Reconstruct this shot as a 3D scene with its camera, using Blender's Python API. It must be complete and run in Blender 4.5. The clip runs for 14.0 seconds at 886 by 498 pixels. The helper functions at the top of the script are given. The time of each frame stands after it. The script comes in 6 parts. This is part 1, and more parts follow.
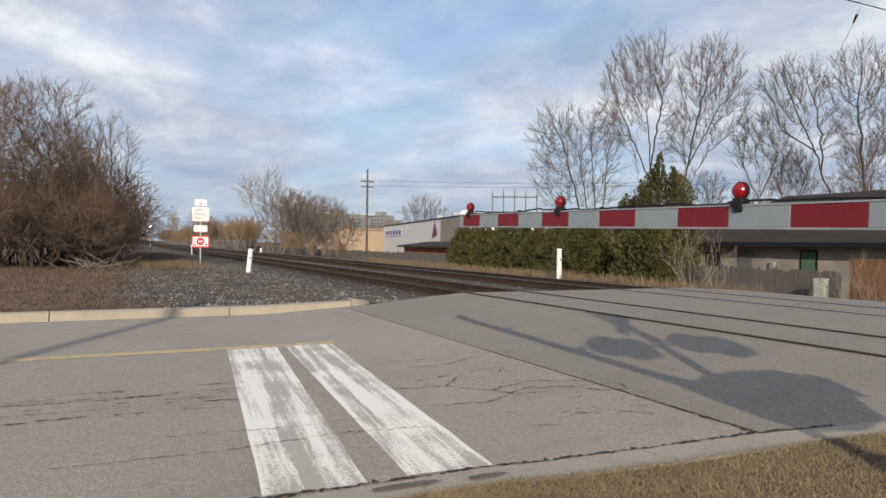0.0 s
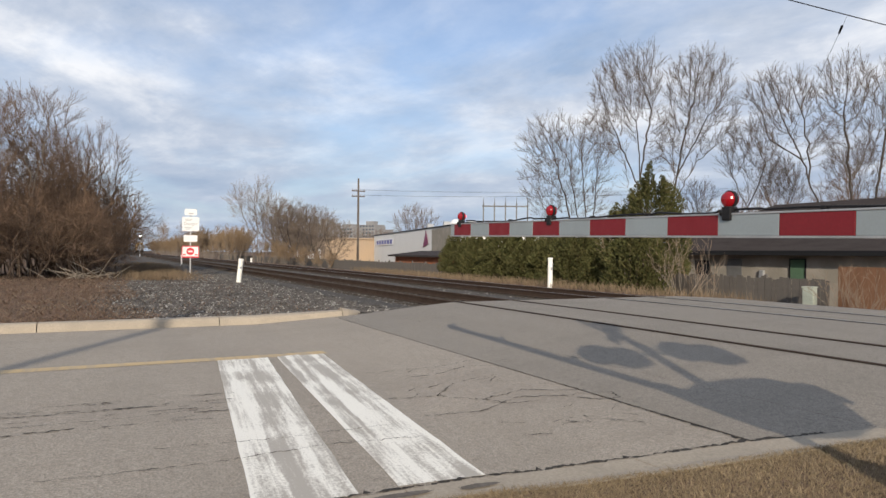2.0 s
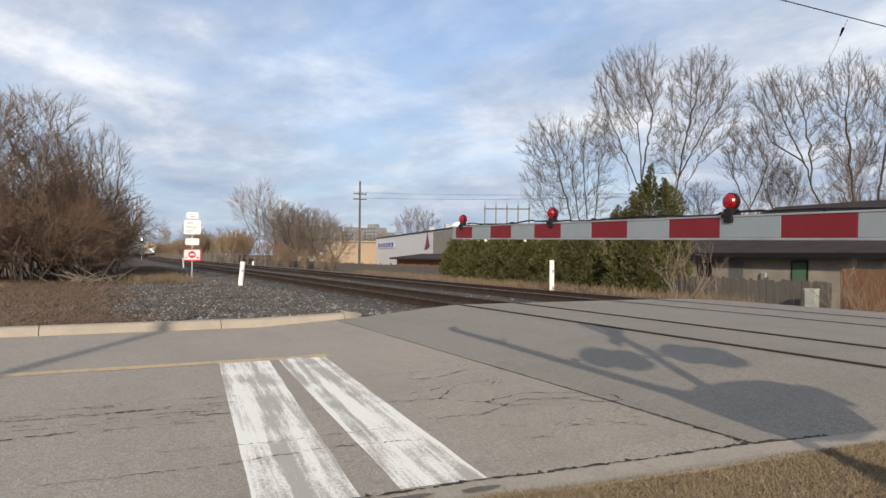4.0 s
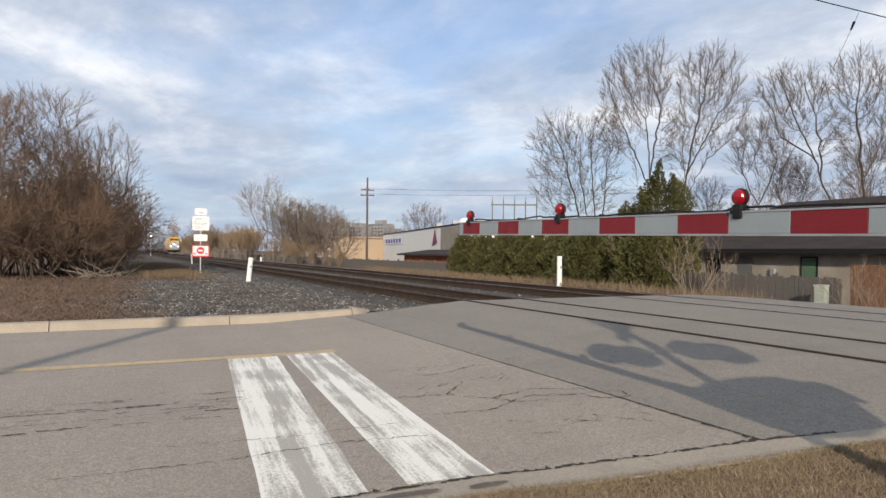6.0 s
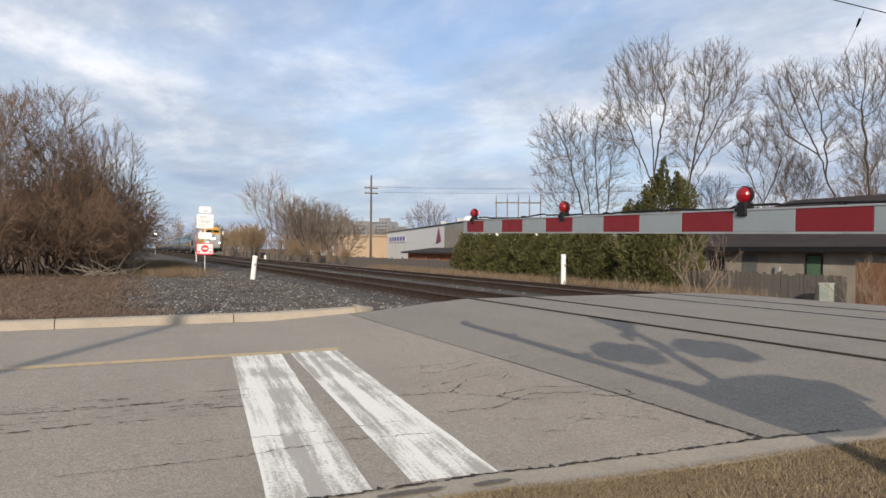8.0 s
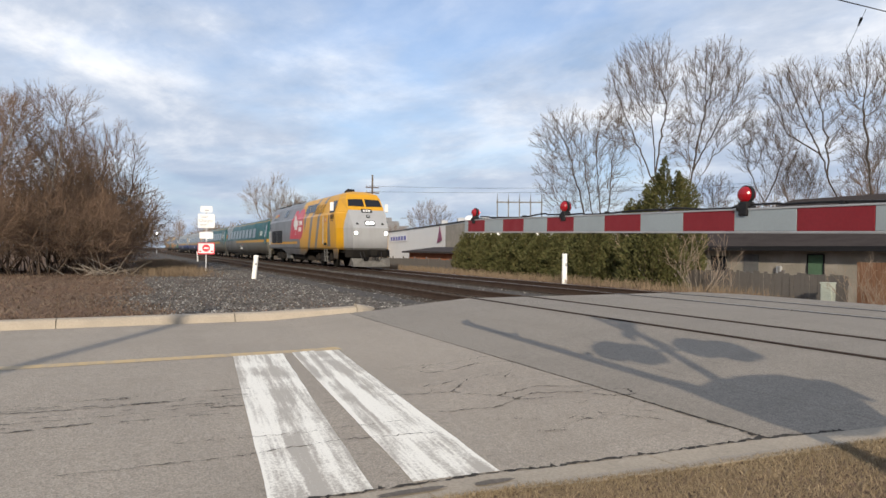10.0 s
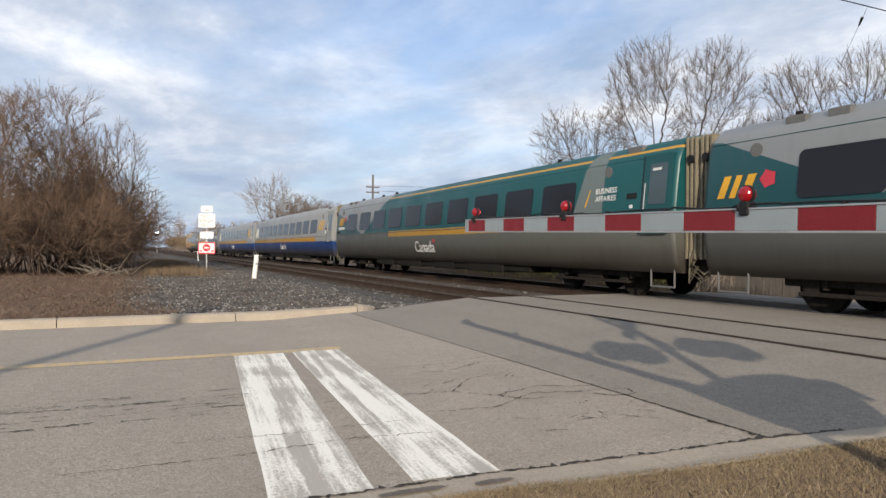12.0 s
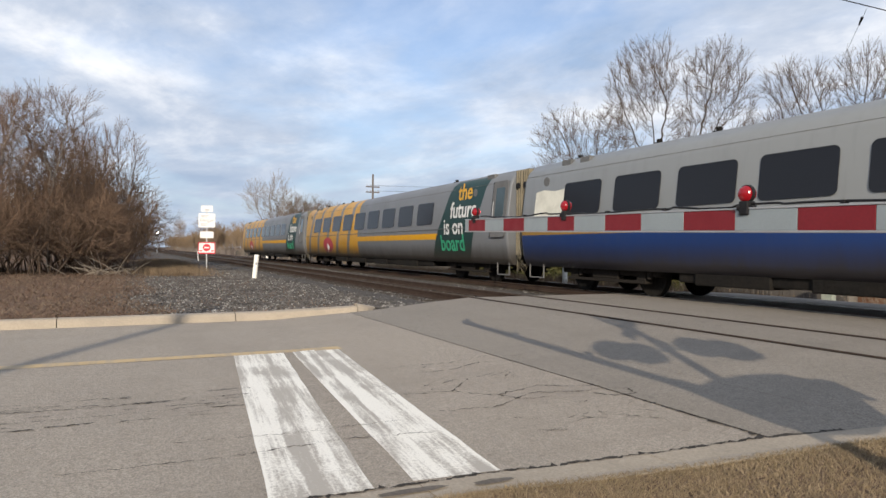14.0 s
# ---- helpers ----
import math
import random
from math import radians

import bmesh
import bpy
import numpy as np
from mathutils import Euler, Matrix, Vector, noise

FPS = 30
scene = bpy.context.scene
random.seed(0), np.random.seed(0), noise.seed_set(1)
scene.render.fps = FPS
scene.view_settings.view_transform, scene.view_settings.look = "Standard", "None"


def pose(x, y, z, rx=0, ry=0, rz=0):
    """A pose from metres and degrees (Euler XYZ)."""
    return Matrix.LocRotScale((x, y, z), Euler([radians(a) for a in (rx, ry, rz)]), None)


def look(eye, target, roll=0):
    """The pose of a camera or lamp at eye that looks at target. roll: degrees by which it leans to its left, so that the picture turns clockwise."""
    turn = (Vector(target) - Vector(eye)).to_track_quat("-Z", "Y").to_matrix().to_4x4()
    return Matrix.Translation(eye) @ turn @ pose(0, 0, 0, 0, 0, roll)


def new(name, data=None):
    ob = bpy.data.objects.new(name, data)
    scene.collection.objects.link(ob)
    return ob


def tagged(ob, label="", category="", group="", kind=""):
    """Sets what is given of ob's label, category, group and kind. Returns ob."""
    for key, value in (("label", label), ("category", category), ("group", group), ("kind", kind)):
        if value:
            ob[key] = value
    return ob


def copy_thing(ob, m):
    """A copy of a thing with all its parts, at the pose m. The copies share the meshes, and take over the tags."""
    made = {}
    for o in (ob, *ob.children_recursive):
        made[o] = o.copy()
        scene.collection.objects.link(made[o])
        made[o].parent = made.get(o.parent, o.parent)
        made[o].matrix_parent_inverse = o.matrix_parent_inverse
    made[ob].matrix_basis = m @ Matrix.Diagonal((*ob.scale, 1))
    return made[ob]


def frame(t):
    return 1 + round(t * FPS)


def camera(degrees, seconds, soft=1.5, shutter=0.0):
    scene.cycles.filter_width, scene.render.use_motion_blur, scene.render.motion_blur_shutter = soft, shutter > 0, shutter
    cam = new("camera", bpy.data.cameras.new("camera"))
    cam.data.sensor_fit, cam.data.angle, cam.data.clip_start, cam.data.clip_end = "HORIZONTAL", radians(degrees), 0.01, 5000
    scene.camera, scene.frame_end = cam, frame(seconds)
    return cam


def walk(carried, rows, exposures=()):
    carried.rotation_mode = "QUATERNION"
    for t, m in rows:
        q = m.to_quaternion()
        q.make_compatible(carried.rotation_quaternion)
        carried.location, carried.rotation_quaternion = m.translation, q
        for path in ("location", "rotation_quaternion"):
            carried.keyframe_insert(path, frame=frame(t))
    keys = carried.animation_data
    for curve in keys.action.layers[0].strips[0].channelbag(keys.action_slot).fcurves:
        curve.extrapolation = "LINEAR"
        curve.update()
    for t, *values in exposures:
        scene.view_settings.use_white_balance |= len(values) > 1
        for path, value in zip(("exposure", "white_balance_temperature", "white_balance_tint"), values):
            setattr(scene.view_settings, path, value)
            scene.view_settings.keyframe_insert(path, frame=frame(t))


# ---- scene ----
# ---- camera: it stands still on the verge and turns a little ----
cam = camera(67.2, 14.0, soft=1.5)
EYE = (0.0, 0.0, 1.075)
PATH = [
    (0, (89.575, -0.743, 64.177)), (0.5, (89.806, -0.715, 63.937)), (1, (89.972, -0.650, 63.738)),
    (1.5, (90.196, -0.620, 63.565)), (2, (90.381, -0.578, 63.418)), (2.5, (90.504, -0.539, 63.351)),
    (3, (90.636, -0.502, 63.334)), (5.5, (90.343, -0.482, 64.044)), (6, (90.264, -0.470, 64.188)),
    (6.5, (90.208, -0.470, 64.311)), (7, (90.154, -0.470, 64.400)), (7.5, (90.119, -0.475, 64.462)),
    (8, (90.088, -0.474, 64.519)), (10.5, (90.040, -0.468, 64.623)), (11, (90.032, -0.468, 64.633)),
    (12, (90.013, -0.464, 64.652)), (13, (90.012, -0.463, 64.659)), (14, (89.995, -0.45, 64.655)),
]
walk(cam, [(t, pose(*EYE, *r)) for t, r in PATH], exposures=[(0, -0.02), (1.5, 0.0), (3, 0.07), (8, 0.07), (10.3, 0.14), (14, 0.14)])

# ---- sky and sun ----
SUN_TURN, SUN_HIGH = radians(26.6), radians(19.6)
SUN_WAY = Vector((-math.cos(SUN_TURN) * math.cos(SUN_HIGH), math.sin(SUN_TURN) * math.cos(SUN_HIGH), -math.sin(SUN_HIGH)))
world = bpy.data.worlds.new("sky")
scene.world = world
world.use_nodes = True


def build_sky():
    nt = world.node_tree
    n, l = nt.nodes, nt.links
    sky = n.new("ShaderNodeTexSky")
    sky.sky_type, sky.sun_disc = "NISHITA", False
    sky.sun_elevation = SUN_HIGH
    sky.sun_rotation = math.atan2(-SUN_WAY.x, -SUN_WAY.y)
    sky.dust_density, sky.air_density, sky.ozone_density = 0.6, 1.0, 2.0
    co = n.new("ShaderNodeTexCoord")
    sep = n.new("ShaderNodeSeparateXYZ")
    l.new(co.outputs["Generated"], sep.inputs[0])
    # the layer of cloud lies flat overhead: the view is spread onto it
    up = n.new("ShaderNodeMath"); up.operation = "ADD"; up.inputs[1].default_value = 0.16
    absz = n.new("ShaderNodeMath"); absz.operation = "ABSOLUTE"
    l.new(sep.outputs[2], absz.inputs[0]); l.new(absz.outputs[0], up.inputs[0])
    plane = []
    for k in (0, 1):
        d = n.new("ShaderNodeMath"); d.operation = "DIVIDE"
        l.new(sep.outputs[k], d.inputs[0]); l.new(up.outputs[0], d.inputs[1])
        plane.append(d)
    com = n.new("ShaderNodeCombineXYZ")
    l.new(plane[0].outputs[0], com.inputs[0]); l.new(plane[1].outputs[0], com.inputs[1])

    def fbm(scale, detail, rough, off, dist=0.0):
        mp = n.new("ShaderNodeMapping")
        mp.inputs["Location"].default_value = off
        mp.inputs["Rotation"].default_value = (0, 0, radians(-25))
        mp.inputs["Scale"].default_value = (0.8, 1.0, 1)
        t = n.new("ShaderNodeTexNoise")
        t.inputs["Scale"].default_value, t.inputs["Detail"].default_value = scale, detail
        t.inputs["Roughness"].default_value, t.inputs["Distortion"].default_value = rough, dist
        l.new(com.outputs[0], mp.inputs[0]); l.new(mp.outputs[0], t.inputs["Vector"])
        return t

    def ramp(src, stops):
        r = n.new("ShaderNodeValToRGB")
        e = r.color_ramp.elements
        while len(e) < len(stops):
            e.new(0.5)
        for el, (p, c) in zip(e, stops):
            el.position, el.color = p, (*c, 1)
        l.new(src, r.inputs[0])
        return r

    cover = fbm(0.75, 7, 0.55, (2.2, 0.8, 0), 0.25)
    light = fbm(1.7, 8, 0.6, (5.1, 3.3, 0), 0.2)
    mask = ramp(cover.outputs[0], [(0.36, (0.30,) * 3), (0.54, (1.0,) * 3)])
    tone = ramp(light.outputs[0], [(0.34, (0.36, 0.45, 0.60)), (0.50, (0.56, 0.62, 0.73)), (0.66, (0.92, 0.93, 0.96))])
    blue = n.new("ShaderNodeMix"); blue.data_type = "RGBA"; blue.blend_type = "MULTIPLY"
    blue.inputs[0].default_value = 1
    blue.inputs[7].default_value = (0.13, 0.13, 0.14, 1)
    l.new(sky.outputs[0], blue.inputs[6])
    mix = n.new("ShaderNodeMix"); mix.data_type = "RGBA"
    l.new(mask.outputs[0], mix.inputs[0]); l.new(blue.outputs[2], mix.inputs[6]); l.new(tone.outputs[0], mix.inputs[7])
    # a veil of far cloud low over the horizon
    veil = n.new("ShaderNodeMapRange")
    for k, v in enumerate((0.0, 0.26, 0.72, 0.0)):
        veil.inputs[k + 1].default_value = v
    l.new(absz.outputs[0], veil.inputs[0])
    low = n.new("ShaderNodeMix"); low.data_type = "RGBA"
    low.inputs[7].default_value = (0.37, 0.46, 0.60, 1)
    l.new(veil.outputs[0], low.inputs[0]); l.new(mix.outputs[2], low.inputs[6])
    l.new(low.outputs[2], n["Background"].inputs[0])
    n["Background"].inputs[1].default_value = 1.05


build_sky()
sun = new("sun", bpy.data.lights.new("sun", "SUN"))
sun.data.energy, sun.data.angle, sun.data.color = 4.6, radians(0.7), (1.0, 0.87, 0.70)
sun.matrix_world = look((0, 0, 60), Vector((0, 0, 60)) + SUN_WAY)


# ---- materials ----
def graph(name):
    m = bpy.data.materials.new(name)
    m.use_nodes = True
    nt = m.node_tree
    return m, nt, nt.nodes, nt.links, nt.nodes["Principled BSDF"]


def noise_node(nt, scale, detail=4, rough=0.55, stretch=(1, 1, 1), coord="Object"):
    co, mp, t = nt.nodes.new("ShaderNodeTexCoord"), nt.nodes.new("ShaderNodeMapping"), nt.nodes.new("ShaderNodeTexNoise")
    mp.inputs["Scale"].default_value = stretch
    t.inputs["Scale"].default_value, t.inputs["Detail"].default_value, t.inputs["Roughness"].default_value = scale, detail, rough
    nt.links.new(co.outputs[coord], mp.inputs[0])
    nt.links.new(mp.outputs[0], t.inputs["Vector"])
    return t


def mixed(nt, fac, a, b, blend="MIX"):
    x = nt.nodes.new("ShaderNodeMix")
    x.data_type, x.blend_type = "RGBA", blend
    for sock, v in ((x.inputs[0], fac), (x.inputs[6], a), (x.inputs[7], b)):
        if hasattr(v, "is_linked"):
            nt.links.new(v, sock)
        elif isinstance(v, tuple):
            sock.default_value = (*v, 1)
        else:
            sock.default_value = v
    return x.outputs[2]


def span(nt, value, lo, hi, a=0.0, b=1.0):
    r = nt.nodes.new("ShaderNodeMapRange")
    for k, v in enumerate((lo, hi, a, b)):
        r.inputs[k + 1].default_value = v
    nt.links.new(value, r.inputs[0])
    return r.outputs[0]


def calc(nt, op, a, b=None, c=None):
    x = nt.nodes.new("ShaderNodeMath")
    x.operation = op
    for k, v in enumerate((a, b, c)):
        if v is None:
            continue
        if hasattr(v, "is_linked"):
            nt.links.new(v, x.inputs[k])
        else:
            x.inputs[k].default_value = v
    return x.outputs[0]


def relief(nt, shader, height, strength, dist=0.01):
    b = nt.nodes.new("ShaderNodeBump")
    b.inputs["Strength"].default_value, b.inputs["Distance"].default_value = strength, dist
    nt.links.new(height, b.inputs["Height"])
    nt.links.new(b.outputs[0], shader.inputs["Normal"])


def weathered(name, col, rough=0.7, fine=30, coarse=1.5, amount=0.25, dirt=None, bump=0.2, metal=0.0, stretch=(1, 1, 1), dirt_amount=0.5):
    """A painted, stone or earthen surface: fine grain, broad stains and a little relief."""
    m, nt, n, l, b = graph(name)
    g, s = noise_node(nt, fine, 5, 0.65, stretch), noise_node(nt, coarse, 5, 0.6, stretch)
    dark = tuple(c * (1 - amount) for c in col)
    lite = tuple(min(1, c * (1 + amount * 0.7)) for c in col)
    c1 = mixed(nt, span(nt, g.outputs[0], 0.3, 0.7), dark, lite)
    c2 = mixed(nt, span(nt, s.outputs[0], 0.45, 0.72, 0, dirt_amount), c1, dirt or tuple(c * 0.55 for c in col))
    l.new(c2, b.inputs["Base Color"])
    l.new(span(nt, s.outputs[0], 0.3, 0.7, rough - 0.08, min(1, rough + 0.1)), b.inputs["Roughness"])
    b.inputs["Metallic"].default_value = metal
    if bump:
        relief(nt, b, g.outputs[0], bump)
    return m


def dull(m, level=0.12):
    """Grime, rust and bark throw back little sky."""
    m.node_tree.nodes["Principled BSDF"].inputs["Specular IOR Level"].default_value = level
    return m


def varied(name, cols, rough=0.9, scale=0.8):
    """Twigs, blades, stones: each island takes its own shade."""
    m, nt, n, l, b = graph(name)
    geo = n.new("ShaderNodeNewGeometry")
    r = n.new("ShaderNodeValToRGB")
    e = r.color_ramp.elements
    while len(e) < len(cols):
        e.new(0.5)
    for k, (el, c) in enumerate(zip(e, cols)):
        el.position, el.color = k / max(1, len(cols) - 1), (*c, 1)
    l.new(geo.outputs["Random Per Island"], r.inputs[0])
    s = noise_node(nt, scale, 3)
    l.new(mixed(nt, span(nt, s.outputs[0], 0.4, 0.7, 0, 0.4), r.outputs[0], tuple(c * 0.6 for c in cols[0])), b.inputs["Base Color"])
    b.inputs["Roughness"].default_value = rough
    b.inputs["Specular IOR Level"].default_value = 0.2
    return m


def glowing(name, col, strength, base=(0.3, 0.01, 0.01)):
    m, nt, n, l, b = graph(name)
    b.inputs["Base Color"].default_value = (*base, 1)
    b.inputs["Emission Color"].default_value = (*col, 1)
    b.inputs["Emission Strength"].default_value = strength
    b.inputs["Roughness"].default_value = 0.2
    return m


def asphalt(name, col, stone, crack=0.0):
    m, nt, n, l, b = graph(name)
    co = n.new("ShaderNodeTexCoord")
    v = n.new("ShaderNodeTexVoronoi")
    v.inputs["Scale"].default_value = 42
    l.new(co.outputs["Object"], v.inputs["Vector"])
    grain, stain = noise_node(nt, 75, 4, 0.75), noise_node(nt, 0.7, 6, 0.62, (0.5, 1.3, 1))
    tracks = noise_node(nt, 0.55, 3, 0.5, (2.2, 0.12, 1))
    pits = noise_node(nt, 9, 5, 0.7)
    c = mixed(nt, span(nt, v.outputs["Color"], 0.2, 0.9, 0, 0.55), col, stone)
    c = mixed(nt, span(nt, grain.outputs[0], 0.42, 0.62, 0, 0.75), c, tuple(x * 0.42 for x in col))
    c = mixed(nt, span(nt, stain.outputs[0], 0.42, 0.72, 0, 0.42), c, tuple(x * 0.62 for x in col))
    c = mixed(nt, span(nt, tracks.outputs[0], 0.5, 0.7, 0, 0.25), c, tuple(x * 0.6 for x in col))
    c = mixed(nt, span(nt, pits.outputs[0], 0.58, 0.72, 0, 0.45), c, tuple(x * 0.4 for x in col))
    l.new(c, b.inputs["Base Color"])
    b.inputs["Roughness"].default_value = 0.88
    relief(nt, b, calc(nt, "ADD", v.outputs["Distance"], grain.outputs[0]), 0.6, 0.006)
    return m


def worn_paint(name, paint, under, keep=0.5, skew=0.0):
    """Road paint scrubbed thin by tyres: ridges left along the run, bare patches across it, crumbled at the edges."""
    m, nt, n, l, b = graph(name)
    co, sep = n.new("ShaderNodeTexCoord"), n.new("ShaderNodeSeparateXYZ")
    l.new(co.outputs["Object"], sep.inputs[0])
    across = calc(nt, "ADD", sep.outputs[1], calc(nt, "MULTIPLY", sep.outputs[0], skew))

    def drawn(along, cross, scale, detail, rough):
        com, t = n.new("ShaderNodeCombineXYZ"), n.new("ShaderNodeTexNoise")
        l.new(calc(nt, "MULTIPLY", sep.outputs[0], along), com.inputs[0])
        l.new(calc(nt, "MULTIPLY", across, cross), com.inputs[1])
        t.inputs["Scale"].default_value, t.inputs["Detail"].default_value, t.inputs["Roughness"].default_value = scale, detail, rough
        l.new(com.outputs[0], t.inputs["Vector"])
        return t.outputs[0]

    ridge = drawn(0.05, 1.35, 5, 1.5, 0.5)
    streak = drawn(0.22, 3.5, 9, 3, 0.6)
    bare = drawn(0.8, 0.5, 1.1, 3, 0.6)
    crumb = noise_node(nt, 38, 5, 0.8).outputs[0]
    k = calc(nt, "ADD", calc(nt, "MULTIPLY", ridge, 1.3), calc(nt, "MULTIPLY", streak, 0.55))
    k = calc(nt, "ADD", k, calc(nt, "MULTIPLY", bare, 0.75))
    k = calc(nt, "ADD", k, calc(nt, "MULTIPLY", crumb, 0.75))
    mask = span(nt, k, keep + 0.80, keep + 1.02, 0.20, 1.0)
    chip = span(nt, crumb, 0.60, 0.68)
    worn = mixed(nt, mask, under, mixed(nt, span(nt, crumb, 0.3, 0.7), tuple(p * 0.86 for p in paint), paint))
    l.new(mixed(nt, calc(nt, "MULTIPLY", chip, 0.8), worn, under), b.inputs["Base Color"])
    b.inputs["Roughness"].default_value = 0.75
    relief(nt, b, crumb, 0.4, 0.005)
    return m


ASPHALT = asphalt("weathered_asphalt", (0.345, 0.298, 0.243), (0.51, 0.445, 0.371))
ASPHALT_NEW = asphalt("crossing_asphalt", (0.262, 0.230, 0.191), (0.385, 0.342, 0.29))
BAR_PAINT = worn_paint("worn_white_road_paint", (0.86, 0.83, 0.75), (0.29, 0.255, 0.215), 0.78, 0.098)
LINE_PAINT = worn_paint("worn_yellow_road_paint", (0.52, 0.38, 0.20), (0.36, 0.29, 0.20), 0.70)
CONCRETE = weathered("kerb_concrete", (0.35, 0.30, 0.235), 0.9, 45, 2.2, 0.22, (0.25, 0.22, 0.18), 0.4)
CRACK = weathered("crack_filler", (0.055, 0.05, 0.045), 0.95, 40, 4, 0.4)
STAIN = weathered("damp_silt", (0.12, 0.10, 0.08), 0.7, 40, 6, 0.3)
EARTH = weathered("winter_earth", (0.155, 0.104, 0.074), 0.95, 22, 0.6, 0.55, (0.10, 0.075, 0.055), 0.8, dirt_amount=0.8)


def spread_gravel(m):
    """Crushed stone and its dust lie over the earth between the thicket and the tracks."""
    nt = m.node_tree
    shader = nt.nodes["Principled BSDF"]
    col = shader.inputs["Base Color"].links[0].from_socket
    co, sep = nt.nodes.new("ShaderNodeTexCoord"), nt.nodes.new("ShaderNodeSeparateXYZ")
    nt.links.new(co.outputs["Object"], sep.inputs[0])
    edge = calc(nt, "ADD", sep.outputs[1], calc(nt, "MULTIPLY", noise_node(nt, 0.45, 4, 0.6).outputs[0], 2.4))
    k = calc(nt, "MULTIPLY", span(nt, edge, 0.9, 1.9), calc(nt, "LESS_THAN", sep.outputs[0], -13.4))
    k = calc(nt, "MULTIPLY", k, calc(nt, "LESS_THAN", sep.outputs[1], 15.3))
    grit = mixed(nt, span(nt, noise_node(nt, 14, 4, 0.7).outputs[0], 0.35, 0.65), (0.055, 0.051, 0.048), (0.12, 0.112, 0.104))
    nt.links.new(mixed(nt, calc(nt, "MULTIPLY", k, 0.85), col, grit), shader.inputs["Base Color"])


spread_gravel(EARTH)
BALLAST = weathered("ballast_bed", (0.082, 0.076, 0.070), 0.95, 26, 0.9, 0.6, (0.075, 0.066, 0.06), 1.0, dirt_amount=0.7)
STONES = varied("ballast_stones", [(0.05, 0.047, 0.045), (0.10, 0.096, 0.092), (0.15, 0.142, 0.136), (0.07, 0.062, 0.055), (0.11, 0.10, 0.095), (0.34, 0.33, 0.31)], 0.9)
RUST = weathered("rusty_rail_side", (0.058, 0.040, 0.031), 0.8, 60, 3, 0.4)
STEEL = weathered("polished_rail_head", (0.42, 0.40, 0.38), 0.32, 50, 6, 0.15, (0.2, 0.17, 0.14), 0.05, 1.0)
TIE = weathered("old_timber_tie", (0.055, 0.046, 0.038), 0.9, 35, 2, 0.4, stretch=(1, 0.15, 1))
STRAW = varied("dry_grass", [(0.30, 0.225, 0.135), (0.19, 0.145, 0.09), (0.42, 0.33, 0.21), (0.13, 0.10, 0.062)], 0.85)
TALLGRASS = varied("tall_dry_grass", [(0.165, 0.12, 0.078), (0.21, 0.158, 0.105), (0.125, 0.09, 0.06)], 0.9)
LITTER = varied("leaf_litter", [(0.13, 0.080, 0.057), (0.18, 0.122, 0.088), (0.09, 0.064, 0.049), (0.26, 0.205, 0.148)], 0.9)
BARK_BROWN = weathered("thicket_bark", (0.12, 0.089, 0.068), 0.95, 12, 1, 0.35)
TWIG_BROWN = varied("thicket_twigs", [(0.165, 0.110, 0.076), (0.225, 0.152, 0.106), (0.115, 0.077, 0.054)], 0.95)
BARK_PALE = weathered("pale_sapling_bark", (0.24, 0.205, 0.17), 0.9, 14, 1, 0.3)
BARK_GREY = weathered("grey_bark", (0.075, 0.061, 0.052), 0.95, 14, 1, 0.35)
TWIG_GREY = varied("grey_twigs", [(0.125, 0.099, 0.081), (0.165, 0.132, 0.108), (0.09, 0.071, 0.058)], 0.95)
BRUSH = varied("tan_brush_twigs", [(0.24, 0.172, 0.11), (0.29, 0.21, 0.135), (0.18, 0.13, 0.085)], 0.95)
TWIG_TAN = varied("tan_twigs", [(0.25, 0.19, 0.14), (0.31, 0.235, 0.175), (0.18, 0.137, 0.10)], 0.95)
TWIG_DUN = varied("dun_twigs", [(0.18, 0.142, 0.114), (0.225, 0.18, 0.145), (0.135, 0.106, 0.085)], 0.95)
CEDAR = varied("cedar_foliage", [(0.062, 0.068, 0.024), (0.095, 0.096, 0.034), (0.036, 0.042, 0.015), (0.125, 0.108, 0.046), (0.075, 0.078, 0.028)], 0.8)
WHITE_PLASTIC = weathered("white_marker_plastic", (0.80, 0.79, 0.74), 0.5, 30, 3, 0.06, (0.5, 0.46, 0.4), 0.05, dirt_amount=0.35)
WHITE_PAINT = weathered("white_sheet", (0.70, 0.71, 0.72), 0.45, 40, 2, 0.05, (0.62, 0.6, 0.56), 0.03, dirt_amount=0.3)
INK = weathered("dark_print", (0.05, 0.05, 0.06), 0.6, 40, 3, 0.1, bump=0)
PALE_INK = weathered("grey_print", (0.35, 0.36, 0.38), 0.6, 40, 3, 0.1, bump=0)
RED_PAINT = weathered("red_sign_paint", (0.62, 0.03, 0.05), 0.5, 40, 3, 0.1, bump=0)
ARM_RED = weathered("red_reflective_sheet", (0.17, 0.006, 0.011), 0.6, 60, 5, 0.15, (0.15, 0.006, 0.012), 0.06)
ARM_GREY = weathered("white_reflective_sheet", (0.25, 0.285, 0.30), 0.42, 60, 4, 0.06, (0.21, 0.235, 0.245), 0.04)
ARM_EDGE = weathered("aluminium_edge", (0.42, 0.42, 0.42), 0.4, 50, 4, 0.08, bump=0.03, metal=0.5)
BLACK = weathered("black_fittings", (0.018, 0.018, 0.02), 0.5, 40, 4, 0.3)
# running gear near black: shade beneath the train is worked into both base colours
UNDER = weathered("grimy_shaded_gear", (0.013, 0.012, 0.011), 0.9, 14, 2.5, 0.5, (0.026, 0.022, 0.018), 0.5)
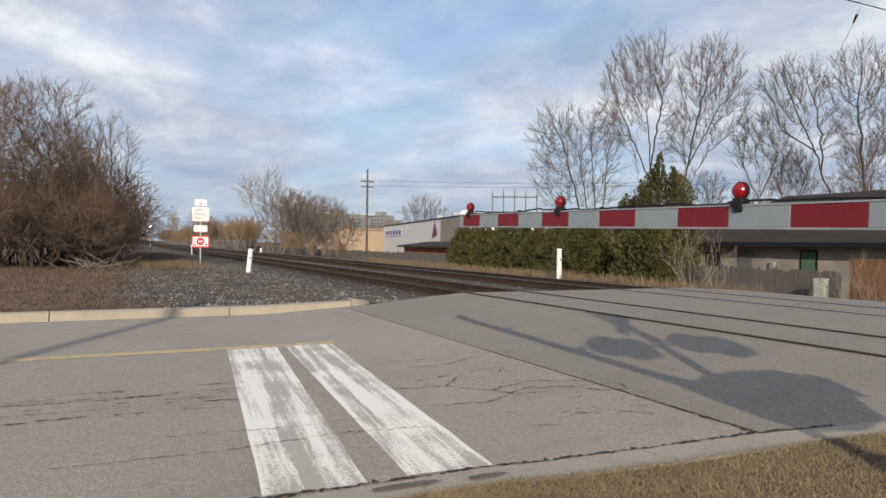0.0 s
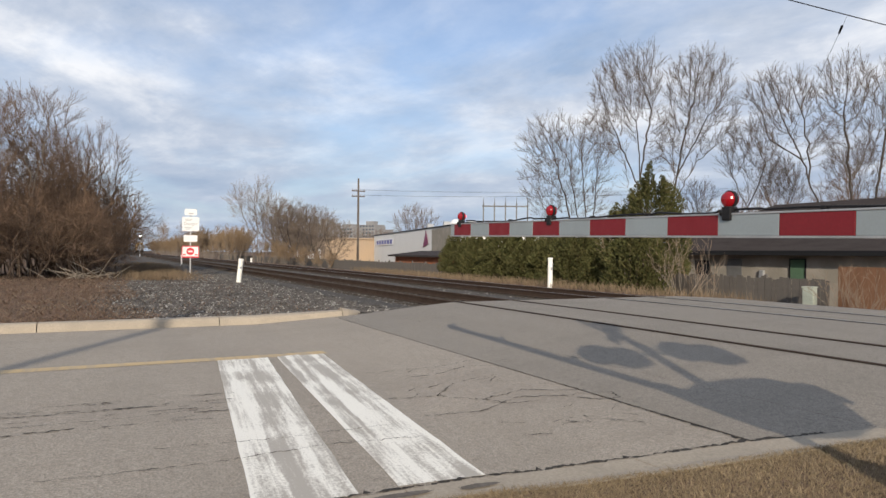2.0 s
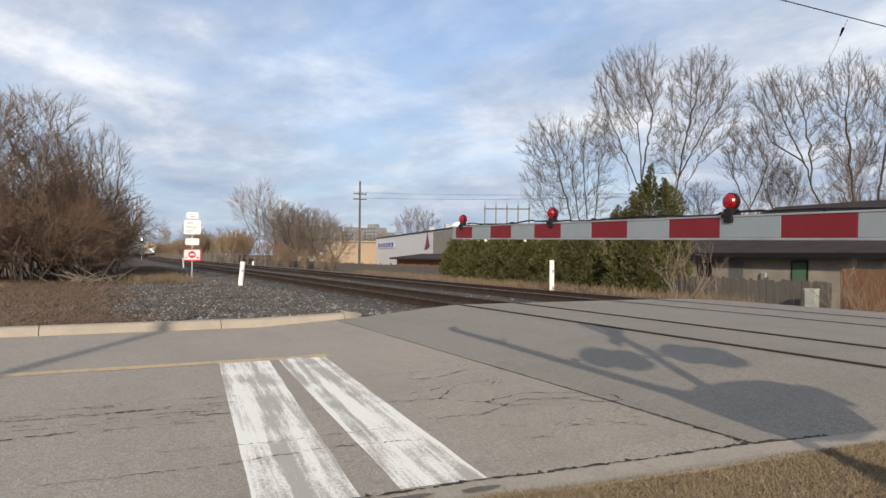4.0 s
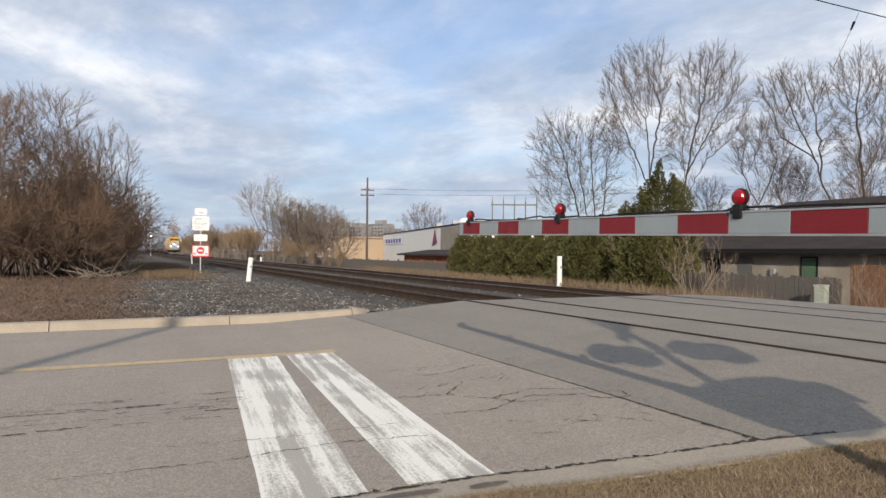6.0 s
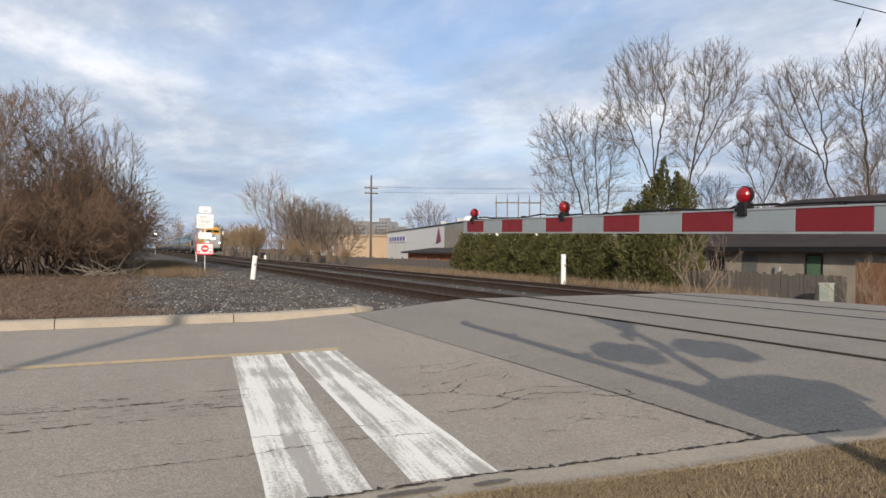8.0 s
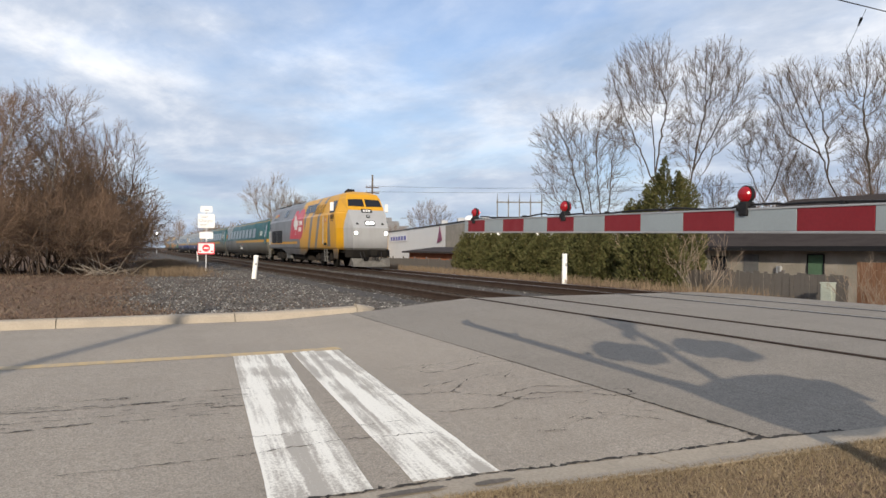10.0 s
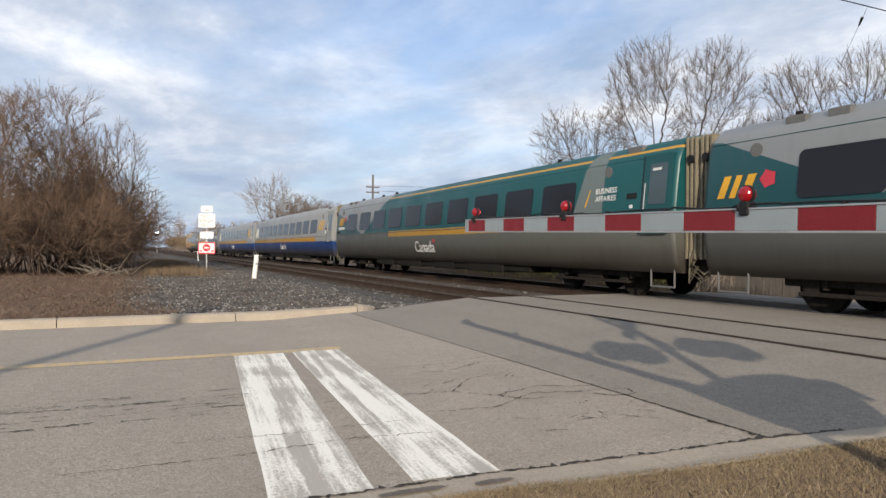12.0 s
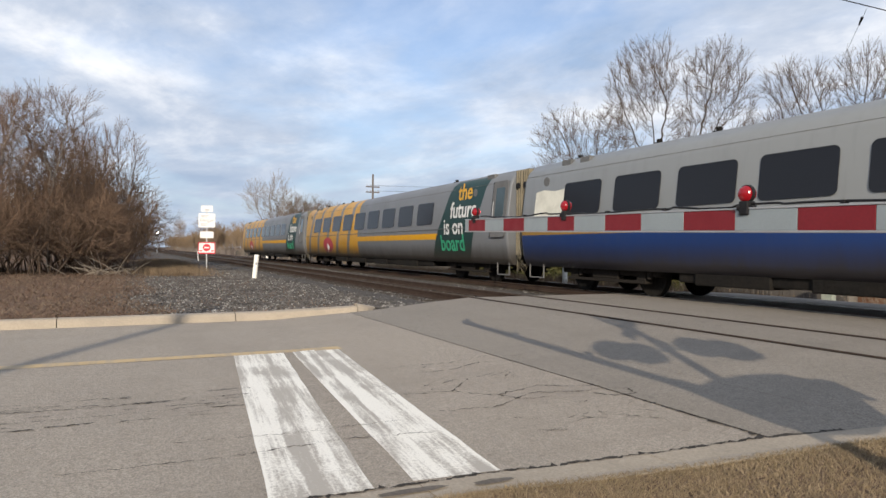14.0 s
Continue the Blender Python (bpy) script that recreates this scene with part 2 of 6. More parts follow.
UNDER_PALE = weathered("dusty_shaded_gear", (0.022, 0.019, 0.0165), 0.95, 14, 2.5, 0.4, (0.02, 0.017, 0.015), 0.4)
GALV = weathered("galvanised_steel", (0.48, 0.49, 0.50), 0.45, 40, 3, 0.12, metal=0.6, bump=0.05)
WOOD_GREY = weathered("weathered_boards", (0.105, 0.094, 0.084), 0.9, 20, 1.2, 0.35, (0.11, 0.095, 0.08), 0.3, stretch=(4, 4, 0.4))
WOOD_BROWN = weathered("brown_stained_boards", (0.17, 0.085, 0.045), 0.85, 20, 1.2, 0.3, stretch=(4, 4, 0.4))
POLE_WOOD = weathered("pole_timber", (0.12, 0.10, 0.085), 0.9, 20, 1.2, 0.3, stretch=(4, 4, 0.3))
CREAM = weathered("cream_stucco", (0.235, 0.215, 0.18), 0.9, 12, 0.8, 0.08, (0.42, 0.38, 0.33), 0.2)
PALE_WALL = weathered("white_metal_cladding", (0.66, 0.66, 0.64), 0.6, 6, 0.15, 0.05, (0.55, 0.55, 0.54), 0.1, dirt_amount=0.3)
TAN_WALL = weathered("tan_masonry", (0.36, 0.275, 0.195), 0.9, 3, 0.2, 0.1, (0.45, 0.32, 0.2), 0.1)
FAR_WALL = weathered("pale_tower_concrete", (0.26, 0.26, 0.265), 0.9, 1, 0.08, 0.06, bump=0)
FAR_DARK = weathered("tower_glazing", (0.07, 0.085, 0.11), 0.4, 1, 0.08, 0.1, bump=0)
SHINGLE = weathered("dark_roof_shingles", (0.050, 0.042, 0.040), 0.95, 18, 1, 0.3, stretch=(1, 3, 3))
ORANGE_WALL = weathered("orange_brick", (0.33, 0.12, 0.055), 0.9, 10, 0.8, 0.2)
for _m in (UNDER, UNDER_PALE, BLACK, TIE, RUST, BALLAST, EARTH, BARK_BROWN, BARK_GREY, BARK_PALE, SHINGLE, CRACK):
    dull(_m)
GLASS_DARK, _nt, _n, _l, _b = graph("tinted_glass")
_b.inputs["Base Color"].default_value = (0.017, 0.019, 0.024, 1)
_b.inputs["Roughness"].default_value = 0.12
_b.inputs["Specular IOR Level"].default_value = 0.14
GLASS_GREEN = weathered("green_tinted_pane", (0.10, 0.17, 0.11), 0.15, 5, 1, 0.1, bump=0)
RED_LENS = glowing("red_lens_lit", (1.0, 0.02, 0.03), 0.05, (0.20, 0.004, 0.009))
RED_CORE = glowing("red_lamp_core", (1.0, 0.10, 0.10), 6.0)
HEADLAMP = glowing("headlamp", (1.0, 0.95, 0.85), 30.0, (0.8, 0.8, 0.8))


# ---- mesh helpers ----
def part(name, bm, material, parent, label=""):
    """Links a bmesh or mesh as one object under a thing or part."""
    if isinstance(bm, bmesh.types.BMesh):
        me = bpy.data.meshes.new(name)
        bm.to_mesh(me)
        bm.free()
        me.materials.append(material)
    else:
        me = bm
        if not me.materials:
            me.materials.append(material)
    ob = new(name, me)
    ob.parent = parent
    if label:
        tagged(ob, label)
    return ob


def thing(name, label, category, m=None, group="", kind=""):
    ob = new(name)
    ob.empty_display_size = 0.2
    tagged(ob, label, category, group, kind)
    if m:
        ob.matrix_basis = m
    return ob


def add_box(bm, x0, x1, y0, y1, z0, z1, bevel=0.0, turn=None):
    m = Matrix.Translation(((x0 + x1) / 2, (y0 + y1) / 2, (z0 + z1) / 2))
    if turn:
        m = m @ turn
    r = bmesh.ops.create_cube(bm, size=1, matrix=m @ Matrix.Diagonal((x1 - x0, y1 - y0, z1 - z0, 1)))
    if bevel:
        vs = set(r["verts"])
        es = [e for e in bm.edges if e.verts[0] in vs and e.verts[1] in vs]
        bmesh.ops.bevel(bm, geom=es, offset=bevel, segments=2, affect="EDGES", profile=0.5)
    return bm


def box(x0, x1, y0, y1, z0, z1, bevel=0.0):
    return add_box(bmesh.new(), x0, x1, y0, y1, z0, z1, bevel)


def add_tube(bm, a, b, r0, r1=None, sides=10, caps=True):
    a, b = Vector(a), Vector(b)
    q = (b - a).to_track_quat("Z", "Y").to_matrix().to_4x4()
    bmesh.ops.create_cone(bm, cap_ends=caps, segments=sides, radius1=r0, radius2=r0 if r1 is None else r1, depth=(b - a).length,
                          matrix=Matrix.Translation((a + b) / 2) @ q)
    return bm


def tube(a, b, r0, r1=None, sides=10):
    return add_tube(bmesh.new(), a, b, r0, r1, sides)


def plate(points, axis, depth):
    """An outline of (u, v) pushed out by depth. axis 'y': (u, v) are x, z; 'x': y, z; 'z': x, y. It starts at 0 on the axis."""
    bm = bmesh.new()
    at = {"y": lambda u, v, d: (u, d, v), "x": lambda u, v, d: (d, u, v), "z": lambda u, v, d: (u, v, d)}[axis]
    a = [bm.verts.new(at(u, v, 0)) for u, v in points]
    b = [bm.verts.new(at(u, v, depth)) for u, v in points]
    bm.faces.new(a), bm.faces.new(b[::-1])
    for k in range(len(points)):
        bm.faces.new((a[k], b[k], b[k - 1], a[k - 1]))
    bmesh.ops.recalc_face_normals(bm, faces=bm.faces)
    return bm


def rounded(w, h, r, seg=4):
    pts = []
    for cx, cy, a0 in ((w / 2 - r, h / 2 - r, 0), (-w / 2 + r, h / 2 - r, 90), (-w / 2 + r, -h / 2 + r, 180), (w / 2 - r, -h / 2 + r, 270)):
        pts += [(cx + r * math.cos(radians(a0 + 90 * k / seg)), cy + r * math.sin(radians(a0 + 90 * k / seg))) for k in range(seg + 1)]
    return pts


def loft(rings, cap=True):
    """Skin between rings of equally many points."""
    bm = bmesh.new()
    vs = [[bm.verts.new(p) for p in ring] for ring in rings]
    for a, b in zip(vs, vs[1:]):
        for k in range(len(a)):
            bm.faces.new((a[k - 1], a[k], b[k], b[k - 1]))
    if cap:
        bm.faces.new(vs[0]), bm.faces.new(vs[-1][::-1])
    bmesh.ops.recalc_face_normals(bm, faces=bm.faces)
    return bm


def lettering(text, size, material, parent, m, name="lettering", label="", shear=0.0, bold=0.0, spacing=1.0):
    cu = bpy.data.curves.new("type", "FONT")
    cu.body, cu.size, cu.extrude, cu.shear, cu.offset, cu.align_x, cu.space_character = text, size, 0.003, shear, bold, "CENTER", spacing
    cu.resolution_u = 3
    tmp = bpy.data.objects.new("type", cu)
    me = bpy.data.meshes.new_from_object(tmp)
    bpy.data.objects.remove(tmp)
    ob = part(name, me, material, parent, label)
    ob.matrix_basis = m
    return ob


def raw(name, verts, faces, material, parent=None):
    me = bpy.data.meshes.new(name)
    me.from_pydata(verts, [], faces)
    me.materials.append(material)
    ob = new(name, me)
    ob.parent = parent
    return ob


# ---- ground, road, tracks ----
ROAD_W = -13.35
TRACK_NEAR, TRACK_TRAIN = 7.71, 11.94


def road_east(y):
    """The edge of the asphalt along the near gutter, which bends away from the road towards the tracks."""
    return float(np.interp(y, (-60, 2.1, 2.7, 3.1, 4.1, 4.75, 5.1), (-3.72, -3.69, -3.61, -3.51, -3.30, -3.10, -2.95)))


def road_z(y):
    return float(np.interp(y, (-60, 2.6, 4.7, 5.9, 6.9, 13.6, 15.5, 24, 60), (-0.38, -0.35, -0.22, -0.10, -0.012, -0.012, -0.10, -1.0, -1.4)))


def ground_z(x, y):
    z = float(np.interp(y, (-60, -8, 4.6, 5.6, 14.3, 16.6, 18.4, 21, 60, 300), (-0.6, -0.26, -0.24, -0.27, -0.27, -0.25, -0.62, -1.15, -1.3, -1.5)))
    if x < -13 and y < 5:
        z += 0.16 * math.exp(-((x + 32) / 9) ** 2 - ((y + 4) / 4) ** 2)
    if ROAD_W - 0.15 < x < road_east(y) + 0.33:
        return min(z, road_z(y)) - 0.25
    if x > -4 and y > -20:
        z = (road_z(y) + (0.03 if y < 5.0 else -0.03)) if x < -0.4 or y < 5.2 else -0.27
    return z + 0.035 * noise.noise((x * 0.7, y * 0.7, 0)) * (1 if y < 5 or y > 16 else 0.3)


def build_ground():
    xs = np.concatenate([np.linspace(-3000, -300, 10), np.linspace(-260, -80, 19), np.linspace(-75, -15, 90), (-13.55, -13.53, -13.47), np.linspace(-12, -4, 9),
                         np.linspace(-3.45, -2.5, 20), np.linspace(-2.4, 6, 36), np.linspace(8, 60, 14), np.linspace(100, 2000, 6)])
    ys = np.concatenate([np.linspace(-2000, -60, 8), np.linspace(-50, -9, 16), np.linspace(-8, 26, 110), np.linspace(28, 120, 24), np.linspace(160, 3000, 10)])
    v = [(x, y, ground_z(x, y)) for y in ys for x in xs]
    w = len(xs)
    f = [(j * w + i, j * w + i + 1, (j + 1) * w + i + 1, (j + 1) * w + i) for j in range(len(ys) - 1) for i in range(w - 1)]
    g = raw("ground", v, f, EARTH)
    tagged(g, "brown winter earth with dead grass beside the railway", "ground", kind="structure")


def strip(name, x0, x1, ys, material, lift, nx=8, parent=None, zf=road_z):
    def row(y):
        return np.linspace(x0, x1(y) if callable(x1) else x1, nx)

    v = [(x, y, zf(y) + lift) for y in ys for x in row(y)]
    n0 = len(v)
    v += [(x, y, zf(y) + lift - 0.2) for y in ys for x in row(y)]
    f = [(j * nx + i, j * nx + i + 1, (j + 1) * nx + i + 1, (j + 1) * nx + i) for j in range(len(ys) - 1) for i in range(nx - 1)]
    for j in range(len(ys) - 1):
        for i in (0, nx - 1):
            q = (j * nx + i, (j + 1) * nx + i, (j + 1) * nx + i + n0, j * nx + i + n0)
            f.append(q if i else q[::-1])
    return raw(name, v, f, material, parent)


def build_road():
    road = strip("road", ROAD_W, road_east, np.concatenate([np.linspace(-60, 2.0, 40), np.linspace(2.1, 4.15, 32)]), ASPHALT, 0)
    tagged(road, "worn grey asphalt road with fine cracks", "road", kind="structure")
    far = strip("crossing_road", ROAD_W + 0.1, -0.5, np.concatenate([np.linspace(5.1, 14, 50), np.linspace(14.5, 60, 40)]), ASPHALT_NEW, 0.004)
    strip("apron", ROAD_W + 0.1, road_east, np.linspace(4.156, 5.096, 12), ASPHALT_NEW, 0.004, parent=far)
    tagged(far, "smoother grey asphalt laid across the railway tracks", "road", kind="structure")
    # grooves along the rails where they cross the road
    for yc in (TRACK_NEAR, TRACK_TRAIN):
        for s in (-1, 1):
            y = yc + s * 0.75
            gr = raw("flangeway", [(ROAD_W + 0.15, y - 0.055, 0.0), (-0.6, y - 0.055, 0.0), (-0.6, y + 0.055, 0.0), (ROAD_W + 0.15, y + 0.055, 0.0)], [(0, 1, 2, 3)], CRACK, far)
            rh = part("rail_head", box(ROAD_W + 0.1, -0.6, y - 0.03, y + 0.03, -0.05, 0.008), STEEL if yc == TRACK_TRAIN else RUST, far)
    # the two broad white bars, a little askew, and the centre line
    for name, pts in (("white_bar", [(-9.08, 1.27), (-9.10, 1.92), (-3.73, 1.33), (-3.78, 0.73)]), ("white_bar", [(-9.10, 2.04), (-9.2, 2.70), (-3.72, 2.18), (-3.76, 1.60)])):
        n = 14
        v, f = [], []
        for k in range(n + 1):
            u = k / n
            for a, b in ((0, 3), (1, 2)):
                x, y = pts[a][0] * (1 - u) + pts[b][0] * u, pts[a][1] * (1 - u) + pts[b][1] * u
                v.append((x, y + 0.012 * noise.noise((x * 3, a * 7.0, 1)), road_z(y) + 0.004))
        f = [(2 * k, 2 * k + 1, 2 * k + 3, 2 * k + 2) for k in range(n)]
        raw(name, v, f, BAR_PAINT, road)
    v = []
    for k in range(60):
        y = -30 + k * (32.75 / 59)
        v += [(-9.32 + 0.01 * noise.noise((y, 0, 3)), y, road_z(y) + 0.004), (-9.07 + 0.01 * noise.noise((y, 5, 3)), y, road_z(y) + 0.004)]
    raw("centre_line", v, [(2 * k, 2 * k + 1, 2 * k + 3, 2 * k + 2) for k in range(59)], LINE_PAINT, road)
    return road


def crack_line(points, width, parent, seed):
    """A ragged narrow ribbon of broken asphalt through the given corners."""
    rnd = random.Random(seed)
    path = []
    for (x0, y0), (x1, y1) in zip(points, points[1:]):
        n = max(2, int(math.hypot(x1 - x0, y1 - y0) / 0.03))
        for k in range(n):
            u = k / n
            path.append((x0 + (x1 - x0) * u + rnd.gauss(0, 0.011), y0 + (y1 - y0) * u + rnd.gauss(0, 0.011)))
    v, f = [], []
    for k, (x, y) in enumerate(path):
        x2, y2 = path[min(k + 1, len(path) - 1)]
        x1, y1 = path[max(k - 1, 0)]
        d = Vector((x2 - x1, y2 - y1)).normalized()
        w = 1.3 * width * rnd.uniform(0.05, 1.0) ** 1.5
        z = road_z(y) + 0.007
        v += [(x - d.y * w, y + d.x * w, z), (x + d.y * w, y - d.x * w, z)]
        if k:
            f.append((2 * k - 2, 2 * k - 1, 2 * k + 1, 2 * k))
    raw("crack", v, f, CRACK, parent)


def build_cracks(road):
    sets = [
        ([(-7.4, 4.15), (-6.6, 4.16), (-5.2, 4.15)], 0.005),
        ([(-5.2, 4.15), (-4.3, 4.14), (-3.32, 4.13)], 0.017),
        ([(-3.73, 0.2), (-3.71, 2.1), (-3.63, 2.7), (-3.53, 3.1), (-3.32, 4.1), (-3.12, 4.75)], 0.024),
        ([(-6.1, 2.3), (-5.9, 2.9), (-5.5, 3.2), (-5.6, 3.7), (-5.2, 4.2)], 0.008),
        ([(-5.9, 2.9), (-6.3, 3.3), (-6.4, 3.9)], 0.007),
        ([(-5.3, 2.5), (-5.15, 3.0), (-5.4, 3.5), (-5.1, 4.0)], 0.008),
        ([(-5.5, 3.2), (-5.25, 3.3), (-5.15, 3.6)], 0.007),
        ([(-5.05, 3.95), (-4.85, 4.05), (-4.8, 4.25), (-5.0, 4.33), (-5.1, 4.1)], 0.011),
        ([(-6.9, 2.9), (-6.8, 3.3), (-7.0, 3.8), (-6.8, 4.2)], 0.008),
        ([(-5.2, 0.3), (-5.1, 1.2), (-5.15, 2.1)], 0.005),
        ([(-4.75, -0.4), (-4.7, 0.6), (-4.8, 1.5), (-4.7, 2.2)], 0.006),
        ([(-4.5, 3.6), (-4.0, 3.9)], 0.006),
        ([(-6.3, -1.2), (-6.25, 0.0), (-6.35, 0.9)], 0.006),
        ([(-6.0, -1.0), (-6.05, -0.2)], 0.012),
        ([(-6.7, -1.1), (-6.6, -0.2), (-6.65, 0.4)], 0.010),
        ([(-7.4, 2.7), (-7.2, 3.5), (-7.3, 4.1)], 0.006),
    ]
    for k, (pts, w) in enumerate(sets):
        crack_line(pts, w, road, k)
    rnd = random.Random(4)
    for k in range(46):
        x, y = rnd.uniform(-7.0, -5.9), rnd.uniform(-2, 1.0)
        crack_line([(x, y), (x + rnd.uniform(-0.03, 0.03), y + rnd.uniform(0.1, 0.4))], rnd.uniform(0.004, 0.012), road, 100 + k)
    for k in range(26):
        x, y = rnd.uniform(-7.2, -4.2), rnd.uniform(2.6, 4.3)
        crack_line([(x, y), (x + rnd.uniform(-0.2, 0.2), y + rnd.uniform(0.1, 0.3))], rnd.uniform(0.003, 0.008), road, 200 + k)


def build_kerbs():
    far = thing("kerb_far", "pale concrete kerb along the far side of the road", "kerb", kind="structure")
    ys = [4.35, 1.9, -1.1, -4.1, -7.1, -10.1, -13.1]
    prof = [(0.05, -0.15), (0.045, 0.0), (0.01, 0.10), (-0.03, 0.145), (-0.07, 0.155), (-0.21, 0.16), (-0.22, -0.15)]
    for a, b in zip(ys, ys[1:]):
        rings = [[(ROAD_W + px, y, (road_z(y) if pz < 0.12 else min(road_z(y), -0.335 + 0.03 * max(0, y - 3))) + pz) for px, pz in prof] for y in np.linspace(a - 0.008, b + 0.008, 8)]
        part("kerb_stone", loft(rings), CONCRETE, far)
    rings = [[(ROAD_W - 0.02 * k * k + px, 4.36 + 0.12 * k, road_z(4.36 + 0.12 * k) + (pz if pz < 0 else pz * (1 - 0.21 * k))) for px, pz in prof] for k in range(5)]
    part("kerb_stone", loft(rings), CONCRETE, far, "kerb end sloping down into the ground")
    near = thing("kerb_near", "flat concrete gutter strip beside the dry grass", "kerb", kind="structure")
    ys = [-10, -7, -4.1, -1.2, 1.6, 3.2, 5.09]
    for a, b in zip(ys, ys[1:]):
        rings = []
        for y in np.linspace(a + 0.006, b - 0.006, 10):
            z = road_z(y)
            e = road_east(y) + 0.01
            rings.append([(e, y, z - 0.15), (e, y, z + 0.008), (e + 0.22, y, z + 0.014), (e + 0.30, y, z + 0.024), (e + 0.36, y, z + 0.03), (e + 0.37, y, z - 0.15)])
        part("kerb_stone", loft(rings), CONCRETE, near)
    # dark damp stains in the gutter
    for x, y, w, l in ((-3.57, 1.50, 0.035, 0.22), (-3.52, 2.02, 0.035, 0.14)):
        ring = [(x + w * math.cos(a) * (1 + 0.5 * noise.noise((a * 2, y, 1))), y + l * math.sin(a) * (1 + 0.3 * noise.noise((a * 3, x, 5)))) for a in np.linspace(0, 6.283, 25)[:-1]]
        raw("damp_stain", [(u, v, road_z(v) + 0.022) for u, v in ring], [tuple(range(24))], STAIN, near)


RAIL = [(-0.07, -0.17), (0.07, -0.17), (0.07, -0.155), (0.012, -0.14), (0.012, -0.045), (0.036, -0.035), (0.036, -0.005), (0.03, 0.0), (-0.03, 0.0), (-0.036, -0.005), (-0.036, -0.035), (-0.012, -0.045), (-0.012, -0.14), (-0.07, -0.155)]


def build_track(yc, label, head):
    t = thing("railway_track", label, "railway track", kind="structure")
    rings = []
    rnd = random.Random(int(yc * 10))
    for x0, x1 in ((-900, ROAD_W + 0.12), (-0.6, 120)):
        v = []
        xs = np.concatenate([np.linspace(x0, -80, 30), np.linspace(-78, x1, 140)]) if x0 < -100 else np.linspace(x0, x1, 60)
        prof = [(-2.5, -0.42), (-1.75, -0.215), (-1.3, -0.185), (-0.6, -0.20), (0, -0.205), (0.6, -0.20), (1.3, -0.185), (1.75, -0.215), (2.5, -0.42)]
        for x in xs:
            v += [(x, yc + py, pz + 0.02 * noise.noise((x * 2, py * 2, yc))) for py, pz in prof]
        m = len(prof)
        raw("ballast_bed", v, [(j * m + i, (j + 1) * m + i, (j + 1) * m + i + 1, j * m + i + 1) for j in range(len(xs) - 1) for i in range(m - 1)], BALLAST, t)
        for s in (-1, 1):
            y = yc + s * 0.75
            part("rail", loft([[(x, y + a, b) for a, b in RAIL] for x in (x0, x1)]), RUST, t)
            part("rail_head", box(x0, x1, y - 0.028, y + 0.028, -0.002, 0.003), head, t)
    tie = None
    for k in range(120):
        x = ROAD_W - 0.3 - k * 0.55
        if tie is None:
            tie = part("tie", box(-0.11, 0.11, -1.3, 1.3, -0.16, 0.0, 0.012), TIE, t)
            o = tie
        else:
            o = new("tie", tie.data)
            o.parent = t
        o.location, o.rotation_euler = (x, yc + rnd.uniform(-0.03, 0.03), -0.168 + rnd.uniform(-0.008, 0.006)), (0, 0, rnd.uniform(-0.02, 0.02))
    far_ties = bmesh.new()
    for k in range(120, 420):
        x = ROAD_W - 0.3 - k * 0.55
        bmesh.ops.create_cube(far_ties, size=1, matrix=Matrix.Translation((x, yc, -0.25)) @ Matrix.Diagonal((0.22, 2.6, 0.16, 1)))
    tagged(part("far_ties", far_ties, TIE, t), kind="stuff")
    return t


def scatter_stones(name, label, count, place, size, material, seed, flat=0.7):
    """Loose stones: eight-sided lumps strewn by place(rnd) -> x, y, z."""
    rnd = random.Random(seed)
    v, f = [], []
    for _ in range(count):
        x, y, z = place(rnd)
        s = size * rnd.uniform(0.5, 1.4)
        b = len(v)
        a0 = rnd.uniform(0, 6.3)
        for k in range(4):
            a = a0 + k * 1.57 + rnd.uniform(-0.4, 0.4)
            r = s * rnd.uniform(0.6, 1.1)
            v.append((x + r * math.cos(a), y + r * math.sin(a), z + s * rnd.uniform(-0.1, 0.25)))
        v += [(x + s * rnd.uniform(-0.3, 0.3), y + s * rnd.uniform(-0.3, 0.3), z + s * flat * rnd.uniform(0.6, 1.1)), (x, y, z - s * 0.5)]
        for k in range(4):
            f += [(b + k, b + (k + 1) % 4, b + 4), (b + (k + 1) % 4, b + k, b + 5)]
    ob = raw(name, v, f, material)
    tagged(ob, label, "stones", kind="stuff")
    return ob


def blades(name, label, count, place, height, width, material, seed, lean=0.5):
    rnd = random.Random(seed)
    v, f = [], []
    for _ in range(count):
        x, y, z = place(rnd)
        h = height * rnd.uniform(0.4, 1.3)
        a = rnd.uniform(0, 6.283)
        w = width * rnd.uniform(0.6, 1.4)
        dx, dy = math.cos(a) * lean * h * rnd.uniform(0.2, 1.5), math.sin(a) * lean * h * rnd.uniform(0.2, 1.5)
        c = rnd.uniform(0, 3.14)
        wx, wy = math.cos(c) * w, math.sin(c) * w
        b = len(v)
        v += [(x - wx, y - wy, z), (x + wx, y + wy, z), (x + dx * 0.4 + wx * 0.7, y + dy * 0.4 + wy * 0.7, z + h * 0.6), (x + dx * 0.4 - wx * 0.7, y + dy * 0.4 - wy * 0.7, z + h * 0.6), (x + dx, y + dy, z + h * 0.85)]
        f += [(b, b + 1, b + 2, b + 3), (b + 3, b + 2, b + 4)]
    ob = raw(name, v, f, material)
    tagged(ob, label, "grass", kind="stuff")
    return ob


build_ground()
ROAD = build_road()
build_cracks(ROAD)
build_kerbs()
build_track(TRACK_NEAR, "railway track with rusty rails on dark timber ties", RUST)
build_track(TRACK_TRAIN, "railway track with polished rails under the train", STEEL)


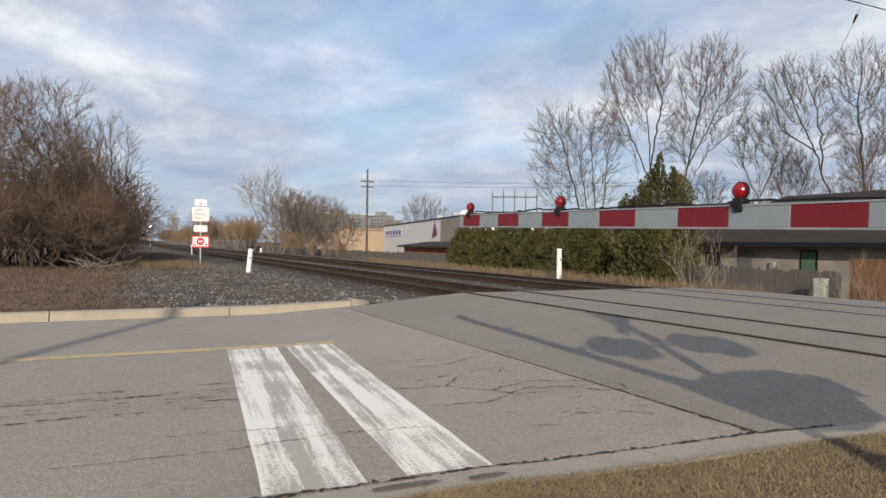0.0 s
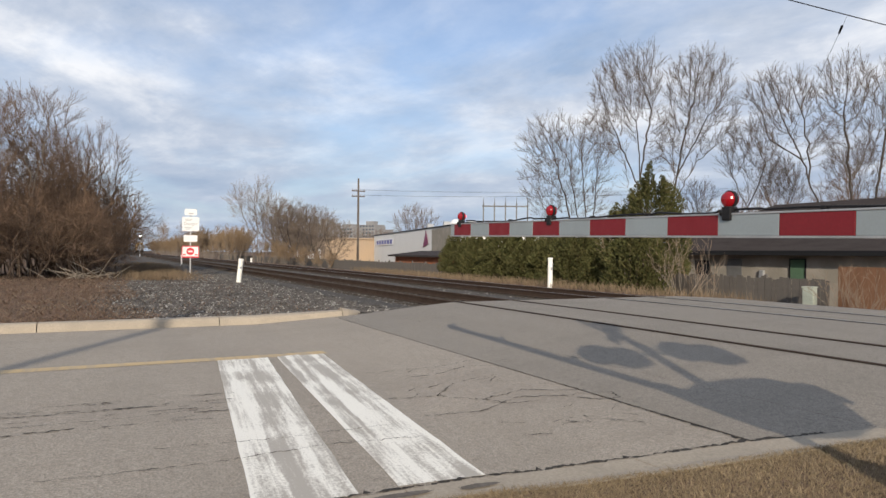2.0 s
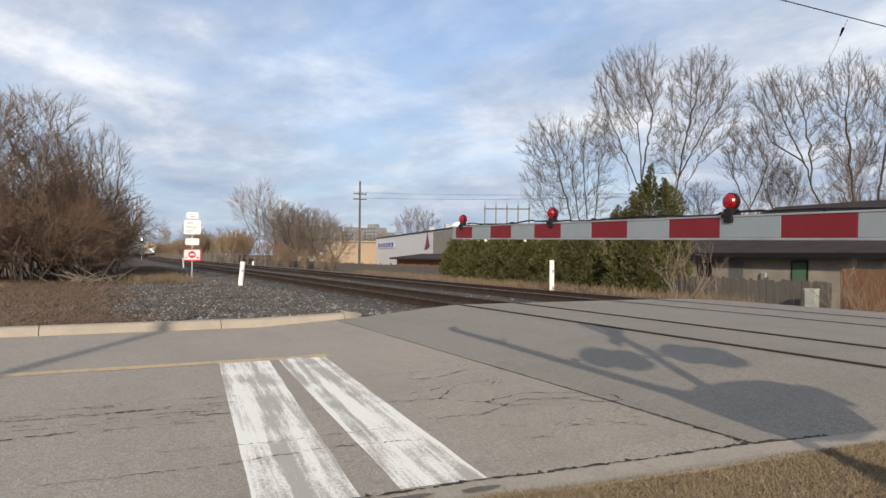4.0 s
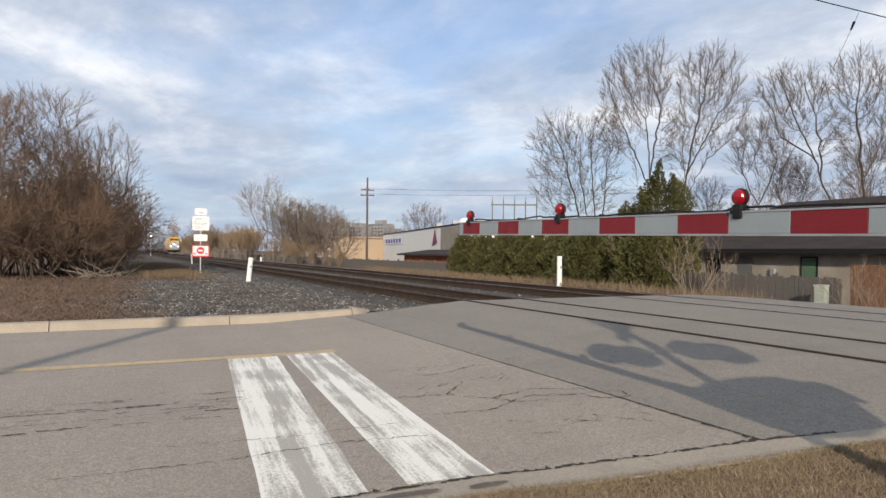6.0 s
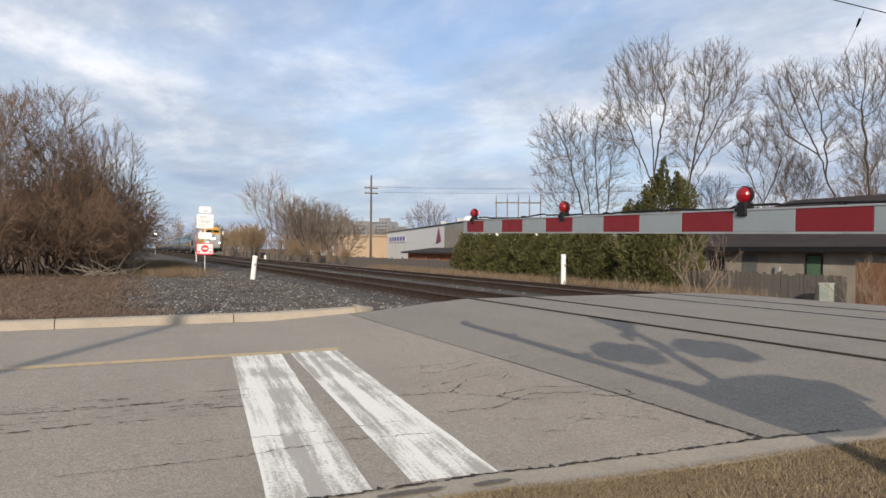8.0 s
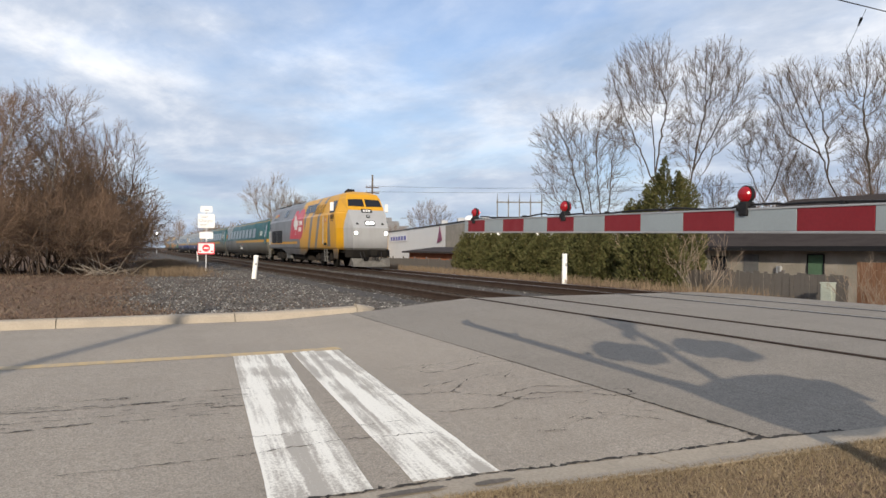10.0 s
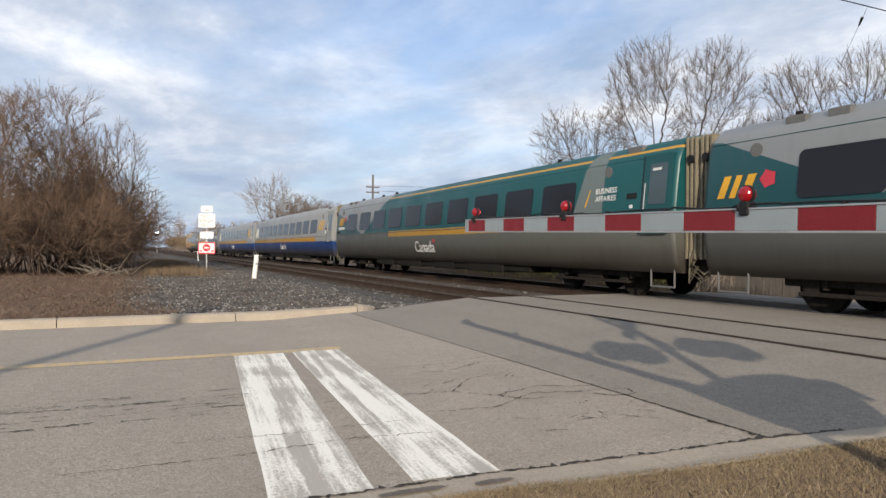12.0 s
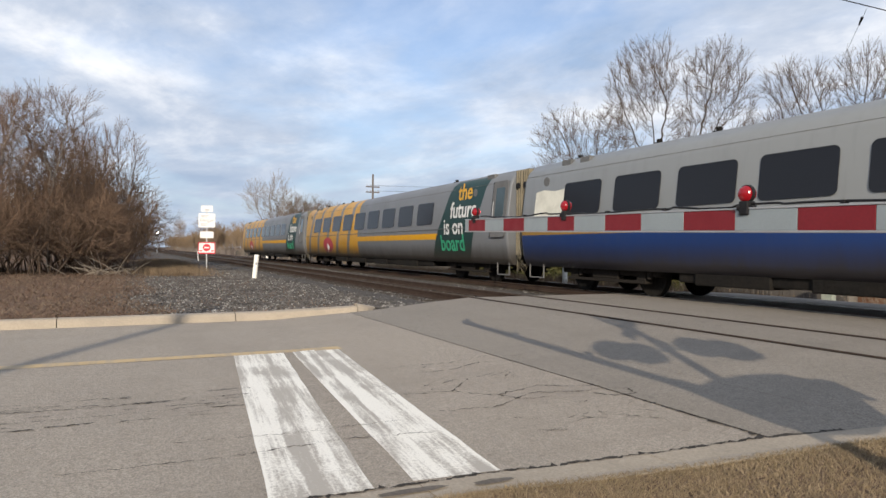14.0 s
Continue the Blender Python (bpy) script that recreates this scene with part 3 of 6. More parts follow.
def verge_stone(rnd):
    x = -13.7 - 30 * rnd.random() ** 1.3
    lo = 0.1 + 0.9 * noise.noise((x * 0.25, 1.0, 4)) + rnd.gauss(0, 0.35)
    y = rnd.uniform(lo, 6.0)
    return x, y, ground_z(x, y) + 0.01


def bed_stone(rnd):
    x = -13.6 - 45 * rnd.random() ** 1.4
    y = rnd.choice((rnd.uniform(5.2, 6.9), rnd.uniform(7.1, 10.8), rnd.uniform(8.8, 10.8), rnd.uniform(12.9, 15.2)))
    d = min(abs(y - TRACK_NEAR), abs(y - TRACK_TRAIN))
    return x, y, -0.19 if d < 1.4 else (-0.22 if d < 1.8 else -0.22 - (d - 1.8) * 0.2)


scatter_stones("gravel", "grey crushed stone spread beside the tracks", 19000, verge_stone, 0.036, STONES, 1)
scatter_stones("ballast", "dark crushed stone ballast between the rails", 14000, bed_stone, 0.04, STONES, 2)


def lawn_spot(rnd):
    y = rnd.uniform(1.0, 5.3) if rnd.random() < 0.93 else rnd.uniform(-3, 1)
    edge = road_east(y) + 0.31 + 0.06 * noise.noise((y * 2, 0, 9)) + 0.03 * noise.noise((y * 9, 0, 2))
    x = edge + 2.4 * rnd.random() ** 1.3
    return x, y, ground_z(x, y) - 0.005


def litter_spot(rnd):
    x = -13.62 - 24 * rnd.random() ** 1.2
    y = rnd.uniform(-14, 0.6 + 0.8 * noise.noise((x * 0.25, 1.0, 4)))
    if rnd.random() < 0.04:
        y = rnd.uniform(-2, 4.6)
    return x, y, ground_z(x, y)


def rank_spot(rnd):
    if rnd.random() < 0.5:
        x = rnd.uniform(-62, -31)
        y = rnd.gauss(1.9, 0.8) + 0.02 * (-31 - x)
    else:
        x = rnd.uniform(-46, -12)
        y = rnd.uniform(15.4, 20.5)
    return x, y, ground_z(x, y)


blades("verge_grass", "short dry straw-coloured grass beside the gutter", 120000, lawn_spot, 0.036, 0.0016, STRAW, 5, 1.1)
blades("leaf_litter", "brown dead leaves and matted grass under the thicket", 52000, litter_spot, 0.10, 0.007, LITTER, 6, 2.0)
blades("tall_grass", "tall dry brown grass beside the tracks", 26000, rank_spot, 0.38, 0.008, TALLGRASS, 7, 0.35)


# ---- trees ----
class Wood:
    """Collects tapered limbs as one skin."""

    def __init__(self):
        self.v, self.f = [], []

    def limb(self, pts, radii, sides):
        b0 = len(self.v)
        for k, p in enumerate(pts):
            d = (pts[min(k + 1, len(pts) - 1)] - pts[max(k - 1, 0)]).normalized()
            u = d.orthogonal().normalized()
            w = d.cross(u)
            for s in range(sides):
                a = 6.2832 * s / sides
                self.v.append(p + (u * math.cos(a) + w * math.sin(a)) * radii[k])
        for k in range(len(pts) - 1):
            for s in range(sides):
                a, c = b0 + k * sides + s, b0 + k * sides + (s + 1) % sides
                self.f.append((a, c, c + sides, a + sides))

    def mesh(self, name, material):
        me = bpy.data.meshes.new(name)
        me.from_pydata([tuple(p) for p in self.v], [], self.f)
        me.materials.append(material)
        me.polygons.foreach_set("use_smooth", [True] * len(me.polygons))
        return me


def grow(rnd, big, small, p, d, length, r, level, kids, lift, spread, wob, thin):
    """One limb with its side limbs. big takes trunk and first limbs, small the rest."""
    n = (7, 6, 5, 4, 3, 3)[level]
    pts, radii = [p.copy()], [r]
    d = d.copy()
    for k in range(n):
        d = (d + Vector((rnd.gauss(0, wob), rnd.gauss(0, wob), rnd.gauss(0, wob) + lift * (0.5 if level == 0 else 1)))).normalized()
        pts.append(pts[-1] + d * length / n)
        radii.append(max(thin, r * (1 - 0.72 * (k + 1) / n)))
    (big if level < 2 else small).limb(pts, radii, (8, 6, 4, 3, 3, 3)[level])
    if level >= len(kids):
        return
    for j in range(kids[level]):
        u = rnd.uniform(0.30 if level == 0 else 0.15, 1.0) if j else 1.0
        k = min(n - 1, int(u * n))
        q = pts[k].lerp(pts[k + 1], u * n - k) if u < 1 else pts[-1]
        ax = (pts[k + 1] - pts[k]).normalized()
        side = ax.orthogonal().normalized()
        side.rotate(Matrix.Rotation(rnd.uniform(0, 6.283), 3, ax))
        ang = rnd.uniform(0.6, 1.3) * spread
        nd = (ax * math.cos(ang) + side * math.sin(ang)).normalized()
        nl = length * (rnd.uniform(0.45, 0.72) if level < 2 else rnd.uniform(0.34, 0.56)) * (1.05 - 0.35 * u if level == 0 else 1)
        grow(rnd, big, small, q, nd, nl, max(thin, radii[k] * 0.62), level + 1, kids, lift, spread, wob, thin)


def make_tree(name, label, seed, height, stems, kids, spread, lift, wob, bark, twig, r=0.16, thin=0.008, fan=0.25, base=0.3, group=""):
    rnd = random.Random(seed)
    big, small = Wood(), Wood()
    for s in range(stems):
        a = rnd.uniform(0, 6.283) if stems > 1 else 0
        tilt = fan * rnd.uniform(0.4, 1.2) if stems > 1 else 0.03
        p = Vector((math.cos(a) * base * rnd.random(), math.sin(a) * base * rnd.random(), -0.25)) if stems > 1 else Vector((0, 0, -0.25))
        d = Vector((math.cos(a) * tilt, math.sin(a) * tilt, 1)).normalized()
        grow(rnd, big, small, p, d, height * rnd.uniform(0.52, 0.7), r * rnd.uniform(0.6, 1.1), 0, kids, lift, spread, wob, thin)
    t = thing(name, label, "tree" if height > 4 else "shrub", group=group)
    part("trunk", big.mesh("trunk", bark), bark, t)
    part("crown", small.mesh("crown", twig), twig, t)
    return t


def reach_tree(name, label, seed, stems, blobs, count, bark, twig, step=0.42, kill=0.62, tip=0.010, twigs=3, twig_long=1.35, lift=0.08, power=2.45, group=""):
    """A bare tree whose limbs grow out towards the light within its crown: stems are bent lines (x, z) or (x, y, z) up from the ground, blobs the crown's
    lobes (x, z, radius, half height), local x along the crown's breadth."""
    rng, rnd = np.random.RandomState(seed), random.Random(seed)
    share = np.array([b[2] * b[2] * b[3] for b in blobs])
    pts = []
    for (bx, bz, br, bh), n in zip(blobs, (1.5 * count * share / share.sum()).astype(int) + 12):
        d = rng.normal(size=(n, 3))
        d /= np.linalg.norm(d, axis=1)[:, None]
        d *= rng.uniform(0, 1, (n, 1)) ** 0.42
        pts.append(d * (br, br, bh) * 0.98 + (bx, 0, bz - 0.02 * bh))
    goal = np.concatenate(pts)
    node, parent = [], []
    for line in stems:
        line = [Vector(p) if len(p) == 3 else Vector((p[0], 0, p[1])) for p in line]
        last = -1
        for a, b in zip(line, line[1:]):
            n = max(1, int((b - a).length / step))
            for k in range(n):
                p = a.lerp(b, k / n) + Vector((rnd.gauss(0, 0.05), rnd.gauss(0, 0.05), 0))
                node.append(np.array(p)), parent.append(last)
                last = len(node) - 1
    P = np.array(node)
    d2 = ((goal[:, None, :] - P[None]) ** 2).sum(2)
    near, dist = d2.argmin(1), np.sqrt(d2.min(1))
    fork = [0] * len(node)
    for _ in range(90):
        live = dist > kill
        goal, near, dist = goal[live], near[live], dist[live]
        if not len(goal):
            break
        first, made = len(node), []
        for k in np.unique(near):
            if fork[k] > 3:
                continue
            way = goal[near == k] - node[k]
            way = (way / np.linalg.norm(way, axis=1)[:, None]).mean(0)
            way += rng.normal(size=3) * 0.05 + (0, 0, lift)
            q = node[k] + way / (np.linalg.norm(way) + 1e-6) * step
            fork[k] += 1
            node.append(q), parent.append(int(k)), fork.append(0), made.append(q)
        if not made:
            break
        e2 = ((goal[:, None, :] - np.array(made)[None]) ** 2).sum(2)
        arg, val = e2.argmin(1), np.sqrt(e2.min(1))
        better = val < dist
        near[better], dist[better] = arg[better] + first, val[better]
    n = len(node)
    kids = [[] for _ in range(n)]
    for k, p in enumerate(parent):
        if p >= 0:
            kids[p].append(k)
    r = [0.0] * n
    for k in range(n - 1, -1, -1):
        r[k] = max(tip * 1.25, sum(r[c] ** power for c in kids[k]) ** (1 / power)) if kids[k] else tip * 1.25
    big, small = Wood(), Wood()
    vec = [Vector(p) for p in node]
    stack = [(None, k) for k in range(n) if parent[k] < 0]
    while stack:
        start, k = stack.pop()
        line, rad = ([vec[start]], [min(r[start], r[k] * 1.25)]) if start is not None else ([], [])
        while True:
            line.append(vec[k]), rad.append(r[k])
            if not kids[k]:
                break
            order = sorted(kids[k], key=lambda c: -r[c])
            stack += [(k, c) for c in order[1:]]
            k = order[0]
        if len(line) > 1:
            thick = max(rad)
            (big if thick > tip * 4 else small).limb(line, rad, 8 if thick > 0.09 else 5 if thick > tip * 4 else 3)
    # fine sprays fan out of the thin limbs, away from the heart of the crown
    low = min(b[1] - b[3] for b in blobs)
    heart = Vector((sum(b[0] for b in blobs) / len(blobs), 0, low - 0.15 * low))
    for k in range(n):
        if r[k] > tip * 4.0 or parent[k] < 0 or vec[k].z < low * 0.8:
            continue
        ax = (vec[k] - vec[parent[k]]).normalized()
        out = (vec[k] - heart).normalized()
        for _ in range(twigs if kids[k] else twigs + 1):
            d = (ax * 0.6 + out * 0.7 + Vector((rnd.gauss(0, 0.38), rnd.gauss(0, 0.38), rnd.gauss(0.08, 0.30)))).normalized()
            h = twig_long * rnd.uniform(0.3, 1.0)
            e = (d + Vector((rnd.gauss(0, 0.1), rnd.gauss(0, 0.1), 0.16))).normalized()
            mid, end = vec[k] + d * h * 0.5, vec[k] + (d + e) * h * 0.5
            small.limb([vec[k], mid, end], [tip, tip * 0.8, tip * 0.5], 3)
            for q, g in ((vec[k].lerp(mid, 0.6), 0.5), (mid, 0.5), (mid.lerp(end, 0.5), 0.4)):
                f = (d + Vector((rnd.gauss(0, 0.42), rnd.gauss(0, 0.42), rnd.gauss(0.1, 0.3)))).normalized()
                small.limb([q, q + f * h * g * rnd.uniform(0.6, 1.1)], [tip * 0.7, tip * 0.45], 3)
    t = thing(name, label, "tree", group=group)
    part("trunk", big.mesh("trunk", bark), bark, t)
    part("crown", small.mesh("crown", twig), twig, t)
    return t


def at(x, y, turn=0, s=1.0, dz=0.0):
    return Matrix.Translation((x, y, ground_z(x, y) + dz)) @ Matrix.Rotation(radians(turn), 4, "Z") @ Matrix.Scale(s, 4)


def put(t, m):
    t.matrix_basis = m
    return t


def again(t, m, label=""):
    o = copy_thing(t, m)
    o.scale = m.to_scale()
    if label:
        tagged(o, label)
    return o


# behind the hedge and the bungalow
G = "bare trees behind the hedge"
ACROSS = 64.2
clump = put(reach_tree("bare_tree", "leafless tree of several fanned stems behind the hedge", 35,
                       [[(-0.5, -0.3), (-0.9, 4), (-2.0, 8.5), (-2.6, 10.5)], [(-0.2, 0.2, -0.3), (-0.4, 0.4, 5), (-1.3, 0.5, 10.0)], [(0.1, -0.3), (0.1, 5), (-0.3, 10.5)], [(0.5, -0.2, -0.3), (0.6, -0.3, 5), (0.9, -0.4, 10)], [(-0.8, -0.3), (-1.8, 4), (-3.6, 6.6)]],
                       [(-2.4, 9.9, 2.7, 3.3), (0.7, 10.0, 1.8, 3.2), (-3.7, 7.6, 1.6, 1.9), (-0.6, 6.8, 2.4, 2.2), (-2.8, 6.2, 1.6, 1.6)], 900, BARK_GREY, TWIG_GREY, group=G), at(-40.9, 32.6, ACROSS))
maple = put(reach_tree("bare_tree", "tall leafless grey tree with many upright limbs behind the hedge", 11,
                       [[(0, -0.3), (-0.2, 4), (-0.7, 8.3), (-1.1, 13.0)], [(-0.4, 6.5), (-1.6, 9.3), (-2.8, 12.0)], [(-0.7, 8.3), (-0.2, 11.5), (0.2, 14.0)], [(-0.2, -0.3), (-1.0, 4.5), (-1.6, 7.0), (-1.9, 10.0)]],
                       [(-1.9, 14.8, 2.7, 3.4), (-3.0, 11.9, 1.9, 2.6), (-0.4, 15.9, 1.6, 2.6), (0.6, 11.5, 1.2, 2.4)], 1000, BARK_GREY, TWIG_GREY, group=G), at(-38.7, 37.0, ACROSS))
ash = put(reach_tree("bare_tree", "tall leafless tree with a broad fan of branches", 23,
                     [[(0, -0.3), (0.3, 5), (0.6, 8.3), (1.3, 12.0), (2.0, 14.5)], [(0.5, 6.5), (2.2, 9.6), (4.4, 11.4)], [(0.5, 7.5), (0.3, 10.5), (0.6, 13.0)], [(0.7, 8.5), (2.0, 11.0), (3.2, 13.5)]],
                     [(2.2, 15.3, 2.7, 2.8), (1.6, 12.2, 2.3, 2.4), (4.2, 12.6, 1.4, 2.8), (0.4, 9.8, 1.5, 1.6)], 1000, BARK_GREY, TWIG_GREY, group=G), at(-38.1, 38.4, ACROSS))
small_elm = put(reach_tree("bare_tree", "small leafless tree standing behind the bungalow roof", 41,
                           [[(0, -0.3), (0, 5), (-0.2, 8.0)], [(0, 5.5), (-1.0, 7.6), (-1.5, 9.0)], [(0, 6.0), (0.8, 8.2), (1.3, 9.6)]],
                           [(-0.1, 9.9, 2.1, 2.2), (1.0, 8.6, 1.3, 1.2), (-1.2, 8.8, 1.2, 1.2)], 330, BARK_GREY, TWIG_GREY, group=G), at(-33.3, 41.5, ACROSS))
leaner = put(reach_tree("bare_tree", "leafless tree with a dark leaning trunk behind the bungalow", 47,
                        [[(0.3, -0.3), (-0.5, 5), (-1.7, 8.4), (-2.9, 10.9)], [(-1.2, 7.0), (-1.3, 9.5), (-1.7, 11.5)], [(-1.7, 8.4), (-3.2, 9.4), (-4.2, 10.0)]],
                        [(-3.2, 12.0, 2.1, 2.0), (-3.6, 9.8, 1.5, 1.5), (-1.8, 12.3, 1.1, 1.4), (-0.9, 9.6, 1.3, 1.6)], 640, BARK_GREY, TWIG_GREY, power=2.1, group=G), at(-26.9, 40.8, ACROSS))
forked = put(reach_tree("bare_tree", "leafless tree with dark forked trunks behind the bungalow", 59,
                        [[(0, -0.3), (-0.2, 5), (-0.4, 9.2), (-0.8, 11.7)], [(-0.3, 6.5), (0.7, 9.0), (1.2, 10.5)], [(0.4, -0.3), (1.2, 5), (1.9, 9.5), (2.3, 11.5)], [(-0.2, 7.0), (-1.3, 9.4)]],
                        [(-0.7, 12.8, 1.9, 2.3), (0.8, 11.0, 1.6, 2.6), (2.3, 12.4, 2.1, 2.6), (-1.4, 10.2, 1.0, 1.6), (0.4, 8.8, 1.8, 1.4)], 900, BARK_GREY, TWIG_GREY, power=2.1, group=G), at(-26.2, 42.3, ACROSS))
again(leaner, at(-20.5, 43.0, 240, 0.95), "leafless tree with a dark leaning trunk further along")
again(maple, at(-16.5, 44.0, 120, 0.72))
for x, y, a, s in ((-35.5, 48.0, 30, 0.85), (-31.0, 50.0, 100, 0.9), (-26.0, 51.0, 200, 0.9), (-43.0, 47.0, 300, 0.75), (-22.0, 51.0, 20, 0.9), (-39.0, 52.0, 250, 0.9)):
    again(small_elm, at(x, y, a, s), "low leafless tree among others behind the bungalow")

# thicket beside the tracks
G = "bare thicket beside the tracks"
tall = put(reach_tree("bare_tree", "tall leafless tree with a pale trunk rising out of the thicket", 51,
                      [[(0, -0.3), (0, 2.4), (0.1, 4.4), (-0.2, 6.2)], [(0.05, 3.2), (0.6, 5.2), (1.0, 6.8)], [(-0.3, -0.3), (-0.6, 2.5), (-1.2, 5.2)]],
                      [(0.0, 6.5, 1.7, 1.7), (-1.1, 5.6, 1.5, 1.6), (1.2, 6.9, 1.0, 1.2), (0.4, 4.6, 1.6, 1.2)], 560, BARK_PALE, TWIG_BROWN, step=0.32, kill=0.48, tip=0.007, twig_long=1.0, group=G), at(-33.8, -3.2, ACROSS))
upright = put(reach_tree("bare_tree", "slender leafless trees with upright stems in the thicket", 55,
                         [[(-0.6, -0.3), (-0.5, 3), (-0.6, 5.4)], [(0.2, -0.3), (0.3, 3), (0.4, 6.2)], [(0.6, -0.3), (0.9, 3), (1.3, 5.8)]],
                         [(-0.4, 5.8, 1.0, 1.8), (0.5, 6.4, 0.8, 1.8), (1.3, 6.0, 0.7, 1.5), (0.2, 3.6, 1.6, 1.5)], 420, BARK_BROWN, TWIG_BROWN, step=0.32, kill=0.48, tip=0.007, twig_long=1.0, lift=0.4, group=G), at(-40.4, -0.8, ACROSS))
bush = put(make_tree("bare_shrub", "dense leafless brown shrub of many thin stems", 63, 4.9, 16, (7, 6, 4), 0.6, 0.04, 0.14, BARK_BROWN, TWIG_BROWN, 0.04, 0.006, 0.36, 1.1, group=G), at(-34.5, -2.2))
bush2 = put(make_tree("bare_shrub", "tangled leafless brown shrub with arching twigs", 75, 4.4, 18, (7, 6, 4), 0.75, -0.01, 0.17, BARK_BROWN, TWIG_BROWN, 0.036, 0.006, 0.42, 1.2, group=G), at(-31.5, -3.6))
for x, y, a, s, k in ((-38, -0.8, 30, 0.95, 0), (-42, -1.1, 80, 1.15, 1), (-46, -1.6, 140, 1.25, 0), (-52, -2.4, 200, 1.2, 1), (-37, -3.4, 250, 1.3, 1), (-41, -2.4, 310, 1.4, 0),
                      (-30.5, -5.6, 15, 0.9, 0), (-33.5, -6.6, 65, 1.0, 1), (-36.5, -5.4, 115, 1.15, 0), (-46, -3.2, 165, 1.25, 1), (-29.5, -7.8, 215, 0.95, 1), (-58, -3.0, 265, 1.2, 0),
                      (-31.5, -9.2, 320, 1.0, 0), (-66, -3.6, 15, 1.15, 1), (-76, -4.0, 95, 1.2, 0), (-90, -4.2, 170, 1.2, 1), (-110, -4.6, 10, 1.3, 0), (-135, -4.8, 70, 1.4, 1),
                      (-33.2, -1.6, 190, 0.6, 0), (-36.0, -0.4, 270, 0.6, 1), (-35, -8.6, 10, 1.1, 0)):
    again((bush, bush2)[k], at(x, y, a, s))
for x, y, a, s, k in ((-46, 44, 0, 1.5, 0), (-42, 46, 50, 1.6, 1), (-38, 45, 100, 1.5, 0), (-34, 47, 150, 1.7, 1), (-30, 46, 200, 1.7, 0), (-26, 47, 250, 1.8, 1), (-22, 46, 300, 1.8, 0), (-18, 47, 350, 1.8, 1)):
    tagged(again((bush, bush2)[k], at(x, y, a, s), "tall leafless brown shrub behind the bungalow"), group="shrubs behind the bungalow")
for x, y, a, s in ((-31.0, -5.0, 110, 0.92), (-30.2, -7.4, 220, 0.95), (-36.5, -5.0, 20, 1.0), (-42, -3.0, 160, 0.95)):
    again(tall, at(x, y, a, s))
for x, y, a, s in ((-38.5, -2.2, 110, 0.95), (-44, -2.2, 220, 0.95), (-52, -2.6, 40, 1.0)):
    again(upright, at(x, y, a, s))

# fallen pale branches at the foot of the thicket
FALLEN = thing("fallen_branches", "heap of pale dead branches at the foot of the thicket", "branches", pose(-31.6, -1.0, ground_z(-31.6, -1.0)))
rnd = random.Random(17)
for k in range(26):
    w = Wood()
    a, l = rnd.uniform(0, 6.283), rnd.uniform(0.7, 1.7)
    p = Vector((rnd.gauss(0, 0.35), rnd.gauss(0, 0.6), 0.02))
    d = Vector((math.cos(a) * 0.5, math.sin(a), rnd.uniform(0.05, 0.6))).normalized()
    w.limb([p, p + d * l * 0.5 + Vector((0, 0, 0.05)), p + d * l], [0.022, 0.016, 0.006], 5)
    part("branch", w.mesh("branch", BARK_PALE), BARK_PALE, FALLEN)

# beyond the tracks, further off
G = "bare trees along the far side of the tracks"
willow = put(reach_tree("bare_tree", "pale tan leafless tree with a wide open crown", 81,
                        [[(-0.4, -0.3), (-0.9, 4), (-2.6, 8.5), (-3.6, 10.5)], [(0, -0.3), (0, 5), (-0.6, 9.5)], [(0.3, -0.3), (0.8, 4.5), (1.6, 9.0)], [(0.5, -0.3), (1.8, 4.5), (3.2, 8.0)]],
                        [(-2.3, 8.9, 2.2, 2.9), (0.4, 9.4, 2.2, 2.9), (2.6, 7.6, 1.9, 2.6), (0.2, 6.6, 2.4, 1.6)], 480, BARK_PALE, TWIG_TAN, step=0.5, kill=0.8, tip=0.012, twig_long=1.8, lift=0.35, group=G), at(-100, 19.5, ACROSS))
far_tree = put(reach_tree("bare_tree", "leafless brown tree with a dense rounded crown", 93,
                          [[(0, -0.3), (0, 2.5), (0, 5.5)], [(0, 2.2), (-1.4, 4.2), (-2.2, 5.8)], [(0, 2.4), (1.4, 4.4), (2.2, 6.0)], [(0, 0, 2.3), (0.3, 1.3, 4.4), (0.4, 2.0, 6.0)], [(0, 0, 2.3), (-0.3, -1.3, 4.4), (-0.4, -2.0, 6.0)]],
                          [(0, 5.9, 3.9, 3.4), (0, 3.2, 2.6, 1.4)], 620, BARK_GREY, TWIG_DUN, step=0.5, kill=0.75, tip=0.012, twigs=3, twig_long=1.3, group=G), at(-92, 20.5, ACROSS))
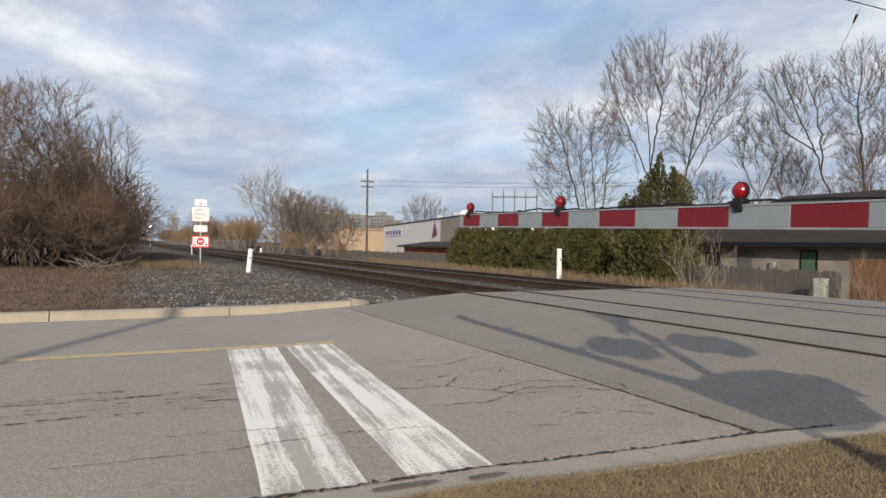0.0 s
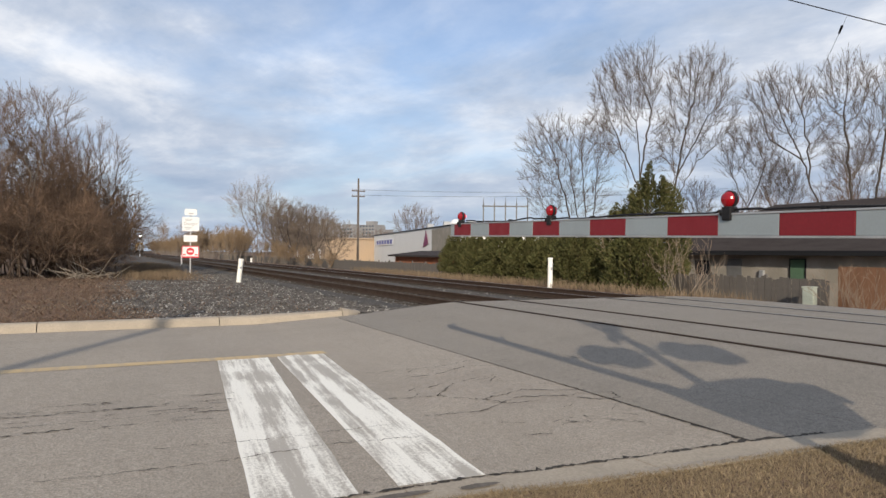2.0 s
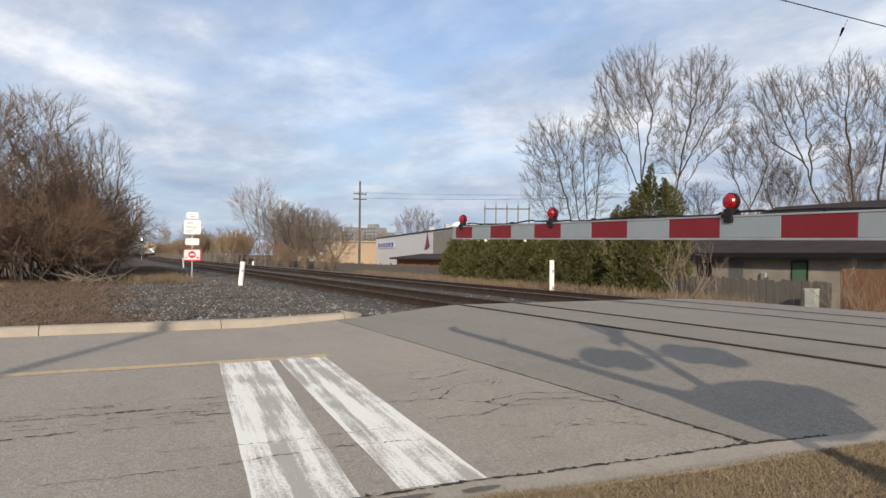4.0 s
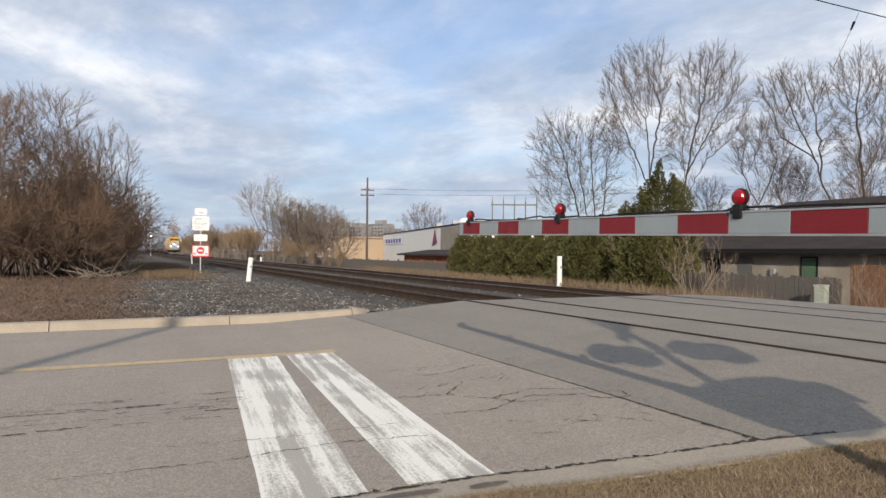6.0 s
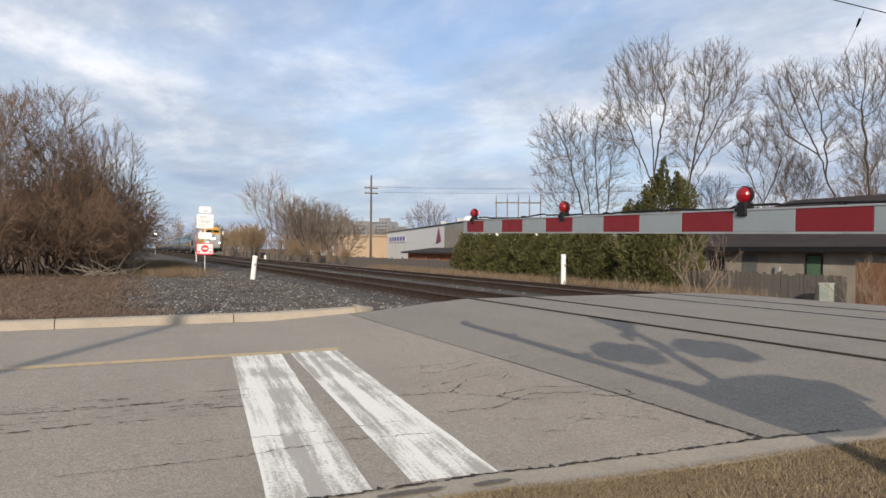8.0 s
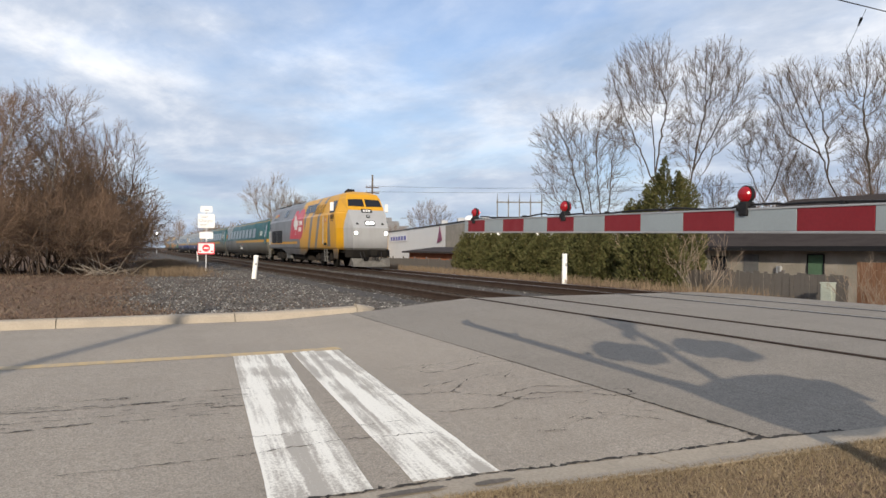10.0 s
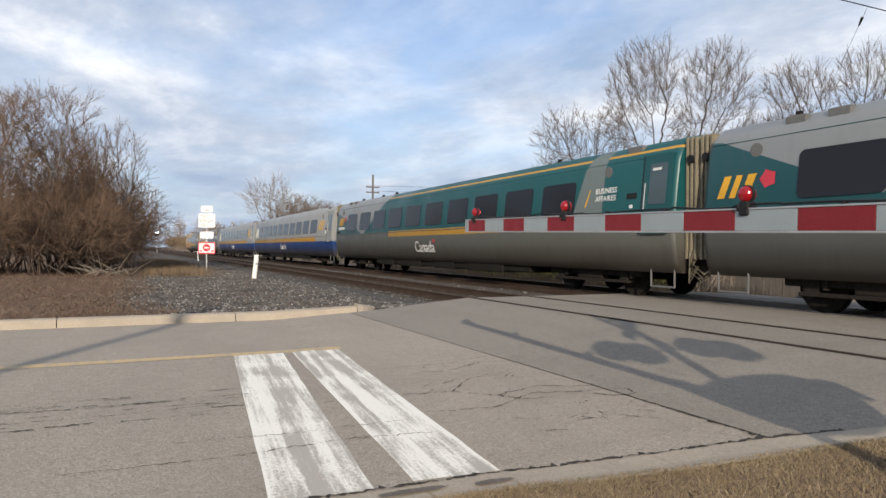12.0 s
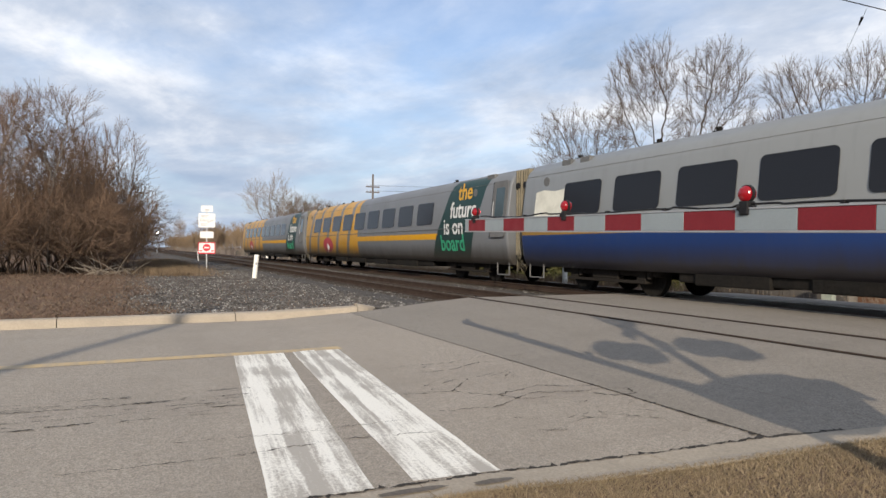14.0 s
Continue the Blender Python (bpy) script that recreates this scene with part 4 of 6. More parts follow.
for x, y, a, s, k in ((-84, 20.8, 60, 0.95, 1), (-78, 22.0, 140, 0.82, 1), (-96, 23.5, 200, 0.95, 1), (-72, 22.5, 20, 0.66, 1), (-88, 24, 280, 0.9, 1),
                      (-205, 62, 30, 0.9, 1), (-200, 78, 20, 1.1, 1), (-150, 67.5, 10, 1.55, 1), (-106, 70, 200, 0.9, 1), (-112, 26, 60, 0.9, 1), (-104, 27, 10, 0.8, 1), (-220, 58, 90, 1.1, 1),
                      (-190, 22, 60, 0.9, 1), (-230, 24, 80, 1.0, 0), (-260, 28, 20, 1.1, 1), (-300, 20, 0, 1.1, 0), (-340, 6, 60, 1.3, 1), (-380, 12, 20, 1.3, 1), (-330, 30, 100, 1.2, 1), (-420, 20, 0, 1.5, 1), (-420, 2, 30, 1.4, 1),
                      (-130, 31, 70, 0.8, 1), (-152, 37, 150, 0.9, 1), (-175, 44, 230, 0.95, 1), (-240, 110, 40, 1.3, 1), (-250, 90, 140, 1.2, 1), (-230, 74, 250, 1.1, 1)):
    again((willow, far_tree)[k], at(x, y, a, s))
brush = put(make_tree("bare_shrub", "pale tan leafless brush beside the tracks", 97, 5.6, 14, (6, 5, 4), 0.45, 0.07, 0.10, BARK_PALE, BRUSH, 0.05, 0.016, 0.4, 1.6, group=G), at(-118, 18.0))
for k in range(22):
    x = -112 - k * 11.0
    again(brush, at(x, 18.5 + (k % 3) * 1.6, k * 67 % 360, 1.0 + 0.05 * (k % 4)))
for x, y, s in ((-68, 20.4, 0.40), (-74, 20.0, 0.45), (-82, 19.3, 0.55), (-90, 19.0, 0.65)):
    again(brush, at(x, y, x * 31 % 360, s), "low leafless brush in front of the board fence")
sapling = put(make_tree("bare_sapling", "thin pale leafless saplings in front of the board fence", 99, 3.6, 4, (4, 3, 2), 0.5, 0.06, 0.10, BARK_PALE, TWIG_TAN, 0.035, 0.006, 0.35, 0.7, group=G), at(-20.6, 19.6))
for x, y, s in ((-19.2, 20.1, 0.85), (-17.6, 19.9, 0.55), (-12.9, 20.6, 0.62), (-18.6, 19.4, 0.7), (-12.0, 20.2, 0.6)):
    again(sapling, at(x, y, x * 57 % 360, s))


# evergreen hedge
def make_cedar(name, label, seed, height, width, count, cone=0.0, group=""):
    rnd = random.Random(seed)
    t = thing(name, label, "hedge shrub" if cone < 0.5 else "tree", group=group)
    w = Wood()
    for s in range(5):
        a = s * 1.26
        w.limb([Vector((math.cos(a) * 0.1, math.sin(a) * 0.1, -0.2)), Vector((math.cos(a) * width * 0.25, math.sin(a) * width * 0.25, height * 0.55)), Vector((math.cos(a) * width * 0.2, math.sin(a) * width * 0.2, height * 0.85))], [0.06, 0.04, 0.01], 5)
    part("trunk", w.mesh("trunk", BARK_BROWN), BARK_BROWN, t)
    v, f = [], []
    for _ in range(count):
        u = rnd.random() ** 0.8
        z = height * (0.02 + 0.98 * u)
        full = (1 - cone) * (1 - max(0, u - 0.6) ** 2 * 4.0) + cone * (1 - u) ** 0.75
        a = rnd.uniform(0, 6.283)
        lump = 1 + 0.5 * noise.noise((math.cos(a) * 2.2 + seed, math.sin(a) * 2.2, z * 1.3)) + 0.22 * noise.noise((math.cos(a) * 6, math.sin(a) * 7, z * 4))
        rad = width * max(0.03, full) * lump * (1 - 0.45 * rnd.random() ** 2.2)
        p = Vector((math.cos(a) * rad, math.sin(a) * rad, z + 0.30 * height * noise.noise((math.cos(a) * 1.6 + seed, math.sin(a) * 1.6, 2)) * u))
        d = Vector((math.cos(a) + rnd.gauss(0, 0.5), math.sin(a) + rnd.gauss(0, 0.5), 0.9 + rnd.gauss(0, 0.4))).normalized()
        s = rnd.uniform(0.035, 0.095)
        e = d.orthogonal().normalized()
        e.rotate(Matrix.Rotation(rnd.uniform(0, 6.283), 3, d))
        b = len(v)
        v += [tuple(p - e * s * 0.25), tuple(p + e * s * 0.25), tuple(p + d * s + e * s * 0.3), tuple(p + d * s * 1.7), tuple(p + d * s - e * s * 0.3)]
        f.append((b, b + 1, b + 2, b + 3, b + 4))
    raw("foliage", v, f, CEDAR, t)
    return t


G = "evergreen hedge shrubs"
ced = put(make_cedar("cedar_shrub", "dense dark green evergreen hedge shrub", 3, 2.75, 1.15, 15000, 0.1, G), at(-36.2, 19.3))
ced2 = put(make_cedar("cedar_shrub", "shaggy dark green evergreen hedge shrub", 8, 2.6, 1.2, 15000, 0.16, G), at(-34.6, 19.3))
for k, (x, s) in enumerate(((-33.0, 1.0), (-31.4, 0.97), (-29.9, 1.03), (-28.4, 1.0), (-26.9, 1.0), (-25.5, 1.02), (-24.1, 0.97), (-22.8, 1.0), (-21.6, 0.97), (-20.6, 0.93))):
    again((ced, ced2)[k % 2], at(x, 19.3 + 0.3 * ((k * 7) % 3 - 1), k * 77, s * (0.92, 1.08, 1.0, 0.86)[k * 5 % 4]))
spire = put(make_cedar("cedar_tree", "tall dark green evergreen tree with a ragged top", 14, 5.5, 1.65, 26000, 0.32), at(-23.0, 22.3))
again(spire, at(-25.2, 22.4, 120, 0.80), "smaller dark green evergreen tree beside the hedge")
again(spire, at(-43.0, 31.0, 40, 0.66), "small dark evergreen behind the hedge")


# ---- the train: paint schemes laid out by place on the body ----
class Scheme:
    """A paint layout in body space: x along, z up. Later layers cover earlier ones."""

    def __init__(self, name, col, rough=0.42):
        self.m, self.nt, self.n, self.l, self.b = graph(name)
        co = self.n.new("ShaderNodeTexCoord")
        sep = self.n.new("ShaderNodeSeparateXYZ")
        self.l.new(co.outputs["Object"], sep.inputs[0])
        self.x, self.y, self.z = sep.outputs
        self.c = col
        self.rough = rough

    def half(self, a, b, c):
        """1 where a*x + b*z + c > 0."""
        s = calc(self.nt, "ADD", calc(self.nt, "MULTIPLY", self.x, a), calc(self.nt, "MULTIPLY", self.z, b))
        return calc(self.nt, "GREATER_THAN", s, -c)

    def inside(self, outline):
        """1 inside a convex outline of (x, z), anticlockwise."""
        k = None
        for (x0, z0), (x1, z1) in zip(outline, outline[1:] + outline[:1]):
            h = self.half(-(z1 - z0), x1 - x0, x0 * (z1 - z0) - z0 * (x1 - x0))
            k = h if k is None else calc(self.nt, "MULTIPLY", k, h)
        return k

    def disc(self, x, z, rx, rz):
        a = calc(self.nt, "POWER", calc(self.nt, "DIVIDE", calc(self.nt, "SUBTRACT", self.x, x), rx), 2.0)
        b = calc(self.nt, "POWER", calc(self.nt, "DIVIDE", calc(self.nt, "SUBTRACT", self.z, z), rz), 2.0)
        return calc(self.nt, "LESS_THAN", calc(self.nt, "ADD", a, b), 1.0)

    def lay(self, mask, col):
        self.c = mixed(self.nt, mask, self.c, col)
        return self

    def band(self, z0, z1, col, x0=-99, x1=99):
        return self.lay(self.inside([(x0, z0), (x1, z0), (x1, z1), (x0, z1)]), col)

    def done(self, grime=0.5):
        streak = noise_node(self.nt, 3.0, 5, 0.6, (1.4, 1, 0.12))
        broad = noise_node(self.nt, 0.5, 4, 0.6)
        low = span(self.nt, calc(self.nt, "ADD", self.z, calc(self.nt, "MULTIPLY", broad.outputs[0], 0.9)), 1.15, 2.15, grime, 0.0)
        c = mixed(self.nt, span(self.nt, streak.outputs[0], 0.5, 0.78, 0, 0.16), self.c, (0.07, 0.063, 0.055))
        c = mixed(self.nt, low, c, (0.045, 0.037, 0.028))
        # wheel-thrown brake dust and road dirt, plus painted shade along the turned-in undersides
        film_shade = span(self.nt, calc(self.nt, "ADD", self.z, calc(self.nt, "MULTIPLY", streak.outputs[0], 0.35)), 0.92, 1.42, 0.88, 0.0)
        c = mixed(self.nt, film_shade, c, (0.028, 0.023, 0.018))
        self.l.new(c, self.b.inputs["Base Color"])
        self.l.new(span(self.nt, broad.outputs[0], 0.3, 0.7, self.rough - 0.06, self.rough + 0.14), self.b.inputs["Roughness"])
        relief(self.nt, self.b, noise_node(self.nt, 1.3, 3).outputs[0], 0.05, 0.02)
        return self.m


P_GREY, P_SILVER, P_TEAL, P_BLUE = (0.132, 0.141, 0.154), (0.225, 0.235, 0.235), (0.003, 0.060, 0.066), (0.004, 0.034, 0.155)
P_YELLOW, P_GOLD, P_RED, P_DGREEN = (0.52, 0.265, 0.006), (0.36, 0.20, 0.025), (0.45, 0.03, 0.05), (0.008, 0.032, 0.031)


def slant(x0, z0, x1, z1, w):
    return [(x0, z0), (x0 + w, z0), (x1 + w, z1), (x1, z1)]


def paint_loco():
    s = Scheme("locomotive_paint", P_GREY, 0.36)
    s.lay(s.inside([(7.92, 1.72), (10.7, 1.72), (9.72, 3.66), (8.86, 3.66)]), P_RED)
    s.band(1.38, 1.54, P_YELLOW, 0.3, 10.2)
    s.lay(s.half(1, 0.10, -11.1), P_YELLOW)
    s.lay(s.inside([(12.28, 2.1), (12.98, 3.42), (12.18, 3.42)]), P_GREY)
    for x in (13.5, 15.2):
        s.lay(s.inside(slant(x - 0.65, 0.6, x + 0.95, 4.3, 0.50)), P_GREY)
    s.lay(s.inside([(16.8, 1.2), (18.35, 1.2), (18.35, 1.3), (18.1, 3.0), (18.0, 3.0)]), P_GREY)
    s.lay(s.disc(10.85, 2.70, 1.10, 1.03), P_RED)
    s.lay(s.inside([(20.12, 0.9), (22, 0.9), (22, 3.3), (20.12, 3.3)]), (0.30, 0.305, 0.31))
    return s.done(0.6)


def paint_business():
    s = Scheme("teal_business_paint", (0.10, 0.104, 0.097))
    s.lay(s.half(0, 1, -1.78), P_TEAL)
    s.band(1.58, 1.82, P_GOLD, -17.3, 0)
    s.band(3.30, 3.36, P_GOLD)
    s.lay(s.inside([(-26, 1.78), (-22.3, 1.78), (-19.6, 3.7), (-26, 3.7)]), P_SILVER)
    s.lay(s.inside([(-26, 1.78), (-21.6, 1.78), (-21.9, 1.95), (-25.2, 3.2), (-26, 3.28)]), P_TEAL)
    return s.done()


def paint_teal():
    s = Scheme("teal_coach_paint", (0.090, 0.094, 0.085))
    s.lay(s.half(0, 1, -1.78), P_TEAL)
    s.band(3.28, 3.345, P_GOLD)
    s.band(1.60, 1.84, P_GOLD, -17.3, -5.0)
    s.lay(s.inside([(-26, 1.78), (-20.8, 1.78), (-16.9, 3.8), (-26, 3.8)]), P_SILVER)
    s.lay(s.inside([(-26, 1.78), (-21.0, 1.78), (-23.6, 2.55), (-26, 3.1)]), P_TEAL)
    s.lay(s.inside([(-3.95, 1.84), (-2.75, 1.84), (-2.75, 3.8), (-3.25, 3.8)]), (0.10, 0.125, 0.125))
    return s.done()


def paint_blue():
    s = Scheme("blue_silver_coach_paint", P_SILVER)
    s.band(0.3, 1.48, P_BLUE)
    s.band(1.48, 1.74, P_GOLD, -26, -4.0)
    return s.done(0.30)


def paint_future():
    s = Scheme("grey_yellow_coach_paint", P_GREY)
    s.band(1.42, 1.64, P_YELLOW, -14.9, -5.0)
    s.lay(s.half(-1, 0.0, -14.85), P_YELLOW)
    for x in (-16.2, -18.2, -20.2, -22.2, -24.2):
        s.lay(s.inside(slant(x - 0.75, 0.5, x + 0.45, 3.8, 0.42)), P_GREY)
    s.lay(s.disc(-20.3, 1.25, 1.0, 0.42), P_RED)
    s.lay(s.inside([(-6.0, 0.6), (-2.95, 0.6), (-1.75, 3.45), (-4.35, 3.45)]), P_DGREEN)
    return s.done(0.3)


DIAPHRAGM = weathered("beige_end_diaphragm", (0.19, 0.165, 0.115), 0.8, 20, 2, 0.25)
LOGO_YELLOW = weathered("yellow_mark", (0.60, 0.32, 0.02), 0.5, 20, 2, 0.08, bump=0)
LOGO_WHITE = weathered("white_lettering", (0.62, 0.62, 0.61), 0.5, 20, 2, 0.08, bump=0)
LOGO_RED = weathered("red_mark", (0.45, 0.03, 0.05), 0.5, 20, 2, 0.08, bump=0)
LOGO_GREEN = weathered("green_lettering", (0.03, 0.30, 0.16), 0.5, 20, 2, 0.08, bump=0)
STEP_GREY = weathered("dull_grey_paint", (0.12, 0.12, 0.118), 0.6, 20, 2, 0.2)
SIDE = [(1.36, 0.60), (1.48, 0.82), (1.56, 1.35), (1.575, 1.76), (1.52, 2.35), (1.435, 3.05), (1.33, 3.30), (1.10, 3.50), (0.7, 3.60), (0.3, 3.645)]
RING = [(y, z) for y, z in SIDE] + [(-y, z) for y, z in SIDE[::-1]]


def side_y(z):
    return float(np.interp(z, [p[1] for p in SIDE], [p[0] for p in SIDE]))


def on_side(x, z, out=0.004, lean=True):
    """A pose on the side that faces the road: its own x runs forward, its y up the side, its z outward."""
    y = side_y(z) + out
    tilt = math.degrees(math.atan2(side_y(z - 0.15) - side_y(z + 0.15), 0.3)) if lean else 0
    return pose(x, -y, z, 90 - tilt, 0, 0)


def make_bogie(parent, x, base, r, name="bogie", axles=2):
    bg = new(name)
    bg.parent = parent
    bg.location = (x, 0, 0)
    fr = bmesh.new()
    for s in (-1, 1):
        add_box(fr, -base / 2 - 0.55, base / 2 + 0.55, s * 1.02 - 0.09, s * 1.02 + 0.09, 0.46, 0.66, 0.03)
        add_box(fr, -0.5, 0.5, s * 1.06 - 0.11, s * 1.06 + 0.11, 0.36, 0.78, 0.04)
        add_box(fr, -base / 2 - 0.2, base / 2 + 0.2, s * 1.16 - 0.04, s * 1.16 + 0.04, 0.30, 0.37, 0.01)
    add_box(fr, -0.35, 0.35, -1.0, 1.0, 0.45, 0.75)
    part("bogie_frame", fr, UNDER_PALE, bg)
    for k in (-1, 1):
        for s in (-1, 1):
            w = tube((k * base / 2, s * 0.69, r), (k * base / 2, s * 0.80, r), r, sides=28)
            add_tube(w, (k * base / 2, s * 0.66, r), (k * base / 2, s * 0.70, r), r + 0.025, sides=28)
            add_tube(w, (k * base / 2, s * 0.80, r), (k * base / 2, s * 1.0, r), 0.12, sides=12)
            part("wheel", w, UNDER, bg)
            a = box(k * base / 2 - 0.16, k * base / 2 + 0.16, s * 1.02 - 0.13, s * 1.02 + 0.13, r - 0.16, r + 0.17, 0.03)
            add_tube(a, (k * base / 2 + 0.28, s * 1.12, 0.42), (k * base / 2 + 0.28, s * 1.12, 0.8), 0.07, sides=8)
            part("axle_box", a, UNDER_PALE, bg)
    return bg


WIN = plate(rounded(1.50, 0.84, 0.11), "z", 0.012)
WIN_MESH = bpy.data.meshes.new("window")
WIN.to_mesh(WIN_MESH)
WIN_MESH.materials.append(GLASS_DARK)


def logo_bars(parent, x, z, s, mats=(None, None)):
    """Three slanting yellow strokes and a red leaf blot, with a row of small bars beneath."""
    for k, (dx, w) in enumerate(((0, 0.20), (0.34, 0.17), (0.66, 0.22))):
        o = part("emblem_bar", plate([((dx - 0.08) * s, -0.26 * s), ((dx - 0.08 + w) * s, -0.26 * s), ((dx + 0.10 + w) * s, 0.26 * s), ((dx + 0.10) * s, 0.26 * s)], "z", 0.003), mats[0] or LOGO_YELLOW, parent)
        o.matrix_basis = on_side(x, z)
    if mats[1]:
        o = part("emblem_blot", plate([(s * (1.28 + 0.17 * math.cos(a) * (1 + 0.3 * (k % 2))), s * (0.12 + 0.17 * math.sin(a) * (1 + 0.3 * (k % 2)))) for k, a in enumerate(np.linspace(0, 6.283, 11)[:-1])], "z", 0.003), mats[1], parent)
        o.matrix_basis = on_side(x, z)


def make_coach(kind, paint, label):
    c = thing("passenger_coach", label, "railway coach", group="coaches of the train")
    L0, L1 = -25.52, -0.38
    body = loft([[(x, y * k, 0.62 + (z - 0.62) * kz) for y, z in RING] for x, k, kz in ((L0, 0.97, 0.985), (L0 + 0.12, 1, 1), (L1 - 0.12, 1, 1), (L1, 0.97, 0.985))])
    for f in body.faces:
        f.smooth = abs(f.normal.x) < 0.5
    part("body", body, paint, c)
    first = 1 if kind in ("business", "future") else 0
    n = {"business": 9, "teal": 10, "blue": 10, "future": 9}[kind]
    for s in (-1, 1):
        for k in range(first, first + n):
            w = new("window", WIN_MESH)
            w.parent = c
            m = on_side(-4.61 - 2.01 * k, 2.41)
            w.matrix_basis = m if s < 0 else Matrix.Rotation(math.pi, 4, "Z") @ pose(4.61 + 2.01 * k, 0, 0) @ Matrix.Translation((0, m.translation.y, m.translation.z)) @ m.to_3x3().to_4x4()
    # end door with its pane
    door = part("door", plate(rounded(0.88, 1.76, 0.10), "z", 0.015), STEP_GREY if kind not in ("business", "teal") else paint_door_teal, c, "grey end door" if kind not in ("business", "teal") else "teal end door")
    door.matrix_basis = on_side(-0.92, 2.32, 0.0)
    if kind == "blue":
        door.data.materials[0] = DOOR_SILVER
    p = part("door_pane", plate(rounded(0.52, 0.90, 0.06), "z", 0.006), PANE_TEAL, door)
    p.matrix_basis = pose(0.02, 0.22, 0.015)
    h = part("handle", tube((-0.36, -0.35, 0.03), (-0.36, 0.25, 0.03), 0.015, sides=6), GALV, door)
    r = part("door_frame", tube((-0.46, -0.88, 0.01), (-0.46, 0.88, 0.01), 0.012, sides=5), BLACK, door)
    # roof gear
    for x, w in ((-1.9, 0.5), (-22.9, 0.4), (-23.7, 0.4)):
        part("roof_hatch", box(x - w / 2, x + w / 2, -1.27, -1.0, 3.33, 3.50, 0.02), STEP_GREY, c)
    for x in (-24.3, -21.2, -19.4, -6.2):
        b = tube((x, -0.35, 3.58), (x, -0.35, 3.76), 0.07, sides=8)
        add_box(b, x - 0.12, x + 0.12, -0.45, -0.25, 3.60, 3.68, 0.01)
        part("roof_vent", b, UNDER, c)
    part("gutter", tube((L0 + 0.1, -side_y(3.16) - 0.006, 3.16), (L1 - 0.1, -side_y(3.16) - 0.002, 3.16), 0.007, sides=6), STEP_GREY if kind == "future" else DOOR_SILVER if kind == "blue" else paint_door_teal, c)
    part("belt_rail", tube((L0 + 0.1, -1.585, 1.79), (L1 - 0.1, -1.585, 1.79), 0.014, sides=6), STEP_GREY if kind != "blue" else DOOR_SILVER, c)
    ring = part("speaker_ring", tube((-2.62, -side_y(2.95) + 0.02, 2.95), (-2.62, -side_y(2.95) - 0.015, 2.95), 0.13, sides=20), STEP_GREY, c)
    ring = part("speaker_ring", tube((-24.35, -side_y(2.95) + 0.02, 2.95), (-24.35, -side_y(2.95) - 0.015, 2.95), 0.13, sides=20), STEP_GREY, c)
    # ends: diaphragm, hoses, steps
    for x0, x1, e in ((L1, -0.02, 1), (-25.89, L0, -1)):
        d = bmesh.new()
        add_box(d, x0, x1, -1.22, 1.22, 0.95, 3.42, 0.05)
        for k in range(3):
            xx = x0 + (x1 - x0) * (k + 0.5) / 3
            add_box(d, xx - 0.03, xx + 0.03, -1.27, 1.27, 0.9, 3.46, 0.01)
        part("diaphragm", d, DIAPHRAGM, c, "dirty beige end diaphragm")
        for k in range(3):
            pts = [Vector((x0 + 0.1 * e, -1.2 + 0.1 * k, 1.25)), Vector((x0 + 0.2 * e, -1.3, 0.85 - 0.1 * k)), Vector(((x0 + x1) / 2, -1.3, 0.6 - 0.1 * k)), Vector((x1, -1.22, 0.75))]
            ho = Wood()
            ho.limb(pts, [0.025] * 4, 6)
            part("hose", ho.mesh("hose", DIAPHRAGM), DIAPHRAGM, c)
        lamp = part("marker_lamp", tube(((x0 + x1) / 2, -1.22, 3.0), ((x0 + x1) / 2, -1.31, 3.0), 0.09, sides=12), BLACK, c)
        st = bmesh.new()
        xs = L1 - 0.5 if e > 0 else L0 + 0.6
        for k in (-0.35, 0.35):
            add_tube(st, (xs + k, -1.38, 0.7), (xs + k, -1.38, 0.28), 0.022, sides=6)
        add_tube(st, (xs - 0.35, -1.38, 0.29), (xs + 0.35, -1.38, 0.29), 0.022, sides=6)
        part("step_iron", st, STEP_GREY, c)
    # under the floor
    und = box(-19.6, -6.3, -1.30, 1.30, 0.40, 0.82, 0.04)
    for x, w in ((-18.2, 1.8), (-15.4, 2.2), (-12.1, 1.6), (-9.0, 2.4)):
        add_box(und, x - w / 2, x + w / 2, -1.36, 1.36, 0.36, 0.74, 0.03)
    part("equipment_box", und, UNDER, c, "black underfloor equipment")
    part("underframe", box(L0 + 0.1, L1 - 0.1, -1.34, 1.34, 0.60, 0.74, 0.03), UNDER, c)
    for x in (-3.7, -22.2):
        make_bogie(c, x, 2.55, 0.46)
    cp = box(-0.40, 0.02, -0.14, 0.14, 0.72, 1.0, 0.03)
    part("coupler", cp, UNDER, c)
    cp = box(-25.93, -25.5, -0.14, 0.14, 0.72, 1.0, 0.03)
    part("coupler", cp, UNDER, c)
    return c


PANE_TEAL = weathered("door_pane_glass", (0.05, 0.075, 0.085), 0.15, 5, 1, 0.1, bump=0)
paint_door_teal = weathered("teal_door_paint", P_TEAL, 0.45, 20, 1.2, 0.12)
DOOR_SILVER = weathered("silver_door_paint", P_SILVER, 0.45, 20, 1.2, 0.08)


